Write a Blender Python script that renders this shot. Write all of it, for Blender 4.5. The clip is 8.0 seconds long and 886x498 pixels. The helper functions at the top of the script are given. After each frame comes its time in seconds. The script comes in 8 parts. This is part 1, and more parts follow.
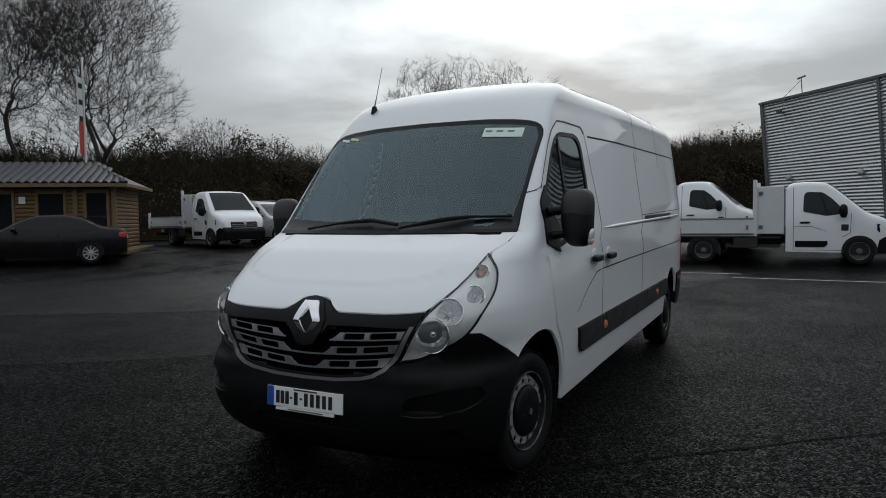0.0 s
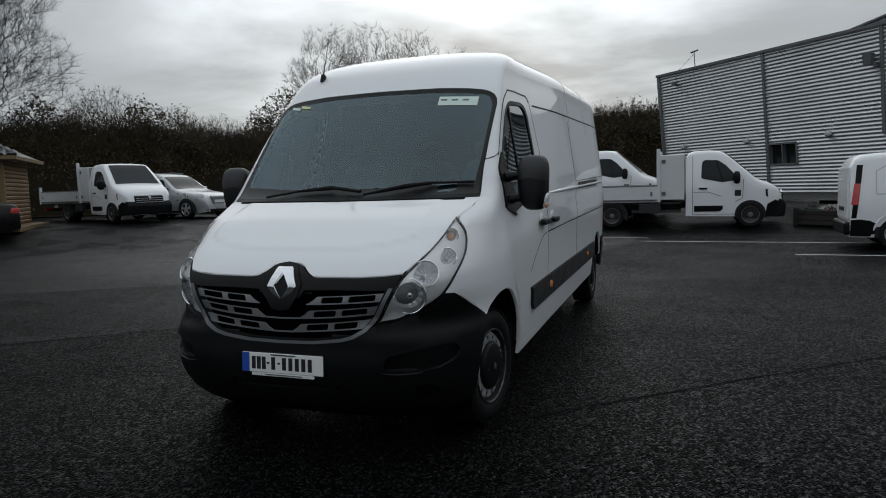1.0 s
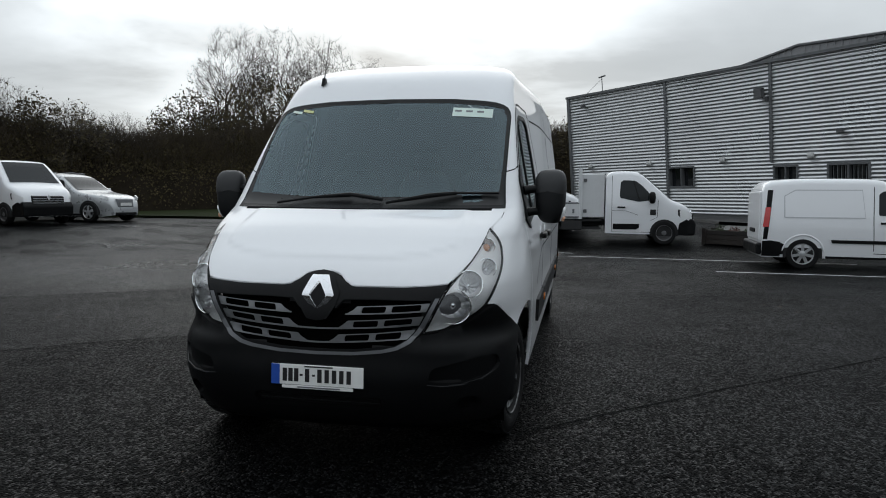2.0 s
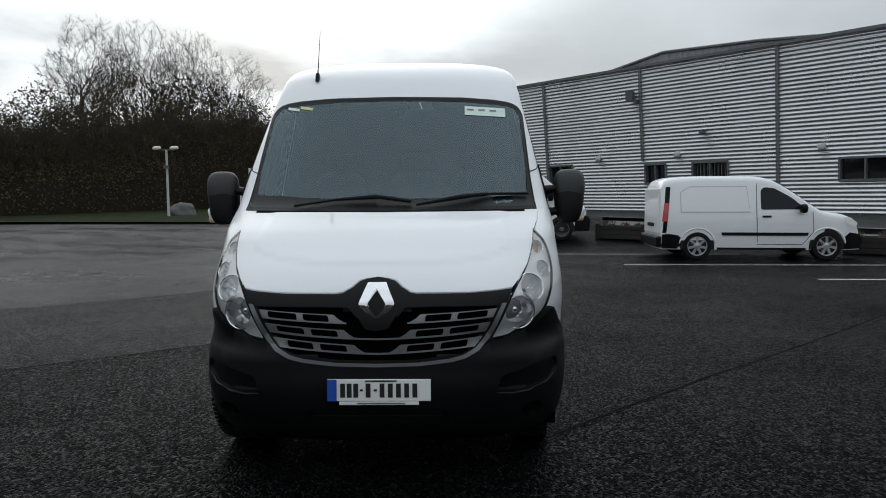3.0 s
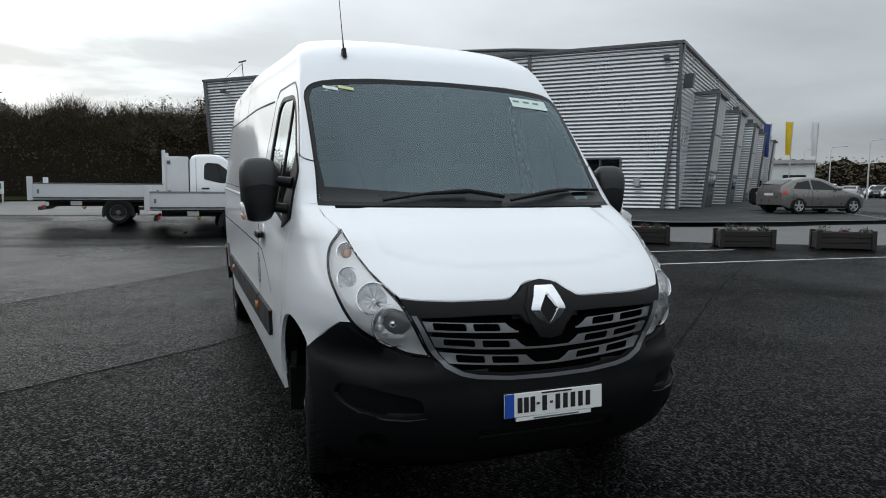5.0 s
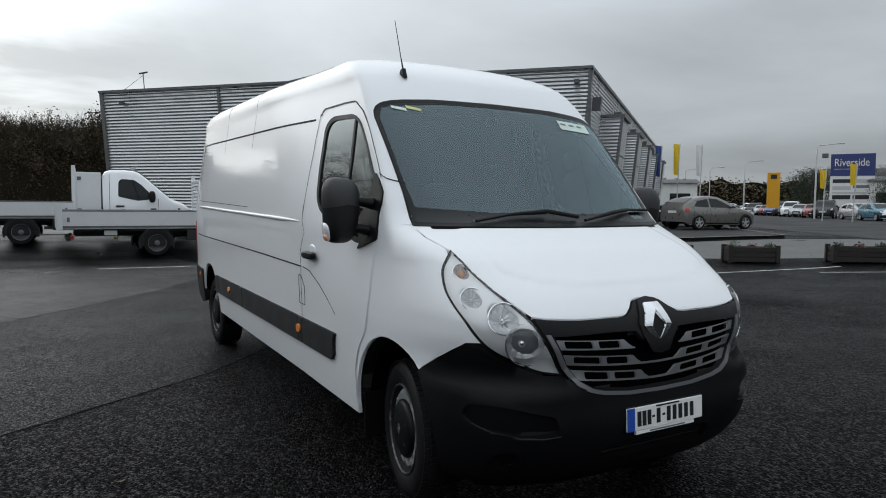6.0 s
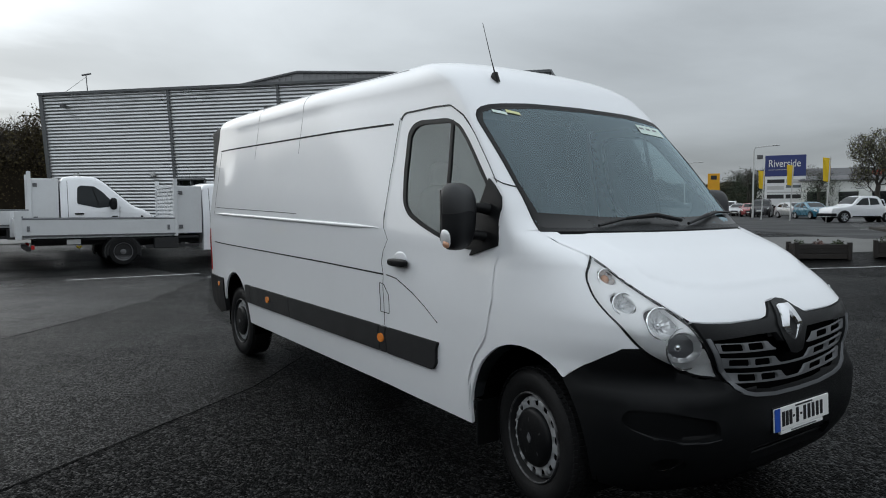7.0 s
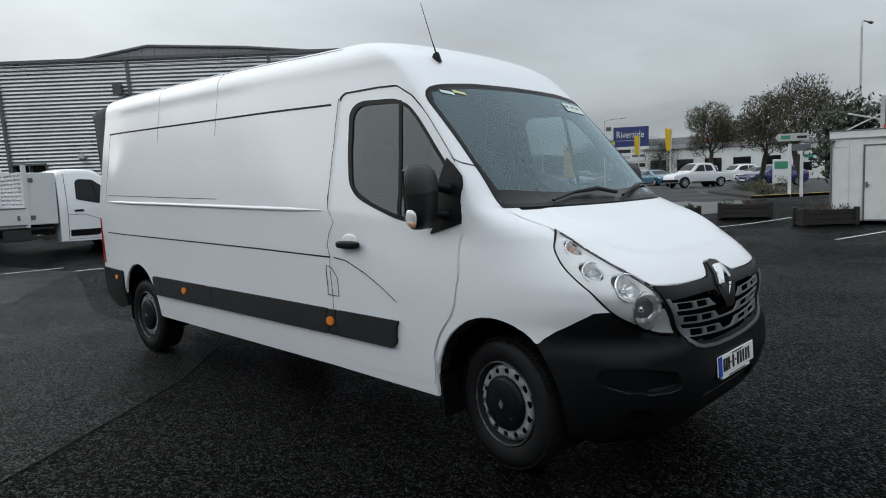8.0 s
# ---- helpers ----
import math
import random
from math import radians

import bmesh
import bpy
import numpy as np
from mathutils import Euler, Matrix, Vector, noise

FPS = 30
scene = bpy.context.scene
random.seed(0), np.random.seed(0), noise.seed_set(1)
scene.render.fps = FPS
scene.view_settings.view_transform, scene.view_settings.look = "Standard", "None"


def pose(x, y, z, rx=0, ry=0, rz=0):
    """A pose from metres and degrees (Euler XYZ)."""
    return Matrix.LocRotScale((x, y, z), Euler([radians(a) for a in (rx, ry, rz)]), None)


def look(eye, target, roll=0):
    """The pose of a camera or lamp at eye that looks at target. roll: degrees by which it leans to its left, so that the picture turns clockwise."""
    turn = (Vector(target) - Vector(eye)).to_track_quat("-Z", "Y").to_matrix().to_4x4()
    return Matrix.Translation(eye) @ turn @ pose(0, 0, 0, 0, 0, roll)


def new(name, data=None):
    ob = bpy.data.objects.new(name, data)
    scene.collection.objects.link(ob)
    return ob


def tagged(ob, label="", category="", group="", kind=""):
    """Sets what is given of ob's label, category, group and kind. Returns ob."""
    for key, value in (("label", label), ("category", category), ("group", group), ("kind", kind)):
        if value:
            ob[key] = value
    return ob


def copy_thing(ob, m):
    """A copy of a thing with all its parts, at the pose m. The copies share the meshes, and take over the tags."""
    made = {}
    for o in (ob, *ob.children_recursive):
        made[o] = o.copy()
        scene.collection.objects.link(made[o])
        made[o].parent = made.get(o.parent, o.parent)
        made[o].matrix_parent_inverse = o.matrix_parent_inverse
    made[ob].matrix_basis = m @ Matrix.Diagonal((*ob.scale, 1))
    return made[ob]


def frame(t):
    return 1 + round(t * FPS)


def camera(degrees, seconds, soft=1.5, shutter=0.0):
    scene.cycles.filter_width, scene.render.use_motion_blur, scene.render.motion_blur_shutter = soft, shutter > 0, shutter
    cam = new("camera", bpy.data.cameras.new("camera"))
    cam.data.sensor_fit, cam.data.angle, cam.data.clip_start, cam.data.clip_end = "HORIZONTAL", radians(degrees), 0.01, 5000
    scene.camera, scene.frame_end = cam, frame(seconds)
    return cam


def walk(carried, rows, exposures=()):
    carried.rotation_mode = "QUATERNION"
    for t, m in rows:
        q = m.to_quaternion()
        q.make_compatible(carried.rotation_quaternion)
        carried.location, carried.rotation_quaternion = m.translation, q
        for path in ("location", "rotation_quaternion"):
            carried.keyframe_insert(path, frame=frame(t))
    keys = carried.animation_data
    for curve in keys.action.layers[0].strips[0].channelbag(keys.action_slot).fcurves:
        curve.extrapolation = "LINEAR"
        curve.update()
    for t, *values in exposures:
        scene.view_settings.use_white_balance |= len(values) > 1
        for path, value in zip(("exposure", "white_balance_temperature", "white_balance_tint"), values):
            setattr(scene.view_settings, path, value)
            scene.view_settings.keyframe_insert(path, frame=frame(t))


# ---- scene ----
cam = camera(66.8, 8.0, soft=1.0)
METRES, EYE, TILT, LEAN, TURN = 6.627, 1.4446, 0.0, 0.0, 27.98
ROWS = [
    (0.0, 0.0, 0.0, 0.0, -0.04, -2.73, 0.91),
    (0.5, -0.0117, -0.0073, -0.0011, -2.14, -3.2, 0.62),
    (1.0, -0.0531, -0.0191, -0.0036, -7.98, -5.34, 1.6),
    (1.5, -0.1035, -0.0103, -0.0064, -11.48, -5.35, 1.52),
    (2.0, -0.162, 0.007, -0.004, -16.22, -4.41, -0.32),
    (2.2, -0.1867, 0.0279, -0.0027, -19.37, -4.20, 0.13),
    (3.3, -0.3286, 0.0944, -0.0018, -29.43, -4.86, 0.14),
    (3.5, -0.3571, 0.1076, -0.0005, -31.26, -5.97, 0.09),
    (4.0, -0.4137, 0.1654, -0.0012, -35.93, -7.34, 0.23),
    (4.5, -0.4621, 0.2313, 0.0004, -42.94, -6.05, -0.44),
    (4.7, -0.4771, 0.2586, -0.0005, -45.91, -5.63, -0.28),
    (5.8, -0.5716, 0.3903, 0.0017, -56.55, -3.85, -1.29),
    (6.0, -0.5921, 0.4155, 0.0013, -58.18, -3.62, -0.54),
    (6.5, -0.6202, 0.4788, 0.0003, -59.43, -4.27, 1.46),
    (7.0, -0.6524, 0.5412, 0.0028, -63.07, -3.34, 0.13),
    (7.5, -0.6816, 0.5855, 0.0056, -66.71, -4.41, 0.55),
    (8.0, -0.6907, 0.6101, 0.007, -74.68, -5.55, 2.07),
]
walk(cam, [(t, pose(2.305, -2.752, EYE, TILT, LEAN, TURN) @ pose(METRES * x, METRES * y, METRES * z, 90 + pitch, roll, yaw)) for t, x, y, z, yaw, pitch, roll in ROWS],
     exposures=[(0.0, -0.56), (1.0, -0.54), (1.5, -0.2), (3.5, -0.14), (4.0, 0.08), (4.5, 0.18), (6.0, 0.0), (7.0, 0.0), (8.0, 0.15)])

# ---- world, sun ----
SUN_DIR = Vector((-0.30, 0.92, 0.30)).normalized()
world = bpy.data.worlds.new("overcast_sky")
scene.world = world
world.use_nodes = True


def sky_nodes(nt):
    n, l = nt.nodes, nt.links
    n.clear()
    out = n.new("ShaderNodeOutputWorld")
    bg = n.new("ShaderNodeBackground")
    sky = n.new("ShaderNodeTexSky")
    sky.sky_type, sky.sun_disc = "NISHITA", False
    sky.sun_elevation = math.asin(SUN_DIR.z)
    sky.sun_rotation = math.atan2(SUN_DIR.x, SUN_DIR.y)
    co = n.new("ShaderNodeTexCoord")
    # clouds lie on a flat deck: direction divided by its height
    sep = n.new("ShaderNodeSeparateXYZ")
    l.new(co.outputs["Generated"], sep.inputs[0])
    up = n.new("ShaderNodeMath"); up.operation = "MAXIMUM"; up.inputs[1].default_value = 0.0
    l.new(sep.outputs["Z"], up.inputs[0])
    addz = n.new("ShaderNodeMath"); addz.inputs[1].default_value = 0.16
    l.new(up.outputs[0], addz.inputs[0])
    div = n.new("ShaderNodeVectorMath"); div.operation = "DIVIDE"
    comb = n.new("ShaderNodeCombineXYZ")
    for k in range(3):
        l.new(addz.outputs[0], comb.inputs[k])
    l.new(co.outputs["Generated"], div.inputs[0]); l.new(comb.outputs[0], div.inputs[1])
    cloud = n.new("ShaderNodeTexNoise")
    cloud.inputs["Scale"].default_value, cloud.inputs["Detail"].default_value = 0.75, 7
    cloud.inputs["Roughness"].default_value = 0.5
    cloud.inputs["Distortion"].default_value = 0.3
    l.new(div.outputs[0], cloud.inputs["Vector"])
    ramp = n.new("ShaderNodeMapRange")
    ramp.inputs["From Min"].default_value, ramp.inputs["From Max"].default_value = 0.33, 0.68
    ramp.inputs["To Min"].default_value, ramp.inputs["To Max"].default_value = 0.80, 1.2
    l.new(cloud.outputs["Fac"], ramp.inputs["Value"])
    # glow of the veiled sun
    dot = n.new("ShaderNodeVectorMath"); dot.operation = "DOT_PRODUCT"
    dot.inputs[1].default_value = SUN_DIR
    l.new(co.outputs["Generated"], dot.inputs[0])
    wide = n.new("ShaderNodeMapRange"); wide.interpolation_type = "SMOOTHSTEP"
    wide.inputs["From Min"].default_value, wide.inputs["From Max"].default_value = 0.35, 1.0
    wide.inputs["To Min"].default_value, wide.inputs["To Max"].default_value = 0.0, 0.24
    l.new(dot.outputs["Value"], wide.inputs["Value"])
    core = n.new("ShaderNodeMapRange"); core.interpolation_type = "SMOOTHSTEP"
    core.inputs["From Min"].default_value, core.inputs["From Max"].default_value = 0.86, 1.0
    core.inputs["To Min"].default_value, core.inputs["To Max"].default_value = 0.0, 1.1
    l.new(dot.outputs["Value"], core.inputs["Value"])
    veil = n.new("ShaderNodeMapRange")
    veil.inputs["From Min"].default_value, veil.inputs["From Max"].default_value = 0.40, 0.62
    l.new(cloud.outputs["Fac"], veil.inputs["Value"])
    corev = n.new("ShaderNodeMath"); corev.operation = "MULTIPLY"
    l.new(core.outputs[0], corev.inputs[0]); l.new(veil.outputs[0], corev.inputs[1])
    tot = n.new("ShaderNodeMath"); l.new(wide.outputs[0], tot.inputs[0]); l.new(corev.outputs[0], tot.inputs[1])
    lum = n.new("ShaderNodeMath"); lum.operation = "MULTIPLY_ADD"; lum.inputs[2].default_value = 0.0
    # an overcast sky is brighter overhead
    zen = n.new("ShaderNodeMath"); zen.operation = "MULTIPLY_ADD"; zen.inputs[1].default_value, zen.inputs[2].default_value = 0.92, 0.32
    l.new(up.outputs[0], zen.inputs[0])
    # fill light added to the unseen low sky, to brighten the van's side
    away = n.new("ShaderNodeVectorMath"); away.operation = "DOT_PRODUCT"; away.inputs[1].default_value = (-0.78, -0.62, 0.0)
    l.new(co.outputs["Generated"], away.inputs[0])
    low_fill = n.new("ShaderNodeMapRange"); low_fill.interpolation_type = "SMOOTHSTEP"
    low_fill.inputs["From Min"].default_value, low_fill.inputs["From Max"].default_value = 0.1, 1.0
    low_fill.inputs["To Min"].default_value, low_fill.inputs["To Max"].default_value = 0.0, 0.24
    l.new(away.outputs["Value"], low_fill.inputs["Value"])
    zen2 = n.new("ShaderNodeMath"); l.new(zen.outputs[0], zen2.inputs[0]); l.new(low_fill.outputs[0], zen2.inputs[1])
    zen = zen2
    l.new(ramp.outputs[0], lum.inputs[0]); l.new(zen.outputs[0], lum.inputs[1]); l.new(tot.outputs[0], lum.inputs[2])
    tint = n.new("ShaderNodeMix"); tint.data_type = "RGBA"
    tint.inputs["A"].default_value, tint.inputs["B"].default_value = (0.905, 0.985, 1.05, 1), (0.99, 1.0, 0.965, 1)
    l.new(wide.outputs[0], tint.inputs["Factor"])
    col = n.new("ShaderNodeVectorMath"); col.operation = "SCALE"
    l.new(tint.outputs["Result"], col.inputs[0]); l.new(lum.outputs[0], col.inputs["Scale"])
    # a little clear-sky light through the thin cloud
    thin = n.new("ShaderNodeVectorMath"); thin.operation = "SCALE"; thin.inputs["Scale"].default_value = 0.006
    l.new(sky.outputs[0], thin.inputs[0])
    s = n.new("ShaderNodeVectorMath"); l.new(col.outputs[0], s.inputs[0]); l.new(thin.outputs[0], s.inputs[1])
    l.new(s.outputs[0], bg.inputs["Color"])
    bg.inputs["Strength"].default_value = 1.0
    l.new(bg.outputs[0], out.inputs[0])


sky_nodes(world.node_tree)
sun_data = bpy.data.lights.new("sun", "SUN")
sun_data.energy, sun_data.angle, sun_data.color = 0.5, radians(70), (1.0, 0.96, 0.9)
sun = new("sun", sun_data)
sun.matrix_world = look(SUN_DIR * 50, (0, 0, 0))

# ---- materials ----


def mat(name, color, rough=0.5, metal=0.0, coat=0.0, var=0.08, scale=6.0, bump=0.0, bscale=60.0, spec=0.5, dirt=None, dirt_amount=0.3, fine=True, island=0.0, obj=0.0, transmission=0.0, emit=0.0, alpha=1.0):
    """A procedural surface: colour varied at two scales, roughness varied, optional fine relief."""
    m = bpy.data.materials.new(name)
    m.use_nodes = True
    nt = m.node_tree
    n, l = nt.nodes, nt.links
    p = n["Principled BSDF"]
    co = n.new("ShaderNodeTexCoord")
    big = n.new("ShaderNodeTexNoise"); big.inputs["Scale"].default_value = scale; big.inputs["Detail"].default_value = 5
    l.new(co.outputs["Object"], big.inputs["Vector"])
    small = n.new("ShaderNodeTexNoise"); small.inputs["Scale"].default_value = scale * 14; small.inputs["Detail"].default_value = 4
    l.new(co.outputs["Object"], small.inputs["Vector"])
    mixn = n.new("ShaderNodeMix"); mixn.inputs["Factor"].default_value = 0.4 if fine else 0.1
    l.new(big.outputs["Fac"], mixn.inputs["A"]); l.new(small.outputs["Fac"], mixn.inputs["B"])
    mr = n.new("ShaderNodeMapRange")
    mr.inputs["From Min"].default_value, mr.inputs["From Max"].default_value = 0.25, 0.75
    mr.inputs["To Min"].default_value, mr.inputs["To Max"].default_value = 1 - var, 1 + var
    l.new(mixn.outputs["Result"], mr.inputs["Value"])
    value = mr.outputs[0]
    for amount, node_type, socket in ((island, "ShaderNodeNewGeometry", "Random Per Island"), (obj, "ShaderNodeObjectInfo", "Random")):
        if amount:
            rnd = n.new(node_type)
            r2 = n.new("ShaderNodeMapRange")
            r2.inputs["To Min"].default_value, r2.inputs["To Max"].default_value = 1 - amount, 1 + amount
            l.new(rnd.outputs[socket], r2.inputs["Value"])
            mu = n.new("ShaderNodeMath"); mu.operation = "MULTIPLY"
            l.new(value, mu.inputs[0]); l.new(r2.outputs[0], mu.inputs[1])
            value = mu.outputs[0]
    col = n.new("ShaderNodeVectorMath"); col.operation = "SCALE"
    col.inputs[0].default_value = color[:3]
    l.new(value, col.inputs["Scale"])
    final = col.outputs[0]
    if dirt:
        dn = n.new("ShaderNodeTexNoise"); dn.inputs["Scale"].default_value = scale * 0.6; dn.inputs["Detail"].default_value = 8
        dn.inputs["Roughness"].default_value = 0.7
        l.new(co.outputs["Object"], dn.inputs["Vector"])
        dr = n.new("ShaderNodeMapRange"); dr.inputs["From Min"].default_value, dr.inputs["From Max"].default_value = 0.5, 0.75
        dr.inputs["To Max"].default_value = dirt_amount
        l.new(dn.outputs["Fac"], dr.inputs["Value"])
        dm = n.new("ShaderNodeMix"); dm.data_type = "RGBA"
        l.new(dr.outputs[0], dm.inputs["Factor"]); l.new(final, dm.inputs["A"]); dm.inputs["B"].default_value = (*dirt, 1)
        final = dm.outputs["Result"]
    l.new(final, p.inputs["Base Color"])
    rr = n.new("ShaderNodeMapRange")
    rr.inputs["From Min"].default_value, rr.inputs["From Max"].default_value = 0.3, 0.7
    rr.inputs["To Min"].default_value, rr.inputs["To Max"].default_value = max(0.02, rough * 0.85), min(1, rough * 1.15)
    l.new(big.outputs["Fac"], rr.inputs["Value"]); l.new(rr.outputs[0], p.inputs["Roughness"])
    p.inputs["Metallic"].default_value = metal
    p.inputs["Coat Weight"].default_value = coat
    p.inputs["Coat Roughness"].default_value = 0.03
    p.inputs["Specular IOR Level"].default_value = spec
    p.inputs["Transmission Weight"].default_value = transmission
    p.inputs["Alpha"].default_value = alpha
    if emit:
        l.new(final, p.inputs["Emission Color"]); p.inputs["Emission Strength"].default_value = emit
    if bump:
        bn = n.new("ShaderNodeTexNoise"); bn.inputs["Scale"].default_value = bscale; bn.inputs["Detail"].default_value = 3
        l.new(co.outputs["Object"], bn.inputs["Vector"])
        b = n.new("ShaderNodeBump"); b.inputs["Strength"].default_value = bump; b.inputs["Distance"].default_value = 0.01
        l.new(bn.outputs["Fac"], b.inputs["Height"]); l.new(b.outputs[0], p.inputs["Normal"])
    return m


def glass_mat(name, tint, rough=0.02, clear=0.5, gloss=(0.72, 0.92, 0.98), amount=1.0, least=0.01):
    """Tinted vehicle glass: part clear tinted film, part gloss."""
    m = bpy.data.materials.new(name)
    m.use_nodes = True
    n, l = m.node_tree.nodes, m.node_tree.links
    n.clear()
    out = n.new("ShaderNodeOutputMaterial")
    tr = n.new("ShaderNodeBsdfTransparent"); tr.inputs[0].default_value = (*[c * clear for c in tint], 1)
    gl = n.new("ShaderNodeBsdfGlossy"); gl.inputs["Roughness"].default_value = rough
    gl.inputs["Color"].default_value = (*gloss, 1)
    fr = n.new("ShaderNodeFresnel"); fr.inputs["IOR"].default_value = 1.5
    mul = n.new("ShaderNodeMath"); mul.operation = "MULTIPLY_ADD"; mul.inputs[1].default_value = amount; mul.inputs[2].default_value = least
    mul.use_clamp = True
    l.new(fr.outputs[0], mul.inputs[0])
    mx = n.new("ShaderNodeMixShader")
    l.new(mul.outputs[0], mx.inputs[0]); l.new(tr.outputs[0], mx.inputs[1]); l.new(gl.outputs[0], mx.inputs[2])
    l.new(mx.outputs[0], out.inputs[0])
    return m


M_WHITE = mat("white_paint", (0.80, 0.81, 0.83), 0.45, coat=0.7, var=0.012, scale=1.5, dirt=(0.45, 0.42, 0.38), dirt_amount=0.05)
M_BLACK = mat("black_plastic", (0.0055, 0.0058, 0.0064), 0.4, var=0.15, scale=5, bump=0.12, bscale=500, spec=0.16, dirt=(0.018, 0.018, 0.018), dirt_amount=0.2)
M_FRIT = mat("printed_black_glass_edge", (0.006, 0.0065, 0.007), 0.3, var=0.1, spec=0.25)
# blacker than plastic: the shade deep in recesses is put into this colour
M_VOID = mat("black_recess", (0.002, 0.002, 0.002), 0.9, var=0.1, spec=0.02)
M_STRIP = mat("grey_black_moulding", (0.016, 0.0165, 0.018), 0.5, var=0.12, scale=4, bump=0.1, bscale=400)
M_MIRROR = mat("dark_grey_mirror_plastic", (0.010, 0.0105, 0.0115), 0.45, var=0.12, scale=4, bump=0.1, bscale=400, spec=0.25)
M_GAP = mat("dark_gap", (0.007, 0.007, 0.0075), 0.8, var=0.1)
M_RUBBER = mat("tyre_rubber", (0.009, 0.009, 0.0095), 0.6, var=0.2, scale=8, bump=0.2, bscale=200, spec=0.16, dirt=(0.015, 0.014, 0.013), dirt_amount=0.3)
M_STEEL = mat("painted_steel_rim", (0.34, 0.35, 0.36), 0.4, metal=0.2, var=0.15, scale=9, dirt=(0.08, 0.065, 0.05), dirt_amount=0.6)
M_SCUFF = mat("scuffed_dark_rim", (0.05, 0.05, 0.052), 0.4, metal=0.3, var=0.3, scale=14, dirt=(0.5, 0.5, 0.5), dirt_amount=0.8)
M_CHROME = mat("bright_chrome", (0.82, 0.83, 0.85), 0.1, metal=1.0, var=0.03)
M_SLAT = mat("satin_silver_slat", (0.21, 0.215, 0.225), 0.35, metal=0.5, var=0.06)
M_GREYTRIM = mat("satin_grey_trim", (0.17, 0.175, 0.185), 0.4, metal=0.4, var=0.08)
M_GLASS = glass_mat("windscreen_glass", (0.76, 0.91, 0.94), clear=0.8, gloss=(0.74, 0.92, 1.0), amount=1.3, least=0.03)
M_GLASSD = glass_mat("tinted_side_glass", (0.75, 0.85, 0.85), clear=0.6, gloss=(0.85, 0.93, 0.95), amount=1.35)
M_LENS = glass_mat("clear_lamp_lens", (1, 1, 1), clear=0.98, gloss=(1, 1, 1))
M_SILVER = mat("lamp_reflector", (0.9, 0.91, 0.92), 0.2, metal=0.55, var=0.05)
M_LAMPGREY = mat("lamp_bezel", (0.95, 0.955, 0.96), 0.22, metal=0.12, coat=0.6, var=0.04)
M_LAMPCHROME = mat("polished_lamp_chrome", (0.9, 0.905, 0.91), 0.16, metal=1.0, var=0.03)
M_BOWL = mat("mirror_bowl", (0.9, 0.91, 0.92), 0.12, metal=0.5, var=0.03)
M_AMBERBULB = mat("pale_amber_bulb", (0.62, 0.33, 0.2), 0.2, coat=0.5, var=0.08)
M_AMBER = mat("amber_plastic", (0.85, 0.25, 0.03), 0.25, coat=0.5, var=0.08)
M_RED = mat("red_lamp_plastic", (0.5, 0.02, 0.02), 0.2, coat=0.6, var=0.08)
M_CABIN = mat("dark_cabin_trim", (0.035, 0.04, 0.045), 0.75, var=0.12)
M_SEAT = mat("grey_seat_cloth", (0.03, 0.033, 0.036), 0.9, var=0.15, bump=0.15, bscale=300)
M_PLATE = mat("white_plate", (0.8, 0.8, 0.78), 0.3, var=0.03)
M_INK = mat("black_ink", (0.015, 0.015, 0.016), 0.4, var=0.05)
M_BLUE = mat("blue_band", (0.02, 0.08, 0.4), 0.35, var=0.04)
M_STICK = mat("pale_green_sticker", (0.62, 0.74, 0.68), 0.5, var=0.04)
M_YSTICK = mat("yellow_sticker", (0.6, 0.62, 0.3), 0.5, var=0.04)

# ---- mesh helpers ----


def from_lists(name, verts, faces, material, parent=None, label="", normals=None, smooth=True, kind=""):
    me = bpy.data.meshes.new(name)
    me.from_pydata([tuple(v) for v in verts], [], faces)
    if smooth:
        me.polygons.foreach_set("use_smooth", [True] * len(me.polygons))
    for mm in (material if isinstance(material, (list, tuple)) else [material]):
        me.materials.append(mm)
    me.update()
    if normals is not None:
        me.normals_split_custom_set_from_vertices([tuple(v) for v in normals])
    ob = new(name, me)
    if parent is not None:
        ob.parent = parent
    if label:
        ob["label"] = label
    if kind:
        ob["kind"] = kind
    return ob


def part(name, bm, material, parent=None, label="", smooth=False):
    me = bpy.data.meshes.new(name)
    bm.normal_update()
    bm.to_mesh(me)
    bm.free()
    me.materials.append(material)
    if smooth:
        me.polygons.foreach_set("use_smooth", [True] * len(me.polygons))
        me.set_sharp_from_angle(angle=radians(38))
    ob = new(name, me)
    if parent is not None:
        ob.parent = parent
    if label:
        ob["label"] = label
    return ob


def thing(name, m, label, category, group="", kind=""):
    ob = new(name)
    ob.empty_display_size = 0.2
    ob.matrix_world = m
    return tagged(ob, label, category, group, kind)


def add_box(bm, x0, x1, y0, y1, z0, z1, bevel=0.0, seg=2, m=None):
    vs = bmesh.ops.create_cube(bm, size=1)["verts"]
    bmesh.ops.scale(bm, vec=(x1 - x0, y1 - y0, z1 - z0), verts=vs)
    bmesh.ops.translate(bm, vec=((x0 + x1) / 2, (y0 + y1) / 2, (z0 + z1) / 2), verts=vs)
    if bevel:
        es = list({e for v in vs for e in v.link_edges})
        r = bmesh.ops.bevel(bm, geom=es, offset=bevel, segments=seg, affect="EDGES", profile=0.5)
        vs = list({v for f in r["faces"] for v in f.verts} | {v for v in vs if v.is_valid})
    if m is not None:
        bmesh.ops.transform(bm, matrix=m, verts=vs)
    return vs


def box(x0, x1, y0, y1, z0, z1, bevel=0.0, seg=2, m=None):
    bm = bmesh.new()
    add_box(bm, x0, x1, y0, y1, z0, z1, bevel, seg, m)
    return bm


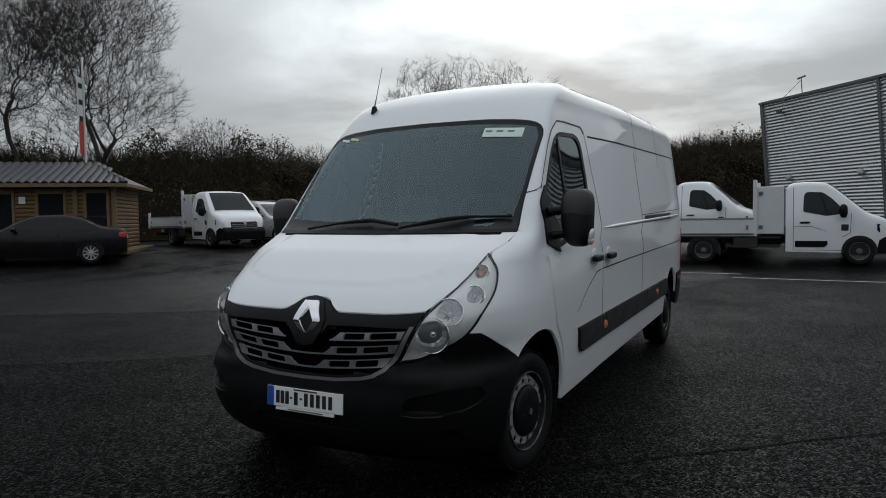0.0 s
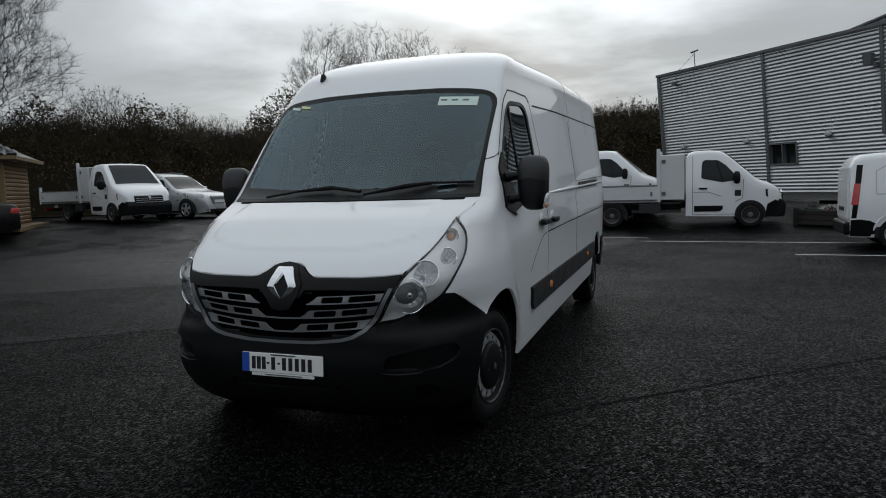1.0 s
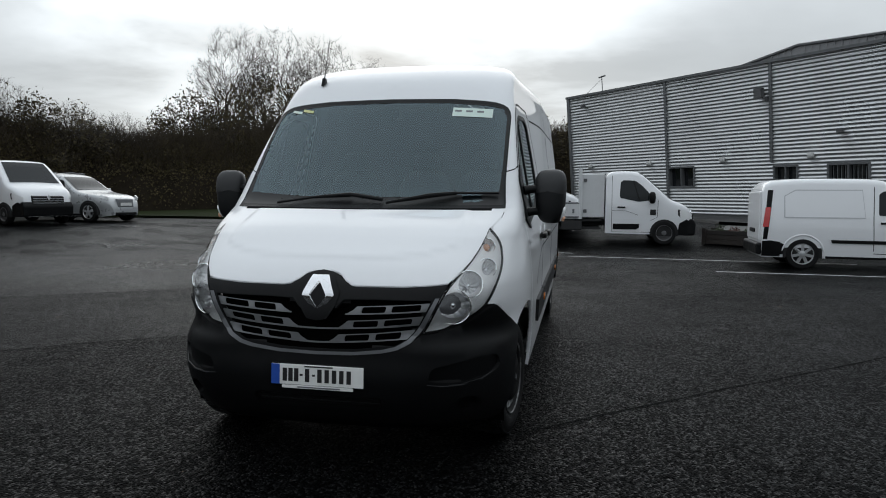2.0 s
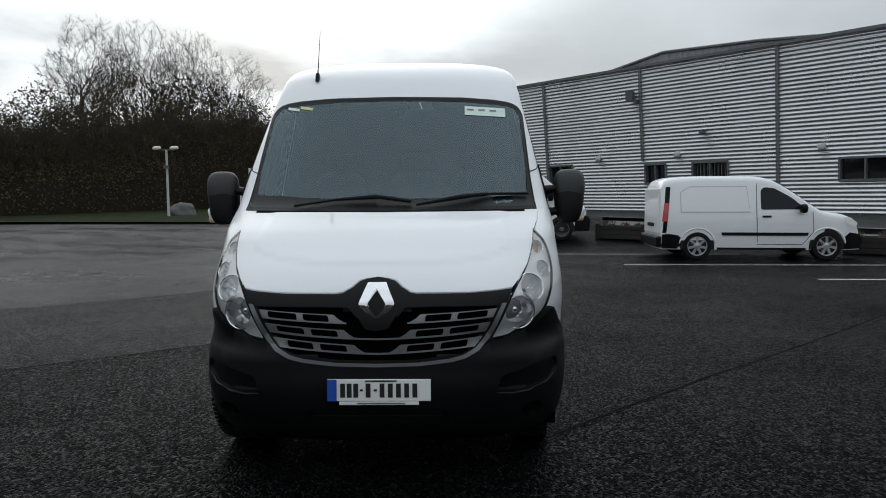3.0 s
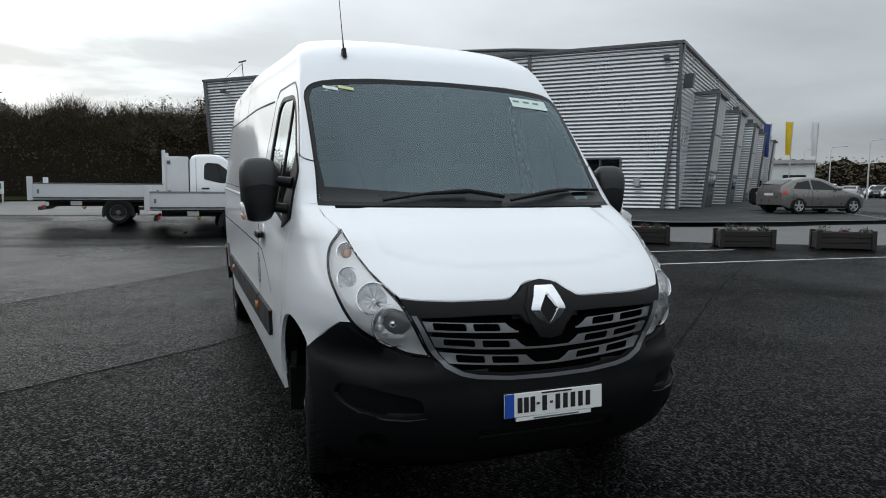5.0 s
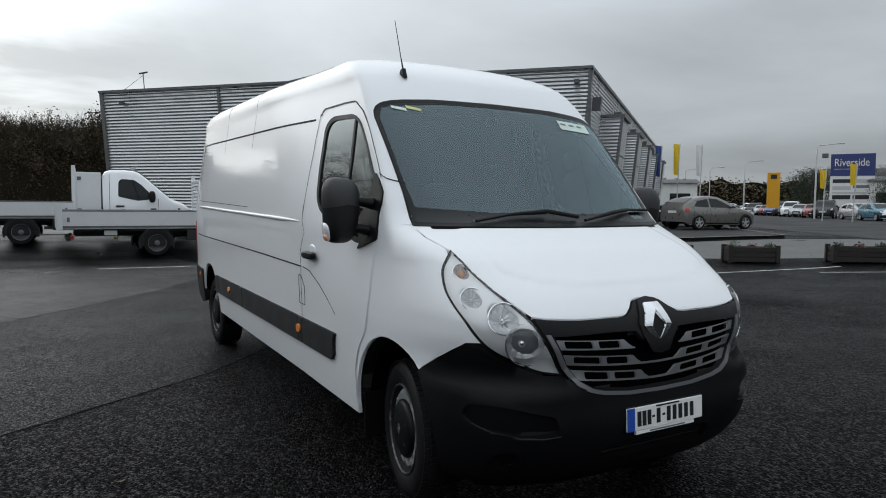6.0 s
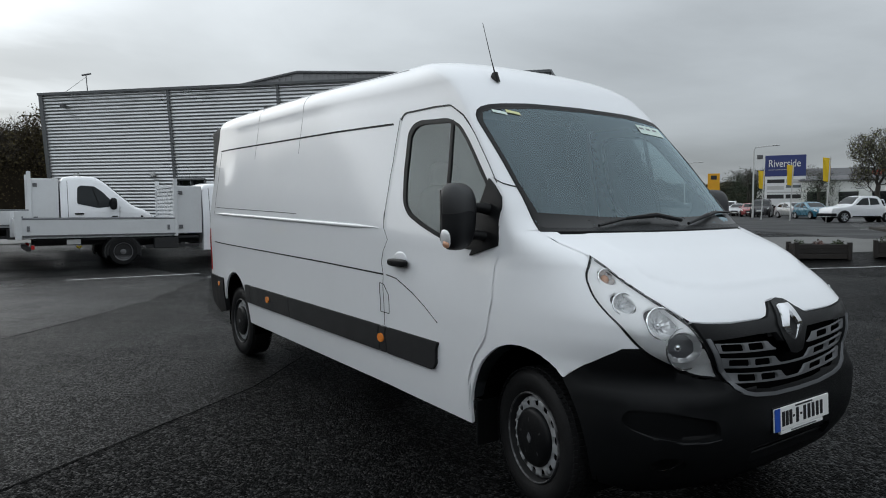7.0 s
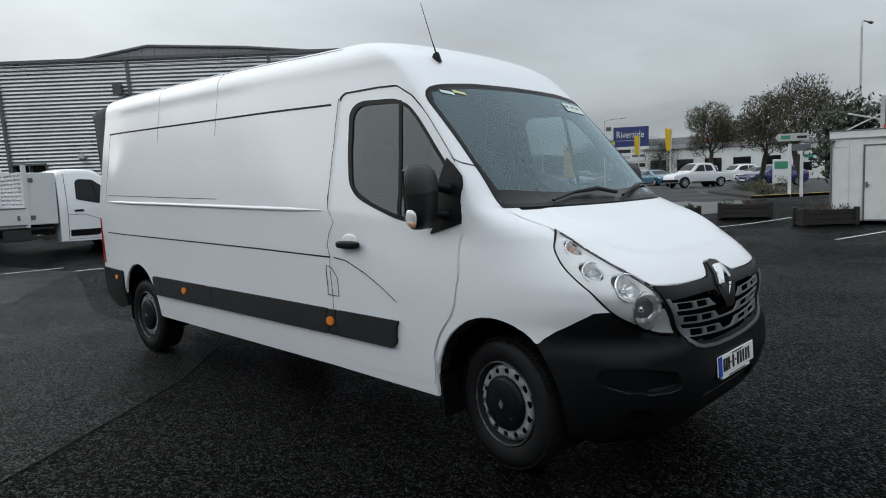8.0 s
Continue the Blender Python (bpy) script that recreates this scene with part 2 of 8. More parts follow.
def add_tube(bm, points, radii, seg=8, cap=True):
    """A round bar along points; radii one number or one per point."""
    pts = [Vector(p) for p in points]
    if not isinstance(radii, (list, tuple)):
        radii = [radii] * len(pts)
    rings, side = [], None
    for i, p in enumerate(pts):
        d = (pts[min(i + 1, len(pts) - 1)] - pts[max(i - 1, 0)]).normalized()
        if side is None:
            side = d.orthogonal().normalized()
        else:
            side = (side - d * side.dot(d)).normalized()
        up = d.cross(side)
        rings.append([bm.verts.new(p + (side * math.cos(2 * math.pi * k / seg) + up * math.sin(2 * math.pi * k / seg)) * radii[i]) for k in range(seg)])
    for a, b in zip(rings, rings[1:]):
        for k in range(seg):
            bm.faces.new((a[k], a[(k + 1) % seg], b[(k + 1) % seg], b[k]))
    if cap:
        bm.faces.new(rings[0][::-1])
        bm.faces.new(rings[-1])
    return bm


def tube(points, radii, seg=8):
    return add_tube(bmesh.new(), points, radii, seg)


def lathe(profile, seg=40, axis="x", close=False):
    """Turn (axial, radius) pairs about the axis."""
    bm = bmesh.new()
    rings = []
    for a, r in profile:
        ring = []
        for k in range(seg):
            t = 2 * math.pi * k / seg
            c, s = r * math.cos(t), r * math.sin(t)
            ring.append(bm.verts.new((a, c, s) if axis == "x" else (c, s, a) if axis == "z" else (c, a, s)))
        rings.append(ring)
    for a, b in zip(rings, rings[1:]):
        for k in range(seg):
            bm.faces.new((a[k], a[(k + 1) % seg], b[(k + 1) % seg], b[k]))
    if close:
        bm.faces.new(rings[0][::-1])
        bm.faces.new(rings[-1])
    bmesh.ops.recalc_face_normals(bm, faces=bm.faces)
    return bm


def blob(rx, ry, rz, power=2.5, seg=20, rings=12, m=None):
    """A rounded box: superellipsoid."""
    bm = bmesh.new()
    bmesh.ops.create_uvsphere(bm, u_segments=seg, v_segments=rings, radius=1)
    for v in bm.verts:
        k = sum(abs(c) ** power for c in v.co) ** (1 / power)
        v.co = Vector((v.co.x / k * rx, v.co.y / k * ry, v.co.z / k * rz))
    if m is not None:
        bmesh.ops.transform(bm, matrix=m, verts=bm.verts)
    return bm


def prism(poly, a0, a1, axis="x", bevel=0.0, seg=2):
    """Extrude a 2D outline along an axis: x takes (y, z), y takes (x, z), z takes (x, y)."""
    bm = bmesh.new()

    def at(p, a):
        return (a, p[0], p[1]) if axis == "x" else (p[0], a, p[1]) if axis == "y" else (p[0], p[1], a)
    v0 = [bm.verts.new(at(p, a0)) for p in poly]
    v1 = [bm.verts.new(at(p, a1)) for p in poly]
    bm.faces.new(v0)
    bm.faces.new(v1[::-1])
    for i in range(len(poly)):
        j = (i + 1) % len(poly)
        bm.faces.new((v0[j], v0[i], v1[i], v1[j]))
    bmesh.ops.recalc_face_normals(bm, faces=bm.faces)
    if bevel:
        bmesh.ops.bevel(bm, geom=list(bm.edges), offset=bevel, segments=seg, affect="EDGES", profile=0.5)
    return bm


def inside(poly, pts):
    """Which of pts (n, 2) lie in a polygon."""
    poly = np.asarray(poly, float)
    x, y = pts[:, 0], pts[:, 1]
    c = np.zeros(len(pts), bool)
    for (x1, y1), (x2, y2) in zip(poly, np.roll(poly, -1, 0)):
        hit = ((y1 > y) != (y2 > y)) & (x < (x2 - x1) * (y - y1) / (y2 - y1 + 1e-12) + x1)
        c ^= hit
    return c


def densify(poly, step):
    out = []
    for a, b in zip(poly, poly[1:] + poly[:1]):
        k = max(1, int(math.ceil(math.dist(a, b) / step)))
        out += [(a[0] + (b[0] - a[0]) * i / k, a[1] + (b[1] - a[1]) * i / k) for i in range(k)]
    return out


def rounded(poly, r, seg=4):
    """Round the corners of a 2D outline."""
    out, n = [], len(poly)
    for i, p in enumerate(poly):
        p, a, b = Vector(p), Vector(poly[i - 1]), Vector(poly[(i + 1) % n])
        da, db = (a - p), (b - p)
        rr = min(r, da.length * 0.45, db.length * 0.45)
        s, e = p + da.normalized() * rr, p + db.normalized() * rr
        for k in range(seg + 1):
            t = k / seg
            out.append(tuple(s * (1 - t) ** 2 + p * 2 * t * (1 - t) + e * t * t))
    return out


def fill(outer, holes, step):
    """Triangles over a 2D outline with holes: points, triangles, boundary loops (index lists)."""
    from mathutils.geometry import delaunay_2d_cdt
    loops = [outer] + list(holes)
    pts, edges = [], []
    for lp in loops:
        s = len(pts)
        pts += [Vector(p) for p in lp]
        edges += [(s + i, s + (i + 1) % len(lp)) for i in range(len(lp))]
    o = np.array(outer)
    lo, hi = o.min(0), o.max(0)
    gx, gy = np.arange(lo[0] + step / 2, hi[0], step), np.arange(lo[1] + step / 2, hi[1], step)
    if len(gx) and len(gy):
        g = np.array([(x, y) for x in gx for y in gy])
        ok = inside(outer, g)
        for h in holes:
            ok &= ~inside(h, g)
        g = g[ok]
        b = np.array([tuple(p) for p in pts])
        if len(g):
            d = np.sqrt(((g[:, None, :] - b[None, :, :]) ** 2).sum(2)).min(1)
            pts += [Vector(p) for p in g[d > step * 0.45]]
    v, e, f, *_ = delaunay_2d_cdt(pts, edges, [], 0, 1e-6)
    v2 = np.array([tuple(p) for p in v])
    cen = np.array([v2[list(t)].mean(0) for t in f])
    ok = inside(outer, cen)
    for h in holes:
        ok &= ~inside(h, cen)
    return v2, [tuple(t) for t, k in zip(f, ok) if k]


def skin(name, outer, holes, surf, step, material, parent=None, off=0.0, thick=0.006, mirror=False, label="", bstep=None):
    """A panel: the outline filled in the surface's own coordinates, laid on the surface, with a turned-in rim."""
    bstep = bstep or step * 0.6
    v2, tris = fill(densify(outer, bstep), [densify(h, bstep) for h in holes], step)
    e = 1e-3
    P = [surf(a, b) for a, b in v2]
    N = []
    for a, b in v2:
        du = surf(a + e, b) - surf(a - e, b)
        dv = surf(a, b + e) - surf(a, b - e)
        N.append(du.cross(dv).normalized())
    verts = [p + n * off for p, n in zip(P, N)]
    norms = list(N)
    count = {}
    faces = []
    for t in tris:
        a, b, c = t
        if (verts[b] - verts[a]).cross(verts[c] - verts[a]).dot(N[a] + N[b] + N[c]) < 0:
            t = (a, c, b)
        faces.append(t)
        for i in range(3):
            count.setdefault(tuple(sorted((t[i], t[(i + 1) % 3]))), []).append((t[i], t[(i + 1) % 3]))
    if thick:
        low = {}
        for k, es in count.items():
            if len(es) == 1:
                a, b = es[0]
                for i in (a, b):
                    if i not in low:
                        low[i] = len(verts)
                        verts.append(P[i] + N[i] * (off - thick))
                        norms.append(N[i])
                faces.append((b, a, low[a], low[b]))
    if mirror:
        verts = [Vector((-v.x, v.y, v.z)) for v in verts]
        norms = [Vector((-v.x, v.y, v.z)) for v in norms]
        faces = [f[::-1] for f in faces]
    return from_lists(name, verts, faces, material, parent, label, norms)


def flat(x_of):
    return lambda a, b: Vector(x_of(a, b))

# ---- the white panel van ----
RAKE = 0.017
YF = np.array([(0.18, 0.20), (0.23, 0.12), (0.30, 0.06), (0.40, 0.015), (0.50, 0.0), (0.62, 0.012), (0.80, 0.022), (0.90, 0.045), (0.955, 0.07), (1.0, 0.108), (1.06, 0.172), (1.14, 0.285), (1.24, 0.445), (1.30, 0.592), (1.352, 0.715), (1.40, 0.785), (1.55, 0.93), (1.75, 1.105), (1.95, 1.28), (2.09, 1.405), (2.17, 1.475), (2.23, 1.53), (2.28, 1.60), (2.34, 1.72), (2.40, 1.90), (2.44, 2.12), (2.47, 2.6)])
HW = np.array([(0.18, 0.97), (0.30, 0.995), (0.5, 1.015), (0.7, 1.025), (0.9, 1.03), (1.05, 1.035), (1.3, 1.032), (1.45, 1.018), (1.7, 0.985), (2.0, 0.945), (2.2, 0.915)])
DF = np.array([(0.18, 0.60), (0.4, 0.75), (0.55, 0.85), (0.7, 0.98), (0.9, 0.98), (1.05, 0.88), (1.14, 0.72), (1.25, 0.46), (1.36, 0.29), (1.5, 0.205), (1.8, 0.165), (2.1, 0.165), (2.3, 0.24), (2.47, 0.3)])
# how much narrower the cab is at its front than at the load bay, by height
TAPER = np.array([(0.18, 0.0), (0.85, 0.0), (1.05, 0.018), (1.24, 0.048), (1.55, 0.076), (1.9, 0.083), (2.2, 0.085), (2.5, 0.085)])
BOW = np.array([(0.18, 3.2), (0.36, 4.3), (0.62, 5.4), (0.71, 4.0), (0.76, 3.9), (0.85, 5.0), (0.95, 5.6), (1.2, 5.4), (1.37, 2.5), (2.5, 2.5)])
NF, ROOF_Z, ROOF_H, ROOF_V = 2.5, 2.2, 0.248, 0.9
REAR_Y = 6.12


def smooth_table(tab):
    """A smooth (monotone cubic) curve through a table."""
    x, y = tab[:, 0], tab[:, 1]
    h = np.diff(x)
    d = np.diff(y) / h
    m = np.zeros(len(x))
    m[0], m[-1] = d[0], d[-1]
    for i in range(1, len(x) - 1):
        m[i] = 0 if d[i - 1] * d[i] <= 0 else 2 * d[i - 1] * d[i] / (d[i - 1] + d[i])

    def f(t):
        t = min(max(t, x[0]), x[-1])
        i = min(max(int(np.searchsorted(x, t)) - 1, 0), len(h) - 1)
        s = (t - x[i]) / h[i]
        return y[i] * (1 + 2 * s) * (1 - s) ** 2 + m[i] * h[i] * s * (1 - s) ** 2 + y[i + 1] * s * s * (3 - 2 * s) + m[i + 1] * h[i] * s * s * (s - 1)
    return f


yf, hw, df, taper = smooth_table(YF), smooth_table(HW), smooth_table(DF), smooth_table(TAPER)
QS = 1.25


def level(v):
    """Height and half width of the van's skin at the level v; above the cant rail v runs over the roof."""
    if v <= ROOF_Z:
        return v, hw(v)
    a = min((v - ROOF_Z) / ROOF_V, 1.0) * math.pi / 2
    z = ROOF_Z + ROOF_H * math.sin(a) ** 0.68
    return z, 0.915 * max(math.cos(a), 0) ** 0.46


def bow(z):
    """Exponents of the plan curve: a flat nose with tight corners, rounder at the lamps and the windscreen."""
    k = min(max((z - 1.22) / 0.15, 0), 1)
    return float(np.interp(z, BOW[:, 0], BOW[:, 1])), 2 + 0.5 * k


def van_skin(Q, v):
    """The van's outer skin: Q runs from the centre of the front round the corner and along the side."""
    z, w = level(v)
    y0, d = yf(z), df(z)
    s, q = (1 if Q >= 0 else -1), abs(Q) / QS
    if q <= 1:
        t = q * math.pi / 2
        u = math.sin(t) ** (2 / NF)
        a, b = bow(z)
        x, y = (w - taper(z) * w / hw(min(z, 2.2))) * u, y0 + d * (1 - max(1 - u ** a, 0) ** (1 / b))
    else:
        k = min((abs(Q) - QS) / 1.6, 1.0)
        x, y = w - taper(z) * w / hw(min(z, 2.2)) * (1 - k * k * (3 - 2 * k)), y0 + d + (abs(Q) - QS)
        # the rear draws in a little
        x -= 0.05 * max(0, (y - 5.2) / 0.9) ** 2
    return Vector((s * x, y, z + RAKE * max(0.0, y - 0.8)))


def front(x, z):
    """Skin coordinates of a point of the front, by its x and height."""
    u = min(abs(x) / (hw(min(z, 2.2)) - taper(min(z, 2.2))), 1)
    return (math.copysign(math.asin(u ** (NF / 2)) * 2 / math.pi * QS, x), z)


def side(y, z):
    """Skin coordinates of a point of the side, by its y and height (rake taken off)."""
    z = z - RAKE * max(0.0, y - 0.8)
    d = y - yf(min(z, 2.2)) - df(min(z, 2.2))
    if d >= 0:
        return (QS + d, z)
    c = min(1.0, -d / df(z))
    a, b = bow(z)
    u = max(1 - c ** b, 0) ** (1 / a)
    return (math.asin(min(1, u ** (NF / 2))) * 2 / math.pi * QS, z)


def front_line(*pts, step=0.05):
    out = []
    for a, b in zip(pts, pts[1:]):
        k = max(1, int(math.dist(a, b) / step))
        out += [front(a[0] + (b[0] - a[0]) * i / k, a[1] + (b[1] - a[1]) * i / k) for i in range(k)]
    return out + [front(*pts[-1])]


def side_line(*pts, step=0.08):
    out = []
    for a, b in zip(pts, pts[1:]):
        k = max(1, int(math.dist(a, b) / step))
        out += [side(a[0] + (b[0] - a[0]) * i / k, a[1] + (b[1] - a[1]) * i / k) for i in range(k)]
    return out + [side(*pts[-1])]


def side_loop(pts, r=0.0, step=0.08):
    if r:
        pts = rounded(pts, r)
    return side_line(*pts, pts[0], step=step)[:-1]


def front_loop(pts, r=0.0, step=0.05):
    if r:
        pts = rounded(pts, r)
    return front_line(*pts, pts[0], step=step)[:-1]


def arch(yc, zc, rx, rz, a0, a1, n=18):
    return [(yc + rx * math.cos(radians(a0 + (a1 - a0) * i / n)), zc + rz * math.sin(radians(a0 + (a1 - a0) * i / n))) for i in range(n + 1)]


def shrink(poly, d):
    """Pull an outline in by d."""
    n, out = len(poly), []
    area = sum(poly[i][0] * poly[(i + 1) % n][1] - poly[(i + 1) % n][0] * poly[i][1] for i in range(n))
    sg = 1 if area > 0 else -1
    for i in range(n):
        a, b, c = Vector(poly[i - 1]), Vector(poly[i]), Vector(poly[(i + 1) % n])
        t = (c - a)
        if t.length < 1e-9:
            out.append(tuple(b)); continue
        t.normalize()
        nn = Vector((-t.y, t.x)) * sg
        out.append(tuple(b + nn * d))
    return out


van = thing("panel_van", pose(0, 0, 0), "white high-roof panel van with black bumpers on wet asphalt", "van")

# outlines, right half; the same on both sides
WS_SIDE = [(0.0, 2.09), (0.45, 2.083), (0.65, 2.068), (0.735, 2.056), (0.785, 2.041), (0.818, 2.018), (0.837, 1.988), (0.846, 1.95), (0.852, 1.75), (0.858, 1.53), (0.868, 1.42), (0.875, 1.362)]
WS = front_line((-0.875, 1.352), (0.0, 1.346), (0.875, 1.352), step=0.06) + front_line(*WS_SIDE[::-1], step=0.06) + front_line(*[(-x, z) for x, z in WS_SIDE[1:]], step=0.06)
LAMP_IN = [(0.82, 1.248), (0.797, 1.16), (0.758, 1.078), (0.715, 1.017), (0.676, 0.966), (0.632, 0.88), (0.592, 0.80), (0.55, 0.724)]
LAMP_OUT = [(0.55, 0.724), (0.64, 0.737), (0.72, 0.765), (0.80, 0.808), (0.848, 0.848), (0.89, 0.93), (0.914, 1.04), (0.902, 1.13), (0.876, 1.195), (0.82, 1.248)]


def chaikin(pts, n=2):
    """Round a line by cutting its corners, ends kept."""
    for _ in range(n):
        out = [pts[0]]
        for a, b in zip(pts, pts[1:]):
            out += [(0.75 * a[0] + 0.25 * b[0], 0.75 * a[1] + 0.25 * b[1]), (0.25 * a[0] + 0.75 * b[0], 0.25 * a[1] + 0.75 * b[1])]
        pts = out + [pts[-1]]
    return pts


LAMP_IN, LAMP_OUT = chaikin(LAMP_IN), chaikin(LAMP_OUT)
BON_FRONT = [(0.668, 0.974), (0.60, 0.966), (0.45, 0.957), (0.2, 0.955), (0.165, 0.96), (0.12, 0.985), (0.085, 1.013), (0.05, 1.022), (0.0, 1.023)]
DOOR = [(2.135, 2.06), (2.10, 2.085), (1.80, 2.088), (1.64, 2.08), (1.50, 2.005), (1.37, 1.885), (1.21, 1.70), (1.06, 1.515), (1.05, 1.30), (1.045, 1.0), (1.09, 0.80), (1.19, 0.68), (1.25, 0.55), (1.262, 0.37), (1.97, 0.368), (2.05, 0.40), (2.085, 0.47), (2.105, 0.8), (2.115, 1.05), (2.135, 1.5)]
DWIN = [(2.035, 1.95), (2.0, 2.0), (1.93, 2.02), (1.64, 2.005), (1.52, 1.955), (1.42, 1.86), (1.28, 1.70), (1.10, 1.50), (1.10, 1.35), (1.26, 1.24), (1.55, 1.30), (1.76, 1.37), (1.90, 1.43), (1.97, 1.51), (2.01, 1.7)]
ARCH_F = arch(0.842, 0.33, 0.405, 0.468, 182, 0)
ARCH_R = arch(5.16, 0.36, 0.375, 0.475, 185, -5)

# --- white panels ---
ws_edge = front_line(*[(x, z) for x, z in WS_SIDE], step=0.06)


def rear_at(v):
    z, w = level(v)
    return QS + REAR_Y - 0.06 * max(0, z - 1.0) - yf(z) - df(z)


# upper shell, side and roof in one, with the door cut out
door_out = side_loop(DOOR, 0.02)
# run the rear arch from its front foot over the top to its rear foot
r_arch = side_line(*arch(5.16, 0.375, 0.385, 0.462, 180, 5))
outer_body = list(ws_edge)
outer_body += side_line((0.985, 1.352), (1.045, 1.335), (1.04, 1.0), (1.08, 0.80), (1.18, 0.68), (1.243, 0.55), (1.25, 0.30), (1.9, 0.318), (2.2, 0.328), (4.68, 0.37), (4.77, 0.375))
outer_body += r_arch
outer_body += side_line((5.55, 0.48), (REAR_Y - 0.01, 0.50))
outer_body += [(rear_at(v), v) for v in np.linspace(0.55, ROOF_Z + ROOF_V - 1e-5, 40)]
outer_body += [(x, ROOF_Z + ROOF_V - 1e-5) for x in np.linspace(rear_at(ROOF_Z + ROOF_V - 1e-5), 0.0, 60)[1:]]
outer_body += [(0.0, v) for v in np.linspace(ROOF_Z + ROOF_V - 1e-5, 2.09, 24)[1:-1]]
door_hole = shrink(door_out, -0.003)
for mir in (False, True):
    skin("side_and_roof", outer_body, [door_hole], van_skin, 0.07, M_WHITE, van, 0, 0.02, mir)
# bonnet
bon = front_line(*[(x, z) for x, z in BON_FRONT[::-1]]) + front_line((0.672, 0.974), (0.715, 1.02), (0.765, 1.082), (0.804, 1.165), (0.828, 1.245), (0.868, 1.30), (0.872, 1.342)) + front_line((0.872, 1.342), (0, 1.338))[1:]
bon_full = bon[:-1] + [(-q, z) for q, z in bon[::-1]][:-1]


def ease(t):
    t = min(max(t, 0.0), 1.0)
    return t * t * (3 - 2 * t)


def bonnet_skin(Q, v):
    """The bonnet, with its raised middle panel."""
    p = van_skin(Q, v)
    edge = 1.075 + 0.06 * (abs(p.x) / 0.66) ** 4
    return p + Vector((0, -0.4, 0.9)) * (0.006 * ease((v - edge) / 0.03) * ease((0.70 - abs(p.x)) / 0.05))


skin("bonnet", shrink(bon_full, 0.004), [], bonnet_skin, 0.02, M_WHITE, van, 0.002, 0.02)
# front wings
wing = front_line((0.878, 1.342), (0.868, 1.30), (0.833, 1.252)) + front_line(*[p for p in LAMP_OUT[::-1] if 0.853 < p[1] < 1.238]) + side_line((0.31, 0.855), (0.45, 0.775), (0.566, 0.697)) + side_line(*arch(0.842, 0.33, 0.405, 0.468, 130, 12)) + side_line((1.236, 0.54), (1.175, 0.675), (1.075, 0.795), (1.036, 1.0), (1.041, 1.33), (0.985, 1.346))
for mir in (False, True):
    skin("front_wing", shrink(wing, 0.0015), [], van_skin, 0.05, M_WHITE, van, 0.001, 0.02, mir)
for mir in (False, True):
    lip = front_line((0.80, 1.358), (0.87, 1.358)) + side_line((0.985, 1.362), (1.044, 1.348), (1.044, 1.318), (0.985, 1.332)) + front_line((0.872, 1.335), (0.80, 1.332))
    skin("pillar_lip", lip, [], van_skin, 0.03, M_WHITE, van, -0.001, 0.004, mir)
    seam = side_line((1.0385, 1.33), (1.038, 1.0), (1.0775, 0.797), (1.177, 0.677), (1.24, 0.545), step=0.06)
    skin("wing_joint_backing", [(q - 0.007, z) for q, z in seam] + [(q + 0.004, z) for q, z in seam[::-1]], [], van_skin, 0.05, M_WHITE, van, -0.0015, 0.003, mir)
    ln = side_line((1.16, 1.63), (1.10, 1.60), (1.03, 1.575), step=0.03)
    skin("pillar_joint", [(q, z + 0.003) for q, z in ln] + [(q, z - 0.003) for q, z in ln[::-1]], [], van_skin, 0.1, M_GAP, van, 0.0025, 0.003, mir)
# doors with window openings
dwin = side_loop(DWIN, 0.05)
doors = []
for mir in (False, True):
    d = skin("door", shrink(door_out, 0.003), [dwin], van_skin, 0.06, M_WHITE, van, 0.001, 0.03, mir)
    doors.append(d)
    skin("window_seal", dwin, [shrink(dwin, 0.028)], van_skin, 0.04, M_BLACK, d, 0.004, 0.02, mir, "black rubber window seal")
    g = skin("window_pane", shrink(dwin, 0.02), [], van_skin, 0.10, M_GLASSD, d, -0.004, 0.0, mir, "tinted side glass")
    rim_out, rim_in = shrink(door_out, -0.006), shrink(door_out, 0.006)
    kk = next(i for i, p in enumerate(door_out) if p[1] < 1.56)
    skin("door_seal", rim_out[:kk] + rim_in[:kk][::-1], [], van_skin, 0.05, M_BLACK, d, 0.003, 0.012, mir, "black door frame seal", bstep=0.04)
    skin("window_divider", side_loop([(1.612, 1.99), (1.588, 1.988), (1.505, 1.32), (1.528, 1.32)]), [], van_skin, 0.04, M_BLACK, d, 0.003, 0.015, mir)

# --- black front bumper ---
bump_top = front_line((0.0, 0.600), (0.2, 0.605), (0.38, 0.625), (0.46, 0.655), (0.515, 0.695), (0.548, 0.714), (0.64, 0.728), (0.72, 0.756), (0.80, 0.80), (0.853, 0.842)) + side_line((0.31, 0.850), (0.45, 0.770), (0.566, 0.692))
bump_low = side_line(*arch(0.842, 0.33, 0.405, 0.468, 131, 190)) + side_line((0.42, 0.235), (0.30, 0.2)) + front_line((0.80, 0.19), (0.4, 0.19), (0.0, 0.19))
half = bump_top + bump_low
LOWGR = [(0.0, 0.395), (0.33, 0.40), (0.36, 0.375), (0.34, 0.325), (0.0, 0.322)]
lowgr = front_line(*LOWGR)
lowgr_full = lowgr[:-1] + [(-q, z) for q, z in lowgr[::-1]][:-1]
FOG = [(0.70, 0.36), (0.735, 0.40), (0.80, 0.40), (0.835, 0.36), (0.80, 0.31), (0.735, 0.31)]
fog = front_loop(FOG, 0.02)
POCKET = front_loop([(0.60, 0.555), (0.585, 0.48), (0.72, 0.468), (0.86, 0.492), (0.915, 0.53), (0.90, 0.60), (0.80, 0.60)], 0.03)
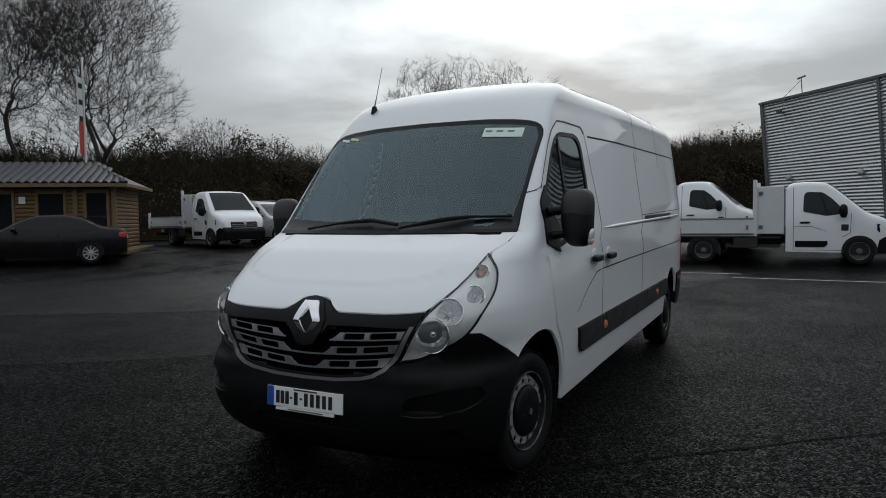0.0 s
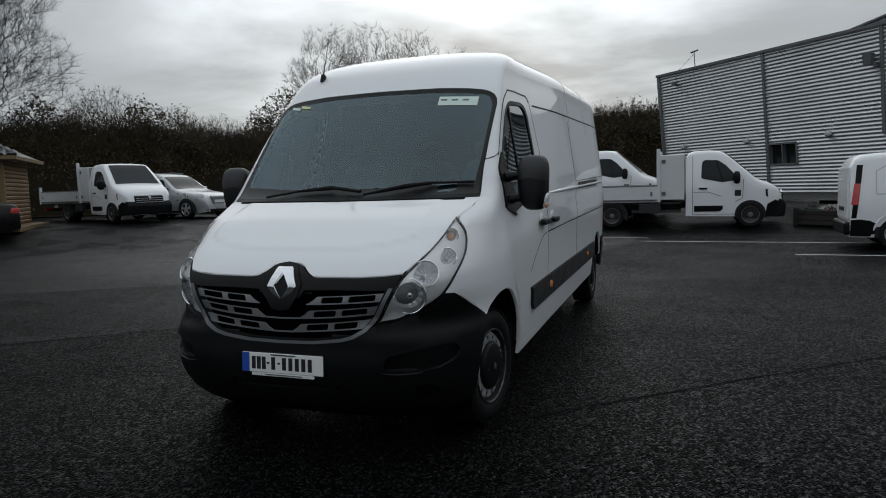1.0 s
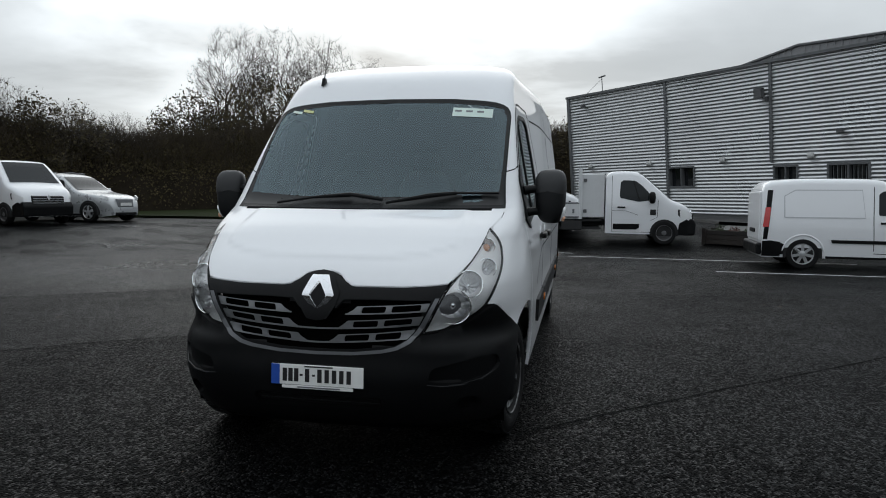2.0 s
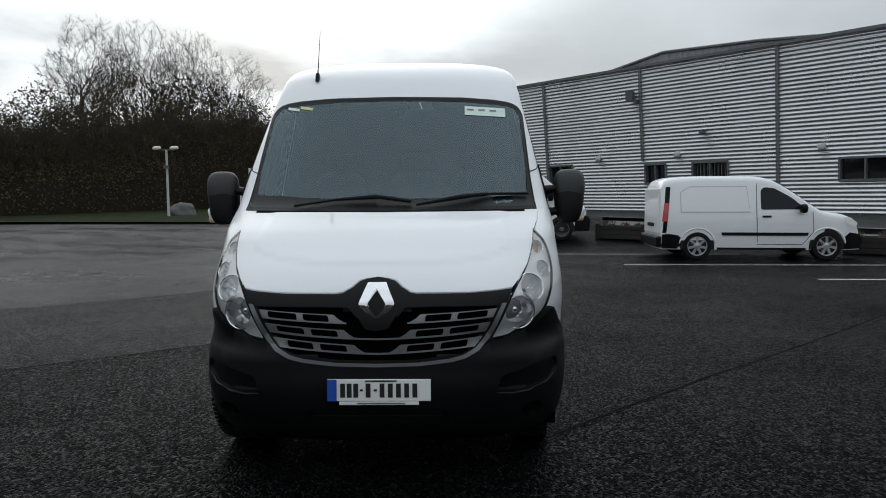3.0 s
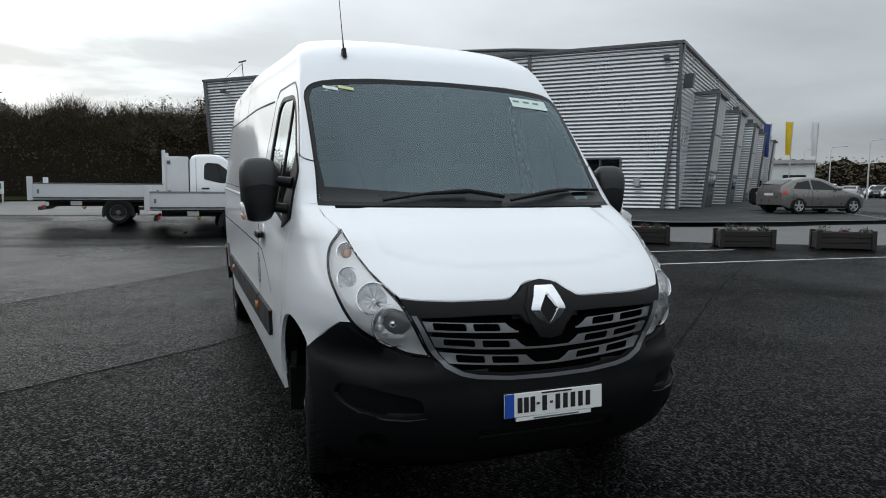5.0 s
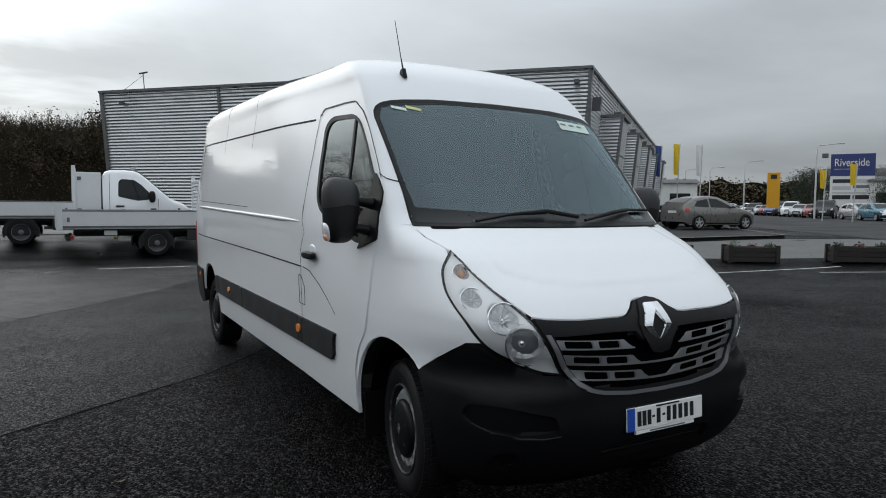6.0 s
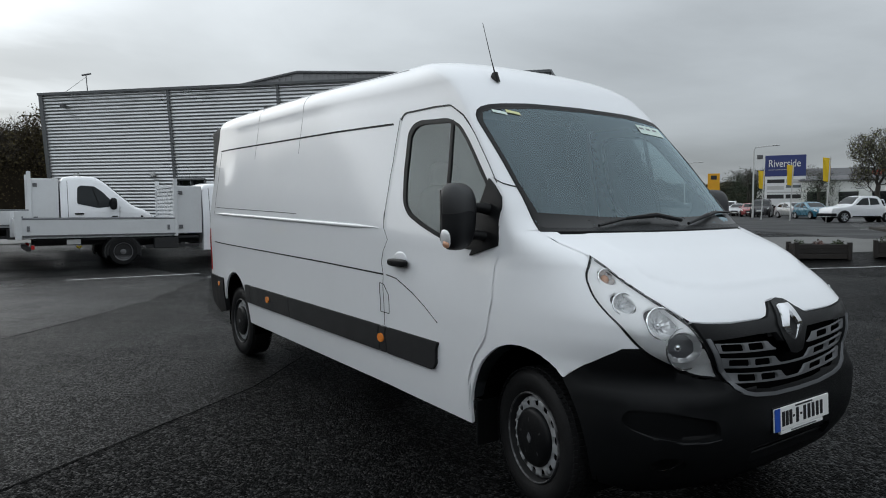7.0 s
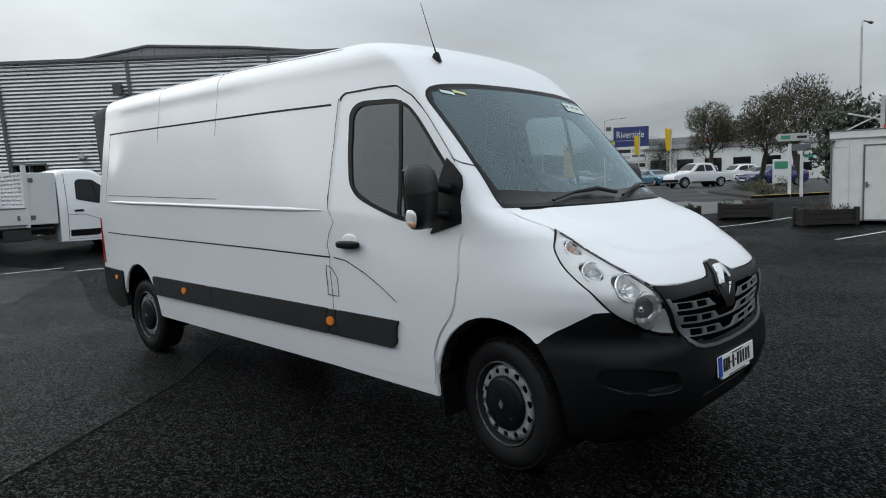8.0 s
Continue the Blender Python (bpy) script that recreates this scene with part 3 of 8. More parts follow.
pocket_m = [(-q, z) for q, z in POCKET]
fog_m = [(-q, z) for q, z in fog]
full = half[:-1] + [(-q, z) for q, z in half[::-1]][:-1]
bumper = skin("front_bumper", full, [lowgr_full, fog, fog_m, POCKET, pocket_m], van_skin, 0.05, M_BLACK, van, 0.012, 0.03, label="black plastic front bumper")
skin("lower_grille", shrink(lowgr_full, -0.01), [], van_skin, 0.06, M_GAP, bumper, -0.03, 0)
for i in range(2):
    bar = front_line((-0.33, 0.348 + 0.024 * i), (0.33, 0.348 + 0.024 * i))
    bm = add_tube(bmesh.new(), [van_skin(*p) + Vector((0, 0.012, 0)) for p in bar], 0.006, 6)
    part("grille_bar", bm, M_BLACK, bumper)
for mir in (1, -1):
    pf = [(mir * q, z) for q, z in fog]
    def pocket_floor(Q, v):
        p = van_skin(Q, v)
        return p + Vector((-0.008 * mir, 0.028 * min(max((0.60 - v) / 0.12, 0.0), 1.0), 0))
    skin("bumper_pocket", shrink([(mir * q, z) for q, z in POCKET], -0.008), [], pocket_floor, 0.03, M_BLACK, bumper, 0.004, 0)
    skin("fog_lamp_recess", shrink(pf, -0.01), [], van_skin, 0.04, M_BLACK, bumper, -0.03, 0)
    # the crease and the corner ledge of the bumper, greyer to paint its lit edge
    ledge = [van_skin(*front(mir * x, z)) + Vector((0, -0.012, 0)) for x, z in ((0.585, 0.472), (0.66, 0.464), (0.75, 0.466), (0.84, 0.483), (0.915, 0.522))]
    part("bumper_crease", tube(ledge, [0.003, 0.006, 0.006, 0.006, 0.003], 8), M_MIRROR, bumper, smooth=True)

# --- grille unit ---
gtop = front_line(*[(x, z - 0.004) for x, z in BON_FRONT[::-1]])
gside = front_line((0.66, 0.956), (0.626, 0.878), (0.586, 0.80), (0.543, 0.728), (0.508, 0.70), (0.455, 0.664), (0.376, 0.633), (0.2, 0.612), (0.0, 0.607))
gh = gtop + gside
g_full = gh[:-1] + [(-q, z) for q, z in gh[::-1]][:-1]
# opening below the black upper band
op = front_line((0.0, 0.84), (0.10, 0.845), (0.14, 0.89), (0.30, 0.895), (0.595, 0.895), (0.57, 0.84), (0.53, 0.76), (0.48, 0.70), (0.415, 0.665), (0.2, 0.636), (0.0, 0.630))
op_full = op[:-1] + [(-q, z) for q, z in op[::-1]][:-1]
grille = skin("grille", g_full, [op_full], van_skin, 0.04, M_BLACK, van, 0.008, 0.03, label="black upper grille panel")
# black sheet standing for the shade behind the slats
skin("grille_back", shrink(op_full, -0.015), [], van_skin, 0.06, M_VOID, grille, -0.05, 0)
# satin surround, a U of grey
u_out = [(0.632, 0.905), (0.614, 0.868), (0.58, 0.80), (0.542, 0.735), (0.497, 0.68), (0.43, 0.645), (0.36, 0.628), (0.2, 0.610), (0.0, 0.605)]
u_in = [(0.0, 0.621), (0.2, 0.626), (0.352, 0.644), (0.42, 0.661), (0.482, 0.695), (0.524, 0.745), (0.562, 0.81), (0.594, 0.868), (0.612, 0.905)]
skin("grille_surround", front_line(*u_out)[:-1] + [(-q, z) for q, z in front_line(*u_out)[::-1]] + [(-q, z) for q, z in front_line(*u_in)[::-1]][:-1] + front_line(*u_in), [], van_skin, 0.03, M_GREYTRIM, grille, 0.016, 0.02, label="satin grey grille surround")


def slat(z0, x_in, x_out, drop, tabs, through_mid):
    """One grille bar: a band with rounded slots between its tabs, its lower edge running on to the middle."""
    lo = 0.0 if through_mid else x_in
    line = lambda x: z0 - drop * (1 - (x / x_out) ** 1.5)
    span = lambda a, b, dz: [(x, line(x) + dz) for x in np.linspace(a, b, max(2, int(abs(b - a) / 0.03)))]
    ta = tabs[0][0]
    outer = span(lo, x_out, -0.0055) + span(x_out + 0.01, ta + 0.008, 0.037) + [(ta - 0.014, line(ta) + 0.018)] + span(ta - 0.045, lo, 0.0015)
    slots = [rounded([(a + 0.002, line(a) + 0.001), (b - 0.004, line(b) + 0.001), (b + 0.003, line(b) + 0.0335), (a + 0.010, line(a) + 0.0335)], 0.01, 3) for (_, a), (b, _) in zip(tabs, tabs[1:])]
    for s in (1, -1):
        skin("grille_slat", [front(s * x, z) for x, z in outer], [[front(s * x, z) for x, z in h] for h in slots], van_skin, 0.03, M_SLAT, grille, -0.004, 0.012, bstep=0.02)


slat(0.845, 0.15, 0.585, 0.03, ((0.205, 0.23), (0.365, 0.388), (0.545, 0.575)), False)
slat(0.775, 0.0, 0.55, 0.035, ((0.155, 0.185), (0.325, 0.35), (0.50, 0.535)), True)
slat(0.708, 0.0, 0.505, 0.04, ((0.105, 0.14), (0.28, 0.305), (0.445, 0.485)), True)
# badge: a plain diamond ring on a black hexagonal boss
boss = front_loop([(0, 1.024), (0.06, 1.014), (0.115, 0.92), (0.10, 0.86), (0.055, 0.79), (0, 0.78), (-0.055, 0.79), (-0.10, 0.86), (-0.115, 0.92), (-0.06, 1.014)])
skin("badge_boss", boss, [], van_skin, 0.03, M_BLACK, grille, 0.014, 0.03)


def badge_face(a, b):
    return van_skin(*front(a, b)) + Vector((0, 0.012 * abs(a) / 0.08 + 0.28 * max(0.0, 0.905 - b), 0))


skin("badge_diamond", [(0.0, 0.820), (0.083, 0.905), (0.041, 0.990), (-0.041, 0.990), (-0.083, 0.905)], [[(0.0, 0.850), (0.041, 0.905), (0.0, 0.965), (-0.041, 0.905)]], badge_face, 0.03, M_CHROME, grille, 0.032, 0.02, label="chrome diamond badge")

# --- headlamps ---
for s in (1, -1):
    lo = [front(s * x, z) for x, z in LAMP_IN[:-1]] + [front(s * x, z) for x, z in LAMP_OUT[:-1]]
    if s < 0:
        lo = lo[::-1]
    lamp = skin("headlamp", shrink(lo, 0.0), [shrink(lo, 0.007)], van_skin, 0.04, M_BLACK, van, 0.002, 0.012, label="clear headlamp with dark edge")
    bowls = ((0.832, 1.162, 0.040, M_AMBER), (0.85, 1.052, 0.048, M_SILVER), (0.775, 0.978, 0.068, M_SILVER), (0.712, 0.862, 0.086, M_SILVER))
    cut = []
    for x, z, r, mm in bowls:
        cq, cz = front(s * x, z)
        cut.append([(cq + 1.0 * r * math.cos(k * math.pi / 12), cz + 0.88 * r * math.sin(k * math.pi / 12)) for k in range(24)])
    skin("lamp_housing", shrink(lo, 0.008), cut, van_skin, 0.02, M_LAMPGREY, lamp, -0.008, 0.02, label="bright silver lamp housing", bstep=0.014)
    skin("lamp_back", shrink(lo, 0.004), [], van_skin, 0.05, M_GREYTRIM, lamp, -0.07, 0)
    skin("lamp_lens", shrink(lo, 0.004), [], van_skin, 0.05, M_LENS, lamp, 0.004, 0, label="clear lamp lens")
    for x, z, r, mm in bowls:
        q = front(s * x, z)
        c = van_skin(*q)
        e = 1e-3
        nrm = (van_skin(q[0] + e, q[1]) - van_skin(q[0] - e, q[1])).cross(van_skin(q[0], q[1] + e) - van_skin(q[0], q[1] - e)).normalized()
        way = (nrm + Vector((0, -0.7, 0))).normalized()
        m = Matrix.Translation(c - nrm * (0.022 if r < 0.08 else 0.036)) @ way.to_track_quat("X", "Z").to_matrix().to_4x4()
        deep = 0.75 * r
        bm = lathe([(-deep, 0.008), (-deep * 0.93, r * 0.3), (-deep * 0.74, r * 0.58), (-deep * 0.45, r * 0.82), (-deep * 0.1, r * 1.0), (0.012, r * 1.06)], 22)
        for v in bm.verts:
            # flutes of the reflector
            v.co.x += 0.0022 * math.cos(11 * math.atan2(v.co.z, v.co.y))
        bmesh.ops.transform(bm, matrix=m, verts=bm.verts)
        part("reflector", bm, M_BOWL, lamp, "fluted mirror reflector")
        ring = [m @ Vector((0.010, r * 1.05 * math.cos(k * math.pi / 12), r * 1.05 * math.sin(k * math.pi / 12))) for k in range(25)]
        part("reflector_collar", add_tube(bmesh.new(), ring, 0.0035, 6, cap=False), M_LAMPCHROME, lamp, smooth=True)
        bm = blob(0.016, r * (0.5 if mm is M_AMBER else 0.22), r * (0.5 if mm is M_AMBER else 0.22), 2, 14, 8)
        bmesh.ops.transform(bm, matrix=m @ Matrix.Translation((-deep * 0.6, 0, 0)), verts=bm.verts)
        part("bulb", bm, M_AMBERBULB if mm is M_AMBER else M_CHROME, lamp, smooth=True)
    # small bright fin at the lamp's point
    fin = [front(s * x, z) for x, z in ((0.56, 0.735), (0.66, 0.748), (0.645, 0.79), (0.60, 0.82))]
    skin("lamp_fin", fin, [], van_skin, 0.04, M_LAMPGREY, lamp, -0.004, 0.01)

# --- windscreen ---
ws = skin("windscreen_frame", WS, [shrink(WS, 0.022)], van_skin, 0.05, M_BLACK, van, 0.003, 0.02, label="black windscreen seal")
frit_in = front_line((-0.825, 1.445), (-0.4, 1.42), (0, 1.415), (0.4, 1.42), (0.825, 1.445)) + front_line((0.832, 1.60), (0.822, 1.95), (0.79, 2.01), (0.70, 2.03), (0.4, 2.055), (0, 2.062), (-0.4, 2.055), (-0.70, 2.03), (-0.79, 2.01), (-0.822, 1.95), (-0.832, 1.60))
skin("windscreen_border", shrink(WS, 0.012), [frit_in], van_skin, 0.05, M_FRIT, ws, 0.0016, 0, label="printed dark windscreen border")
skin("windscreen_glass", shrink(WS, 0.012), [], van_skin, 0.08, M_GLASS, ws, 0.0, 0, label="tinted windscreen glass")
for x0, x1, z0, z1, mm, nm in ((0.455, 0.725, 1.955, 2.018, M_STICK, "permit_sticker"), (-0.735, -0.652, 2.008, 2.026, M_STICK, "small_sticker"), (-0.648, -0.562, 2.012, 2.030, M_YSTICK, "small_sticker")):
    st = skin(nm, front_loop([(x0, z0 - 0.0), (x1, z0 - 0.015), (x1, z1 - 0.015), (x0, z1)]), [], van_skin, 0.08, mm, ws, 0.004, 0.001, label="printed paper sticker")
    if x1 - x0 > 0.2:
        for k in range(3):
            skin("print_bar", front_loop([(x0 + 0.015 + 0.075 * k, z1 - 0.02 - 0.004 * k), (x0 + 0.06 + 0.075 * k, z1 - 0.022 - 0.004 * k), (x0 + 0.06 + 0.075 * k, z1 - 0.034 - 0.004 * k), (x0 + 0.015 + 0.075 * k, z1 - 0.032 - 0.004 * k)]), [], van_skin, 0.05, M_GREYTRIM, st, 0.006, 0.001)
part("rear_view_mirror", blob(0.03, 0.05, 0.03, 3, m=Matrix.Translation((0.02, 1.47, 2.0))), M_BLACK, ws)
# wipers
for pts in (((-0.56, 1.365), (-0.32, 1.40), (-0.08, 1.408), (0.13, 1.388)), ((0.16, 1.368), (0.42, 1.405), (0.58, 1.428), (0.83, 1.428))):
    w = [van_skin(*front(x, z)) + Vector((0, -0.02, 0.015)) for x, z in pts]
    wiper = part("wiper", tube([w[1], w[2] + Vector((0, -0.01, 0.01)), w[3]] if pts[0][0] < 0 else [w[0], w[1] + Vector((0, -0.01, 0.01)), w[2]], [0.009, 0.013, 0.012], 8), M_BLACK, van)
    part("wiper_blade", tube(w if pts[0][0] > 0 else w[:3], 0.008, 6), M_BLACK, wiper)
scuttle = front_line((-0.86, 1.338), (0, 1.333), (0.86, 1.338)) + front_line((0.865, 1.372), (0, 1.368), (-0.865, 1.372))
skin("scuttle_panel", scuttle, [], van_skin, 0.05, M_BLACK, ws, -0.012, 0)

# --- inner dark shell, behind all the shut lines ---
grid_v = np.concatenate([np.linspace(0.24, 2.2, 66), np.linspace(2.2, 3.09, 16)[1:]])
verts, faces, idx = [], [], {}
qs = np.concatenate([np.linspace(-1, 1, 61) * QS])
side_q = np.linspace(0.03, 5.0, 110)


def shell_part(name, qlist, mirror=False, low=0.0):
    levels = [max(v, low) for v in grid_v]
    pts = [[van_skin(q, v) for v in levels] for q in qlist]
    vs, fs = [], []
    holes = [WS, [(-q, z) for q, z in WS]]
    for i, col in enumerate(pts):
        for j, p in enumerate(col):
            e = 2e-3
            q, v = qlist[i], levels[j]
            n = (van_skin(q + e, v) - van_skin(q - e, v)).cross(van_skin(q, v + e) - van_skin(q, v - e))
            n = n.normalized() if n.length > 1e-12 else Vector((0, 0, 1))
            vs.append(p - n * 0.022)
    nv = len(grid_v)
    cen = np.array([((qlist[i] + qlist[i + 1]) / 2, (grid_v[j] + grid_v[j + 1]) / 2) for i in range(len(qlist) - 1) for j in range(nv - 1)])
    cut = inside(shrink(WS, -0.0), cen)
    for s in (1, -1):
        for lp in (shrink(dwin, -0.05), side_loop(arch(0.842, 0.3, 0.44, 0.50, 200, -20) + [(1.2, 0.1), (0.5, 0.1)]), side_loop(arch(5.16, 0.33, 0.42, 0.50, 200, -20) + [(5.5, 0.1), (4.8, 0.1)])):
            cut |= inside([(s * q, z) for q, z in lp], cen)
        cut |= inside([(s * q, z) for q, z in fog], cen)
        cut |= inside([(s * q, z) for q, z in front_line(*LAMP_IN[:-1]) + front_line(*LAMP_OUT[:-1])], cen)
    cut |= inside(op_full, cen) | inside(lowgr_full, cen)
    k = 0
    for i in range(len(qlist) - 1):
        for j in range(nv - 1):
            if not cut[k]:
                a = i * nv + j
                fs.append((a, a + nv, a + nv + 1, a + 1))
            k += 1
    if mirror:
        vs = [Vector((-p.x, p.y, p.z)) for p in vs]
        fs = [f[::-1] for f in fs]
    return from_lists(name, vs, fs, M_GAP, van, "dark inner body shell")


shell_part("inner_shell", list(qs))
shell_part("inner_shell", [QS + q for q in side_q if QS + q < 6.4 and van_skin(QS + q, 1.0).y < REAR_Y - 0.03], low=0.33)
shell_part("inner_shell", [QS + q for q in side_q if van_skin(QS + q, 1.0).y < REAR_Y - 0.03], True, 0.33)
# rear wall with two doors, lamps and bumper
prof = []
for v in np.concatenate([np.linspace(0.5, 2.2, 14), np.linspace(2.25, 3.08, 10)]):
    z, w = level(v)
    p = van_skin(rear_at(v), v)
    prof.append((p.x, p.z, p.y))
rv, rf = [], []
for x, z, y in prof:
    rv += [Vector((-x, y, z)), Vector((0, y + 0.01, z)), Vector((x, y, z))]
for i in range(len(prof) - 1):
    rf += [(3 * i, 3 * i + 3, 3 * i + 4, 3 * i + 1), (3 * i + 1, 3 * i + 4, 3 * i + 5, 3 * i + 2)]
from_lists("rear_wall", rv, rf, M_WHITE, van)
for s in (1, -1):
    leaf = box(min(0.01 * s, 0.84 * s), max(0.01 * s, 0.84 * s), REAR_Y - 0.04, REAR_Y + 0.012, 0.62, 2.26, 0.015)
    for v in leaf.verts:
        v.co.y -= 0.06 * max(0.0, v.co.z - 1.0)
    part("rear_door", leaf, M_WHITE, van)
    rl = skin("rear_lamp", side_loop([(6.045, 0.80), (6.115, 0.80), (6.09, 1.26), (6.06, 1.26)]), [], van_skin, 0.05, M_RED, van, 0.006, 0.02, s < 0, "red rear lamp")
rb = [(5.50, 0.40), (5.54, 0.60), (5.53, 0.748), (6.12, 0.755), (6.12, 0.52), (6.02, 0.42), (5.75, 0.355)]
for s in (1, -1):
    ob = skin("rear_bumper_end", side_loop(rb, 0.03), [], van_skin, 0.06, M_BLACK, van, 0.014, 0.05, s < 0, "black plastic rear bumper corner")
    skin("side_marker", side_loop(arch(5.70, 0.675, 0.03, 0.024, 0, 340, 14)), [], van_skin, 0.03, M_AMBER, ob, 0.022, 0.02, s < 0, "amber side marker")
part("rear_bumper", box(-0.92, 0.92, 6.04, 6.15, 0.44, 0.72, 0.03), M_BLACK, van)

# --- side mouldings, creases and grooves, handles ---
for mir in (False, True):
    sg = -1 if mir else 1
    for y0, y1, nose in ((1.515, 2.085, True), (2.10, 2.175, False), (2.19, 3.70, False), (3.712, 4.66, False), (4.67, 4.80, False)):
        z0a, z1a = 0.540 + 0.012 * (y0 - 1.5), 0.705 + 0.012 * (y0 - 1.5)
        z0b, z1b = 0.540 + 0.012 * (y1 - 1.5), 0.705 + 0.012 * (y1 - 1.5)
        poly = [(y0, z1a), (y0 + 0.025, z0a + 0.035), (y0 + 0.06, z0a), (y1, z0b), (y1, z1b)] if nose else [(y0, z0a), (y1, z0b), (y1, z1b), (y0, z1a)]
        mould = skin("side_moulding", side_loop(poly, 0.008), [], van_skin, 0.08, M_STRIP, van, 0.022, 0.026, mir, "black plastic side moulding")
        if y0 in (2.10, 3.712):
            yc = 2.15 if y0 == 2.10 else 4.185
            skin("side_marker", side_loop(arch(yc, 0.632 + 0.012 * (yc - 1.5), 0.034, 0.028, 0, 340, 16)), [], van_skin, 0.03, M_AMBER, mould, 0.034, 0.02, mir, "amber side marker")

    def groove(name, pts, w, depth_off, material):
        ln = side_line(*pts, step=0.15)
        q0 = [(q, z + w / 2) for q, z in ln] + [(q, z - w / 2) for q, z in ln[::-1]]
        return skin(name, q0, [], van_skin, 0.3, material, van, depth_off, 0.003, mir, bstep=0.15)

    # pressed grooves as flat dark strips: their shade is put into the colour
    groove("roof_groove", [(2.22, 2.025), (5.86, 2.105)], 0.014, 0.0015, M_GAP)
    groove("waist_groove", [(2.14, 1.05), (3.0, 1.072), (5.86, 1.121)], 0.010, 0.0015, M_GAP)
    groove("waist_groove", [(2.10, 1.05), (1.98, 1.035), (1.80, 0.965), (1.66, 0.895), (1.53, 0.815)], 0.007, 0.002, M_GAP)
    for pts in ([(2.215, 1.348), (5.80, 1.43)],):
        line = [van_skin(*p) for p in side_line(*pts, step=0.3)]
        line = [Vector((p.x * sg, p.y, p.z)) for p in line]
        rib = bmesh.new()
        add_tube(rib, line, [0.004] + [0.014] * (len(line) - 2) + [0.004], 10)
        bmesh.ops.scale(rib, vec=(1, 1, 1), verts=rib.verts)
        part("pressed_rib", rib, M_WHITE, van, smooth=True)
    groove("panel_seam", [(3.56, 1.435), (5.80, 1.495)], 0.005, 0.0015, M_GAP)
    # upright panel joints
    for pts in ([(2.155, 2.06), (2.155, 1.5), (2.14, 1.05), (2.14, 0.72)], [(5.84, 2.10), (5.87, 1.43)]):
        ln = side_line(*pts, step=0.15)
        skin("panel_joint", [(q - 0.002, z) for q, z in ln] + [(q + 0.002, z) for q, z in ln[::-1]], [], van_skin, 0.3, M_GAP, van, 0.0015, 0.003, mir, bstep=0.15)
    for yj in (3.64, 4.68):
        ln = [(QS + yj - yf(level(v)[0]) - df(level(v)[0]), v) for v in np.linspace(1.88 if not mir else 1.88, 2.62, 20)]
        skin("panel_joint", [(q - 0.002, z) for q, z in ln] + [(q + 0.002, z) for q, z in ln[::-1]], [], van_skin, 0.3, M_GREYTRIM, van, 0.0015, 0.003, mir, bstep=0.12)
    # gutter line where the roof skin meets the side
    ln = [(QS + y - yf(level(2.56)[0]) - df(level(2.56)[0]), 2.56) for y in np.linspace(2.25, 5.95, 30)]
    skin("roof_gutter", [(q, z - 0.008) for q, z in ln] + [(q, z + 0.008) for q, z in ln[::-1]], [], van_skin, 0.3, M_GREYTRIM, van, 0.002, 0.003, mir, bstep=0.15)
    # fuel flap (right side) or sliding door rail (left side)
    if mir:
        fl = side_loop([(2.185, 0.995), (2.13, 0.985), (2.075, 0.925), (2.07, 0.80), (2.185, 0.803)])
        skin("fuel_flap", fl, [shrink(fl, 0.005)], van_skin, 0.06, M_GAP, van, 0.003, 0.002, True)
    else:
        groove("sliding_door_rail", [(3.66, 1.395), (5.05, 1.42)], 0.062, 0.006, M_BLACK)
        ln = side_line((3.55, 2.0), (3.55, 0.72), step=0.15)
        skin("panel_joint", [(q - 0.004, z) for q, z in ln] + [(q + 0.004, z) for q, z in ln[::-1]], [], van_skin, 0.3, M_GAP, van, 0.0015, 0.003, False, bstep=0.15)
    # handles
    for yh in ((1.94,) if mir else (1.94, 2.30)):
        pc = van_skin(*side(yh, 1.15)); pc.x *= sg
        h = part("handle_cup", blob(0.008, 0.075, 0.05, 2.2, m=Matrix.Translation(pc + Vector((0.001 * sg, 0.0, 0.005)))), M_WHITE, van, smooth=True)
        part("door_handle", blob(0.022, 0.105, 0.024, 4, m=Matrix.Translation(pc + Vector((0.03 * sg, -0.01, -0.012)))), M_BLACK, h, "black door handle", smooth=True)

    # door mirror
    arm_m = Matrix.Diagonal((sg, 1, 1, 1))
    tri = side_loop([(1.075, 1.53), (1.05, 1.275), (1.262, 1.217), (1.30, 1.33), (1.19, 1.63)])
    base = skin("mirror_base", tri, [], van_skin, 0.05, M_BLACK, van, 0.012, 0.02, mir, "black mirror mounting plate")
    bm = blob(0.096, 0.085, 0.172, 3.4, 28, 20)
    for v in bm.verts:
        # fuller back, flatter glass side, upper shell a little larger
        if v.co.y > 0:
            v.co.y *= 0.55
        v.co.x *= 1.0 + 0.12 * (v.co.z / 0.2)
        v.co.y -= 0.02 * (1 - (v.co.z / 0.2) ** 2)
    bmesh.ops.transform(bm, matrix=Matrix.Translation((1.135 * sg, 1.225, 1.425)) @ pose(0, 0, 0, 0, 0, -14 * sg), verts=bm.verts)
    hous = part("mirror_housing", bm, M_MIRROR, base, "black door mirror housing", smooth=True)
    cap = blob(0.0985, 0.0875, 0.176, 3.4, 28, 20)
    for v in cap.verts:
        if v.co.y > 0:
            v.co.y *= 0.3
        v.co.x *= 1.0 + 0.12 * (v.co.z / 0.2)
        v.co.y -= 0.02 * (1 - (v.co.z / 0.2) ** 2)
        v.co.z = max(v.co.z, 0.035 - 0.02 * abs(v.co.x) / 0.1)
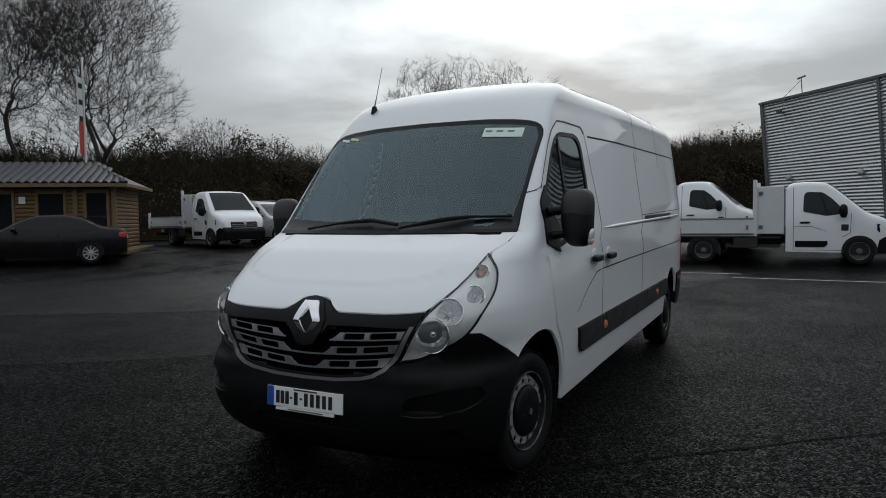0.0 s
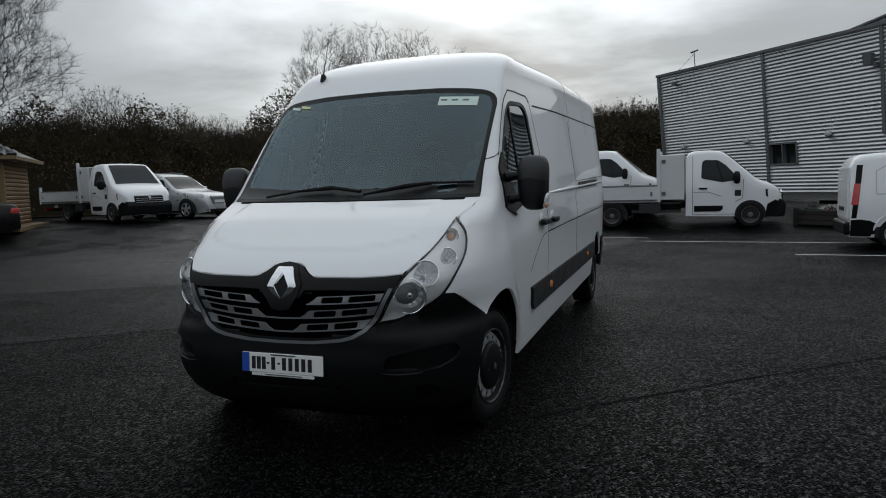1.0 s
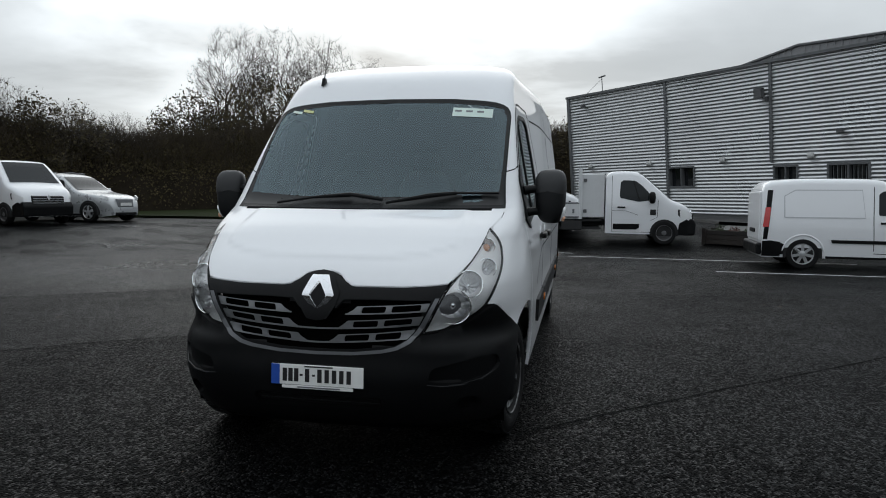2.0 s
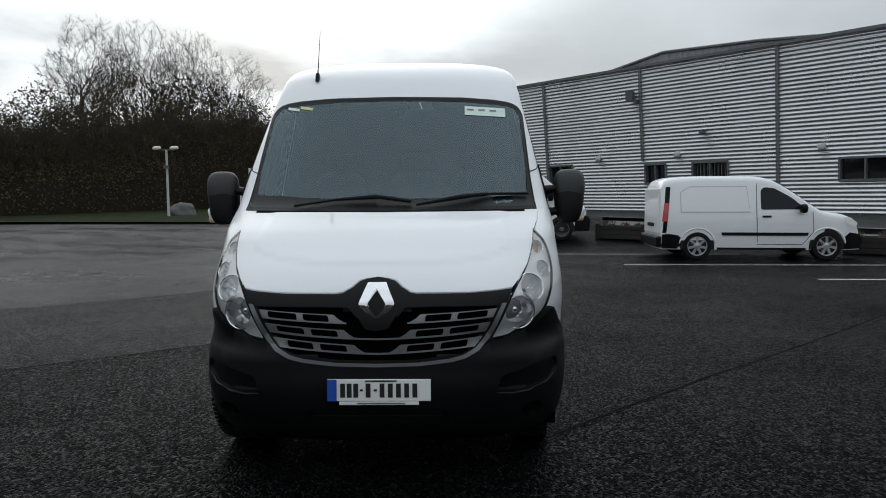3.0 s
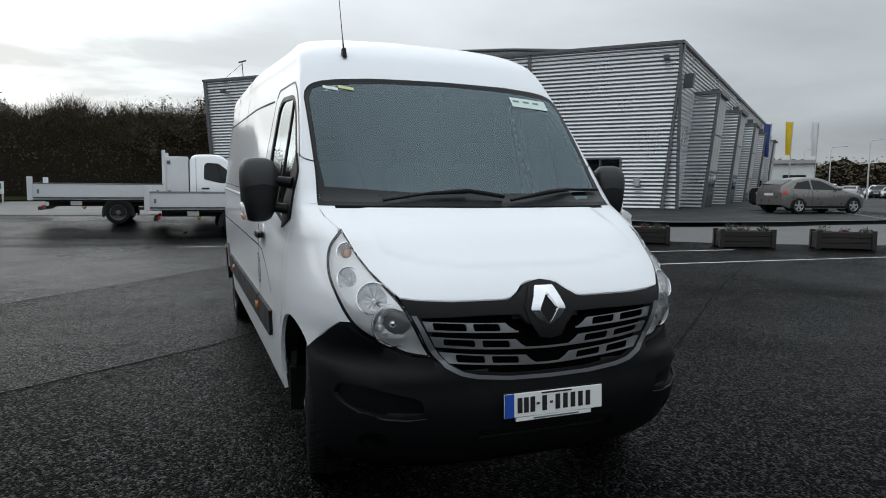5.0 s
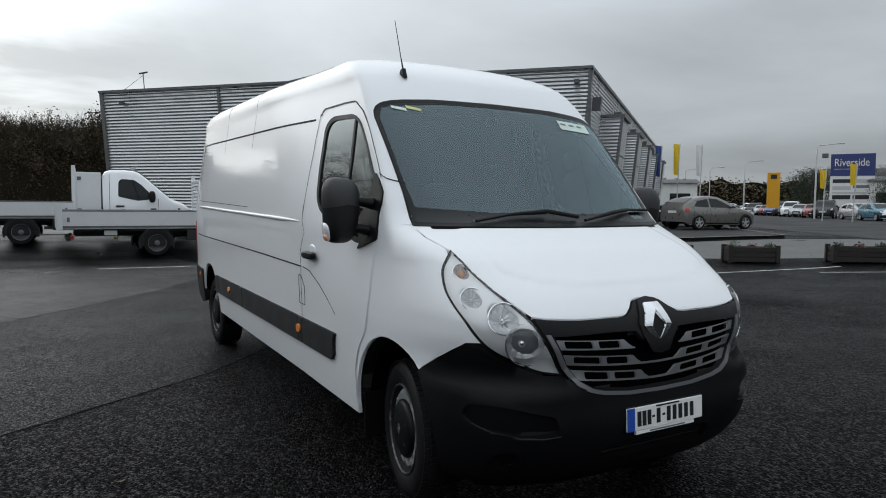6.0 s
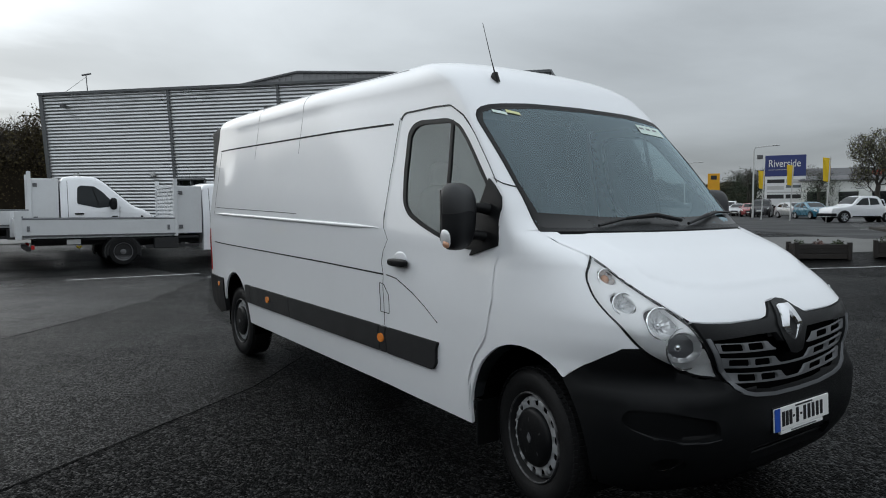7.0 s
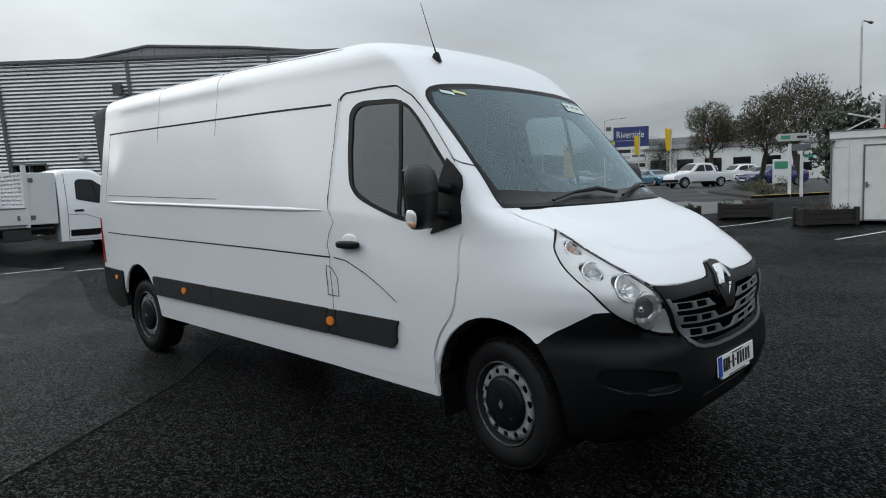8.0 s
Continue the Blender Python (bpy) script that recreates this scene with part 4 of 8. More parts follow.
    bmesh.ops.transform(cap, matrix=Matrix.Translation((1.135 * sg, 1.225, 1.425)) @ pose(0, 0, 0, 0, 0, -14 * sg), verts=cap.verts)
    part("mirror_cap", cap, M_STRIP, base, smooth=True)
    gl = box(-0.07, 0.07, -0.006, 0.002, -0.13, 0.14, 0.003)
    bmesh.ops.transform(gl, matrix=Matrix.Translation((1.135 * sg, 1.268, 1.43)) @ pose(0, 0, 0, 0, 0, -14 * sg), verts=gl.verts)
    part("mirror_glass", gl, M_CHROME, base, "mirror glass")
    for z in (1.475, 1.33):
        arm = tube([(0.96 * sg, 1.15, z - 0.01), (1.02 * sg, 1.17, z), (1.10 * sg, 1.22, z + 0.005)], [0.032, 0.026, 0.032], 10)
        part("mirror_arm", arm, M_BLACK, base, smooth=True)
    part("mirror_indicator", blob(0.012, 0.022, 0.018, 2.5, m=Matrix.Translation((1.212 * sg, 1.185, 1.285)) @ pose(0, 0, 0, 20, 15 * sg, 0)), M_AMBERBULB, base, "amber and clear indicator", smooth=True)
    part("indicator_lens", blob(0.016, 0.036, 0.05, 2.5, m=Matrix.Translation((1.207 * sg, 1.195, 1.315)) @ pose(0, 0, 0, 20, 15 * sg, 0)), M_LAMPGREY, base, smooth=True)

# --- wheels, arches, underside ---
HUB = ((0.832, 0.327), (5.165, 0.335))


def ring_face(x_of_r):
    return lambda a, b: Vector((x_of_r(math.hypot(a, b)), a, b))


def van_wheel():
    """A steel wheel, its outer face towards +x."""
    w = thing("wheel", pose(0, 0, 0), "", "")
    prof = [(-0.20, 0.215), (-0.208, 0.25), (-0.21, 0.29), (-0.20, 0.325), (-0.18, 0.341), (-0.10, 0.346), (-0.03, 0.341), (-0.006, 0.325), (0.006, 0.295), (0.004, 0.25), (-0.012, 0.224)]
    tyre = part("tyre", lathe(prof, 64), M_RUBBER, w, "black van tyre", smooth=True)
    bm = bmesh.new()
    for k in range(72):
        a = 2 * math.pi * k / 72
        m = Matrix.Rotation(a, 4, "X")
        for x0, x1, sh in ((-0.028, -0.004, 0), (-0.075, -0.035, 0.5), (-0.135, -0.085, 0), (-0.205, -0.145, 0.5)):
            add_box(bm, x0, x1, -0.0105, 0.0105, 0.332 if x0 > -0.02 or x1 < -0.18 else 0.338, 0.3495 if -0.2 < x0 and x1 < -0.01 else 0.3435, m=m @ Matrix.Rotation(sh * 2 * math.pi / 72, 4, "X"))
    part("tread", bm, M_RUBBER, tyre)
    rim = part("rim", lathe([(-0.19, 0.205), (-0.16, 0.195), (-0.07, 0.190), (-0.05, 0.197), (-0.03, 0.2025), (-0.008, 0.2045), (-0.006, 0.2075)], 64), M_GAP, w, "dark steel rim well", smooth=True)
    part("rim_edge", lathe([(-0.012, 0.2045), (-0.002, 0.205), (0.001, 0.2075), (-0.001, 0.211), (-0.010, 0.213)], 64), M_SCUFF, rim, "scuffed grey rim edge", smooth=True)
    circ = lambda r, n: [(r * math.cos(2 * math.pi * k / n), r * math.sin(2 * math.pi * k / n)) for k in range(n)]
    holes = []
    for k in range(14):
        a = 2 * math.pi * k / 14
        holes.append([(0.165 * math.cos(a) + 0.021 * math.cos(t * math.pi / 6), 0.165 * math.sin(a) + 0.021 * math.sin(t * math.pi / 6)) for t in range(12)])
    face = lambda a, b: Vector((-0.018 - 1.6 * max(0, math.hypot(a, b) - 0.178) - 0.35 * max(0, 0.15 - math.hypot(a, b)), a, b))
    skin("disc", circ(0.191, 60), holes + [circ(0.07, 24)], face, 0.022, M_STEEL, rim, 0, 0.012, bstep=0.02)
    back = part("disc_back", lathe([(-0.06, 0.0), (-0.06, 0.19)], 32), M_VOID, rim)
    hub = part("hub_cap", lathe([(-0.03, 0.138), (-0.012, 0.138), (-0.002, 0.132), (0.006, 0.118), (0.009, 0.06), (0.014, 0.03), (0.014, 0.0)], 40), M_BLACK, w, "black plastic hub cap", smooth=True)
    part("hub_badge", prism([(0, -0.024), (0.017, 0), (0, 0.024), (-0.017, 0)], 0.013, 0.018, "x"), M_GREYTRIM, hub)
    for k in range(5):
        a = 2 * math.pi * k / 5 + 0.3
        m = Matrix.Rotation(a, 4, "X")
        part("hub_mark", box(0.005, 0.0095, 0.075, 0.092, -0.004, 0.004, m=m), M_STRIP, hub)
    for ob in (rim, hub, *rim.children, *hub.children):
        ob.data.transform(Matrix.Diagonal((1, 1.06, 1.06, 1)))
    return w


wheel = van_wheel()
wheel.parent = van
wheel["label"] = "black tyre on grey steel rim with black hub cap"
wheel.matrix_basis = pose(0.94, HUB[0][0], HUB[0][1], 0, 0, -7) @ pose(0, 0, 0, 20, 0, 0)
for x, (y, z), flip, sp in ((0.965, HUB[1], 0, 50), (-0.94, HUB[0], 170.5, 10), (-0.965, HUB[1], 180, 70)):
    c = copy_thing(wheel, pose(x, y, z, 0, 0, flip) @ pose(0, 0, 0, sp, 0, 0))
for s in (1, -1):
    for (yc, zc), rx, rz in ((HUB[0], 0.42, 0.48), (HUB[1], 0.40, 0.50)):
        pts = arch(yc, zc - 0.02 + (0.06 if yc > 3 else 0), rx, rz, 195, -15, 20)
        vs = [Vector((s * x, y, z)) for y, z in pts for x in (0.955 if yc > 3 else 0.93, 0.60)]
        fs = [(2 * i, 2 * i + 1, 2 * i + 3, 2 * i + 2) for i in range(len(pts) - 1)]
        c0 = len(vs)
        vs += [Vector((s * 0.60, yc, zc))]
        fs += [(2 * i + 1, 2 * i + 3, c0) for i in range(len(pts) - 1)]
        from_lists("arch_liner", vs, fs, M_VOID, van, "black wheel arch liner with the arch's shade in its colour")
    flap = box(min(s * 0.72, s * 0.965), max(s * 0.72, s * 0.965), 1.235, 1.25, 0.17, 0.42, 0.004)
    part("mud_flap", flap, M_BLACK, van)
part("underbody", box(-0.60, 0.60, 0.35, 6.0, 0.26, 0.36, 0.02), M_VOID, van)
part("exhaust_box", blob(0.12, 0.5, 0.09, 3, m=Matrix.Translation((0.3, 3.3, 0.24))), M_GAP, van)
part("rear_axle", tube([(-0.8, 5.165, 0.33), (0.8, 5.165, 0.33)], 0.05), M_GAP, van)

# --- cab inside ---
cab_m = M_CABIN
part("dashboard", prism([(0.95, 0.9), (0.95, 1.30), (1.05, 1.36), (1.38, 1.30), (1.45, 1.18), (1.40, 0.9)], -0.9, 0.9, "x", 0.02), cab_m, van, "dark grey dashboard")
part("bulkhead", box(-0.84, 0.84, 2.36, 2.40, 0.4, 2.14), mat("bulkhead_grey", (0.05, 0.053, 0.056), 0.7), van)
part("cab_floor", box(-0.95, 0.95, 1.3, 2.4, 0.42, 0.5), cab_m, van)
for x0 in (-0.52, 0.08, 0.56):
    sx = 0.23
    st = part("seat", blob(sx, 0.25, 0.10, 3.5, m=Matrix.Translation((x0, 1.85, 0.95))), M_SEAT, van, "dark cloth seat", smooth=True)
    part("backrest", blob(sx, 0.08, 0.34, 3.5, m=Matrix.Translation((x0, 2.12, 1.30)) @ pose(0, 0, 0, -10, 0, 0)), M_SEAT, st, smooth=True)
    part("headrest", blob(0.12, 0.05, 0.09, 3, m=Matrix.Translation((x0, 2.18, 1.70))), M_SEAT, st, smooth=True)
bm = bmesh.new()
N = 28
ring = [Vector((0.19 * math.cos(2 * math.pi * k / N), 0, 0.19 * math.sin(2 * math.pi * k / N))) for k in range(N + 1)]
add_tube(bm, ring, 0.015, 8, cap=False)
add_box(bm, -0.18, 0.18, -0.01, 0.01, -0.02, 0.02)
bmesh.ops.transform(bm, matrix=Matrix.Translation((-0.50, 1.47, 1.32)) @ pose(0, 0, 0, -62, 0, 0) @ pose(0, 0, 0, 0, 0, 0), verts=bm.verts)
part("steering_wheel", bm, M_BLACK, van, smooth=True)

# --- number plate (marks as plain bars), aerial ---
np_m = Matrix.Translation((0.012, -0.018, 0.498)) @ pose(0, 0, 0, -3, 0, 0) @ Matrix.Diagonal((0.965, 1, 0.965, 1))
plate = part("number_plate", box(-0.26, 0.26, -0.004, 0.004, -0.055, 0.055, 0.003, m=np_m), M_PLATE, van, "white number plate with blue band")
part("plate_holder", box(-0.20, 0.20, -0.002, 0.012, -0.075, -0.057, 0.002, m=np_m), M_PLATE, plate)
part("plate_holder_print", box(-0.11, 0.13, -0.0045, -0.002, -0.069, -0.063, m=np_m), M_GREYTRIM, plate)
part("plate_back", box(-0.265, 0.265, 0.004, 0.03, -0.06, 0.06, 0.003, m=np_m), M_BLACK, plate)
part("blue_band", box(-0.259, -0.212, -0.0065, -0.003, -0.054, 0.054, m=np_m), M_BLUE, plate)
for k, x in enumerate((-0.182, -0.149, -0.116, -0.088, -0.054, -0.018, 0.016, 0.057, 0.098, 0.139, 0.18)):
    wdt = 0.016 if k in (3, 5) else 0.024
    part("plate_bar", box(x - wdt / 2, x + wdt / 2, -0.0065, -0.003, -0.036 if k not in (3, 5) else -0.005, 0.034 if k not in (3, 5) else 0.005, m=np_m), M_INK, plate)
part("plate_small_bar", box(-0.07, 0.09, -0.0065, -0.003, 0.043, 0.050, m=np_m), M_INK, plate)
ab = van_skin(*front(-0.568, 2.225))
aer = part("aerial", prism([(-0.04, -0.024), (0.04, 0.0), (0.016, 0.04), (-0.012, 0.044)], -0.013, 0.013, "x", 0.006), M_BLACK, van, "black roof aerial")
aer.location = ab + Vector((0, 0.01, 0.01))
part("aerial_rod", tube([(0, 0.0, 0.03), (0, 0.035, 0.12), (0, 0.12, 0.36)], [0.006, 0.003, 0.002], 6), M_BLACK, aer)

# ---- ground ----


def gz(x, y):
    """Height of the yard: flat round the van, rising gently to its edges."""
    r = math.hypot(x, y)
    a = min(max((r - 16) / 7.5, 0), 1)
    c = min(max((r - 6) / 8, 0), 1)
    return -0.018 * (1 - c * c * (3 - 2 * c)) + 0.42 * a * a * (3 - 2 * a) + 0.22 * min(max((r - 23.5) / 45, 0), 1)


def asphalt(name, base, rough, wet, grain=70, relief=0.008, gloss=1.0):
    """Wet asphalt: stone grain, drier and wetter patches, fine stains."""
    m = bpy.data.materials.new(name)
    m.use_nodes = True
    n, l = m.node_tree.nodes, m.node_tree.links
    p = n["Principled BSDF"]
    co = n.new("ShaderNodeTexCoord")

    def noise_node(scale, detail=4, rough_=0.5):
        t = n.new("ShaderNodeTexNoise")
        t.inputs["Scale"].default_value, t.inputs["Detail"].default_value, t.inputs["Roughness"].default_value = scale, detail, rough_
        l.new(co.outputs["Object"], t.inputs["Vector"])
        return t.outputs["Fac"]

    def ramp(v, a, b, c, d):
        r = n.new("ShaderNodeMapRange")
        for k, x in zip(("From Min", "From Max", "To Min", "To Max"), (a, b, c, d)):
            r.inputs[k].default_value = x
        l.new(v, r.inputs["Value"])
        return r.outputs[0]

    def mul(a, b):
        t = n.new("ShaderNodeMath"); t.operation = "MULTIPLY"
        l.new(a, t.inputs[0]); l.new(b, t.inputs[1])
        return t.outputs[0]
    vor = n.new("ShaderNodeTexVoronoi"); vor.inputs["Scale"].default_value = grain
    l.new(co.outputs["Object"], vor.inputs["Vector"])
    stone = ramp(vor.outputs["Distance"], 0.1, 0.7, 1.5, 0.35)
    sepc = n.new("ShaderNodeSeparateColor"); l.new(vor.outputs["Color"], sepc.inputs[0])
    speck = ramp(sepc.outputs[0], 0.6, 1.0, 0.6, 4.5)
    patch = ramp(noise_node(0.22, 6, 0.6), 0.35, 0.68, 0.72, 1.45)
    stain = ramp(noise_node(2.3, 6, 0.65), 0.3, 0.7, 0.85, 1.18)
    k = mul(mul(stone, speck), mul(patch, stain))
    col = n.new("ShaderNodeVectorMath"); col.operation = "SCALE"; col.inputs[0].default_value = base
    l.new(k, col.inputs["Scale"]); l.new(col.outputs[0], p.inputs["Base Color"])
    wetness = noise_node(0.16, 7, 0.62)
    l.new(ramp(wetness, 0.38, 0.64, rough * (1 - wet), rough), p.inputs["Roughness"])
    l.new(mul(ramp(sepc.outputs[1], 0.62, 1.0, 0.014 * gloss, 0.30 * gloss), ramp(wetness, 0.35, 0.65, 1.3, 0.7)), p.inputs["Specular IOR Level"])
    b1 = n.new("ShaderNodeBump"); b1.inputs["Strength"].default_value = 1.0; b1.inputs["Distance"].default_value = relief
    l.new(stone, b1.inputs["Height"])
    b2 = n.new("ShaderNodeBump"); b2.inputs["Strength"].default_value = 0.35; b2.inputs["Distance"].default_value = 0.02
    l.new(noise_node(14, 5, 0.6), b2.inputs["Height"]); l.new(b1.outputs[0], b2.inputs["Normal"])
    l.new(b2.outputs[0], p.inputs["Normal"])
    return m


M_ASPH = asphalt("wet_asphalt", (0.0020, 0.00205, 0.00215), 0.5, 0.4, gloss=0.75)
M_ASPH2 = asphalt("worn_wet_asphalt", (0.0026, 0.00265, 0.0027), 0.46, 0.4, 84, 0.006, 1.25)
# far yard: grazing sky sheen is put into a paler base colour
M_ASPH3 = asphalt("half_dry_asphalt", (0.0062, 0.0063, 0.0063), 0.44, 0.4, 84, 0.004, 2.0)
M_CONC = mat("damp_concrete", (0.115, 0.115, 0.11), 0.65, spec=0.3, var=0.18, scale=0.8, bump=0.3, bscale=60, dirt=(0.07, 0.07, 0.068), dirt_amount=0.6)
M_PAVE = mat("pavement_asphalt", (0.025, 0.025, 0.025), 0.65, spec=0.2, var=0.2, scale=0.9, bump=0.4, bscale=90)
M_KERB = mat("grey_kerb", (0.16, 0.16, 0.155), 0.65, var=0.2, scale=2)
M_LINE = mat("worn_white_line", (0.55, 0.55, 0.54), 0.6, var=0.2, scale=3, dirt=(0.05, 0.05, 0.05), dirt_amount=0.9)
M_TAR = mat("tar_joint", (0.004, 0.004, 0.004), 0.85, var=0.2, spec=0.08)
M_GRASS = mat("rough_grass", (0.016, 0.022, 0.007), 0.95, spec=0.05, var=0.35, scale=2, bump=0.6, bscale=40)

bm = bmesh.new()
rings = [0, 1.5] + [2.5 * 1.06 ** k for k in range(110) if 2.5 * 1.06 ** k < 1500]
N = 96
prev = None
for r in rings:
    cur = [bm.verts.new((0, 0, 0))] if r == 0 else [bm.verts.new((r * math.cos(2 * math.pi * k / N), r * math.sin(2 * math.pi * k / N), gz(r, 0))) for k in range(N)]
    if prev is not None:
        for k in range(N):
            if len(prev) == 1:
                bm.faces.new((prev[0], cur[k], cur[(k + 1) % N]))
            else:
                bm.faces.new((prev[k], cur[k], cur[(k + 1) % N], prev[(k + 1) % N]))
    prev = cur
tagged(part("ground", bm, M_ASPH, smooth=True), "dark wet asphalt yard with drier patches", "ground", kind="structure")


def draped(name, poly, lift, material, label, category="", kind="structure", step=1.2, thick=0.0):
    ob = skin(name, poly, [], lambda a, b: Vector((a, b, gz(a, b) + lift)), step, material, None, 0, thick, label=label)
    return tagged(ob, label, category, kind=kind)


def ribbon(name, pts, width, lift, material, label, category, kind="structure", wob=0.0, parent=None):
    """A narrow strip along a line on the ground."""
    out = []
    for a, b in zip(pts, pts[1:]):
        k = max(1, int(math.dist(a, b) / 0.25))
        out += [Vector((a[0] + (b[0] - a[0]) * i / k, a[1] + (b[1] - a[1]) * i / k)) for i in range(k)]
    out.append(Vector(pts[-1]))
    vs, fs = [], []
    for i, p in enumerate(out):
        d = (out[min(i + 1, len(out) - 1)] - out[max(i - 1, 0)]).normalized()
        nn = Vector((-d.y, d.x))
        c = p + nn * wob * noise.noise((p.x * 1.7, p.y * 1.7, 3.0))
        w = width * (0.5 + (0.35 * noise.noise((p.x * 4, p.y * 4, 9.0)) if wob else 0))
        for s in (-1, 1):
            q = c + nn * s * w
            vs.append(Vector((q.x, q.y, gz(q.x, q.y) + lift)))
    fs = [(2 * i, 2 * i + 2, 2 * i + 3, 2 * i + 1) for i in range(len(out) - 1)]
    ob = from_lists(name, vs, fs, material, parent)
    return tagged(ob, label, category, kind=kind) if parent is None else ob


for pts in ([(1.0, 13.35), (7.2, 12.9)], [(3.9, 10.65), (11.2, 10.1)], [(6.5, 8.12), (15.0, 7.55)], [(13.0, 6.9), (18.6, 4.6)], [(12.5, 2.4), (18.5, 1.2)], [(-1.6, 14.45), (1.1, 14.3)]):
    ribbon("bay_line", pts, 0.09, 0.005, M_LINE, "worn white painted parking bay line", "line")
ribbon("asphalt_joint", [(0.9, 0.7), (1.13, 0.93), (2.3, 2.0), (3.6, 3.1), (5.6, 4.87), (9, 7.6)], 0.02, 0.004, M_TAR, "dark joint line in the asphalt", "joint", wob=0.015)
ribbon("asphalt_joint", [(-0.5, 4.7), (-1.3, 3.85), (-2.4, 3.07), (-3.26, 2.5), (-4.2, 1.66), (-5.5, 0.85), (-9.5, -1.4)], 0.016, 0.004, M_TAR, "dark joint line in the asphalt", "joint", wob=0.018)
ribbon("asphalt_joint", [(-9, 3.2), (-6.2, 4.9), (-4.93, 5.81), (-3.58, 6.89), (-1.89, 8.76), (-1.0, 9.9)], 0.02, 0.006, M_TAR, "dark joint line in the asphalt", "joint", wob=0.02)

# raised pavement in front of the building, with its kerb, and the concrete apron
PAVE = [(6.5, 24.5), (10.2, 19.2), (13.6, 15.4), (16.6, 13.6), (19.4, 12.55), (20.6, 12.7), (21.2, 13.6), (24, 17), (30, 24), (44, 38), (52, 46), (40, 50), (19, 26), (6, 40), (2.5, 40)]
draped("pavement", PAVE, 0.11, M_PAVE, "raised dark pavement in front of the building", "pavement", thick=0.2, step=2.0)
edge = PAVE[:11]
for i, (a, b) in enumerate(zip(edge, edge[1:])):
    ribbon("kerb", [a, b], 0.14, 0.125, M_KERB, "grey concrete kerb edge", "kerb")
draped("apron", [(5.2, 18.9), (9.0, 14.6), (12.3, 11.6), (16, 8.9), (19.3, 6.6), (24, 8.5), (22, 11.2), (19.4, 12.3), (16.5, 13.3), (13.3, 15.1), (9.8, 19.0), (6.6, 23.4)], 0.006, M_CONC, "pale damp concrete road strip", "road")
draped("car_park_road", [(22, 9), (30, 4), (70, 12), (90, 45), (60, 60), (34, 26), (26, 15)], 0.008, mat("grey_road", (0.028, 0.028, 0.029), 0.65, spec=0.2, var=0.25, scale=0.4, bump=0.3, bscale=60), "grey asphalt of the neighbouring car park", "road", step=4)
for i in range(12):
    x0, y0 = 30 + 2.2 * i, 8.5 + 1.1 * i
    ribbon("car_park_line", [(x0, y0), (x0 + 1.2, y0 + 4.5)], 0.12, 0.02, M_LINE, "white car park bay line", "line")
draped("worn_asphalt", [(-9.5, -1.4), (-5.5, 0.85), (-4.2, 1.66), (-3.26, 2.5), (-2.4, 3.07), (-1.3, 3.85), (-0.5, 4.7), (-0.5, 8.0), (1.0, 13.2), (-0.5, 23.0), (-8.5, 22.2), (-15, 22.8), (-24, 21.8), (-33, 12.5), (-45, 8), (-34, -4)], 0.003, M_ASPH2, "older, paler worn asphalt of the yard", "asphalt", step=1.5)
# patch with the sky sheen of the far yard in its colour
draped("dry_asphalt", [(-14, 0.2), (-9, 3.2), (-6.2, 4.9), (-4.93, 5.81), (-3.58, 6.89), (-1.89, 8.76), (-0.9, 10.0), (0.9, 13.2), (-0.6, 22.8), (-8.5, 22.1), (-15, 22.7), (-24, 21.7), (-32.5, 12.6), (-44, 8.1), (-34, 0)], 0.0045, M_ASPH3, "asphalt of the far yard, made paler for its grazing sheen", "asphalt", step=1.5)
# lawn bank and its kerb on the far side of the yard
LAWN = [(-40, 22.5), (-15.4, 23.0), (-8.6, 22.4), (-8.0, 23.2), (-8.6, 27), (-10.5, 40), (-4, 48), (4, 55), (-20, 62), (-60, 50)]
draped("lawn", LAWN, 0.10, M_GRASS, "dark rough grass bank under the trees", "grass", thick=0.15, step=2.5)
ribbon("kerb", LAWN[:4], 0.14, 0.115, M_PAVE, "dark damp kerb edge", "kerb")
draped("verge", [(-60, 5), (-33, 13), (-24, 22), (-15.5, 23.0), (-40, 40), (-70, 40)], 0.05, M_GRASS, "dark rough grass under the hedge", "grass", step=3)
draped("entrance_road", [(-8.0, 23.4), (-3.0, 23.2), (0.5, 24), (-2, 44), (-10.2, 40), (-8.4, 27)], 0.012, M_CONC, "pale damp concrete entrance road", "road", step=2.5)

# scattered fallen leaves and grit
rng = random.Random(7)
vs, fs = [], []
for k in range(420):
    a, r = rng.uniform(0, 2 * math.pi), 2.5 + 17 * rng.random() ** 0.7
    x, y = r * math.cos(a), r * math.sin(a) + 3
    if -1.2 < x < 1.2 and 0 < y < 6.4:
        continue
    s, t = rng.uniform(0.015, 0.05), rng.uniform(0, 6.3)
    b = len(vs)
    for j in range(5):
        w = s * rng.uniform(0.5, 1.0)
        vs.append(Vector((x + w * math.cos(t + j * 1.257), y + w * math.sin(t + j * 1.257), gz(x, y) + 0.006 + rng.uniform(0, 0.012))))
    fs.append((b, b + 1, b + 2, b + 3, b + 4))
tagged(from_lists("fallen_leaves", vs, fs, mat("dead_leaf", (0.05, 0.035, 0.02), 0.7, var=0.3, island=0.6), smooth=False), "scattered dark fallen leaves on the asphalt", "leaves", kind="stuff")

# ---- the corrugated building ----
M_CLAD = mat("silver_grey_cladding", (0.62, 0.63, 0.64), 0.3, metal=0.85, var=0.07, scale=0.6, dirt=(0.2, 0.2, 0.2), dirt_amount=0.3)
M_CLADTRIM = mat("dark_grey_flashing", (0.15, 0.155, 0.16), 0.45, metal=0.3, var=0.1)
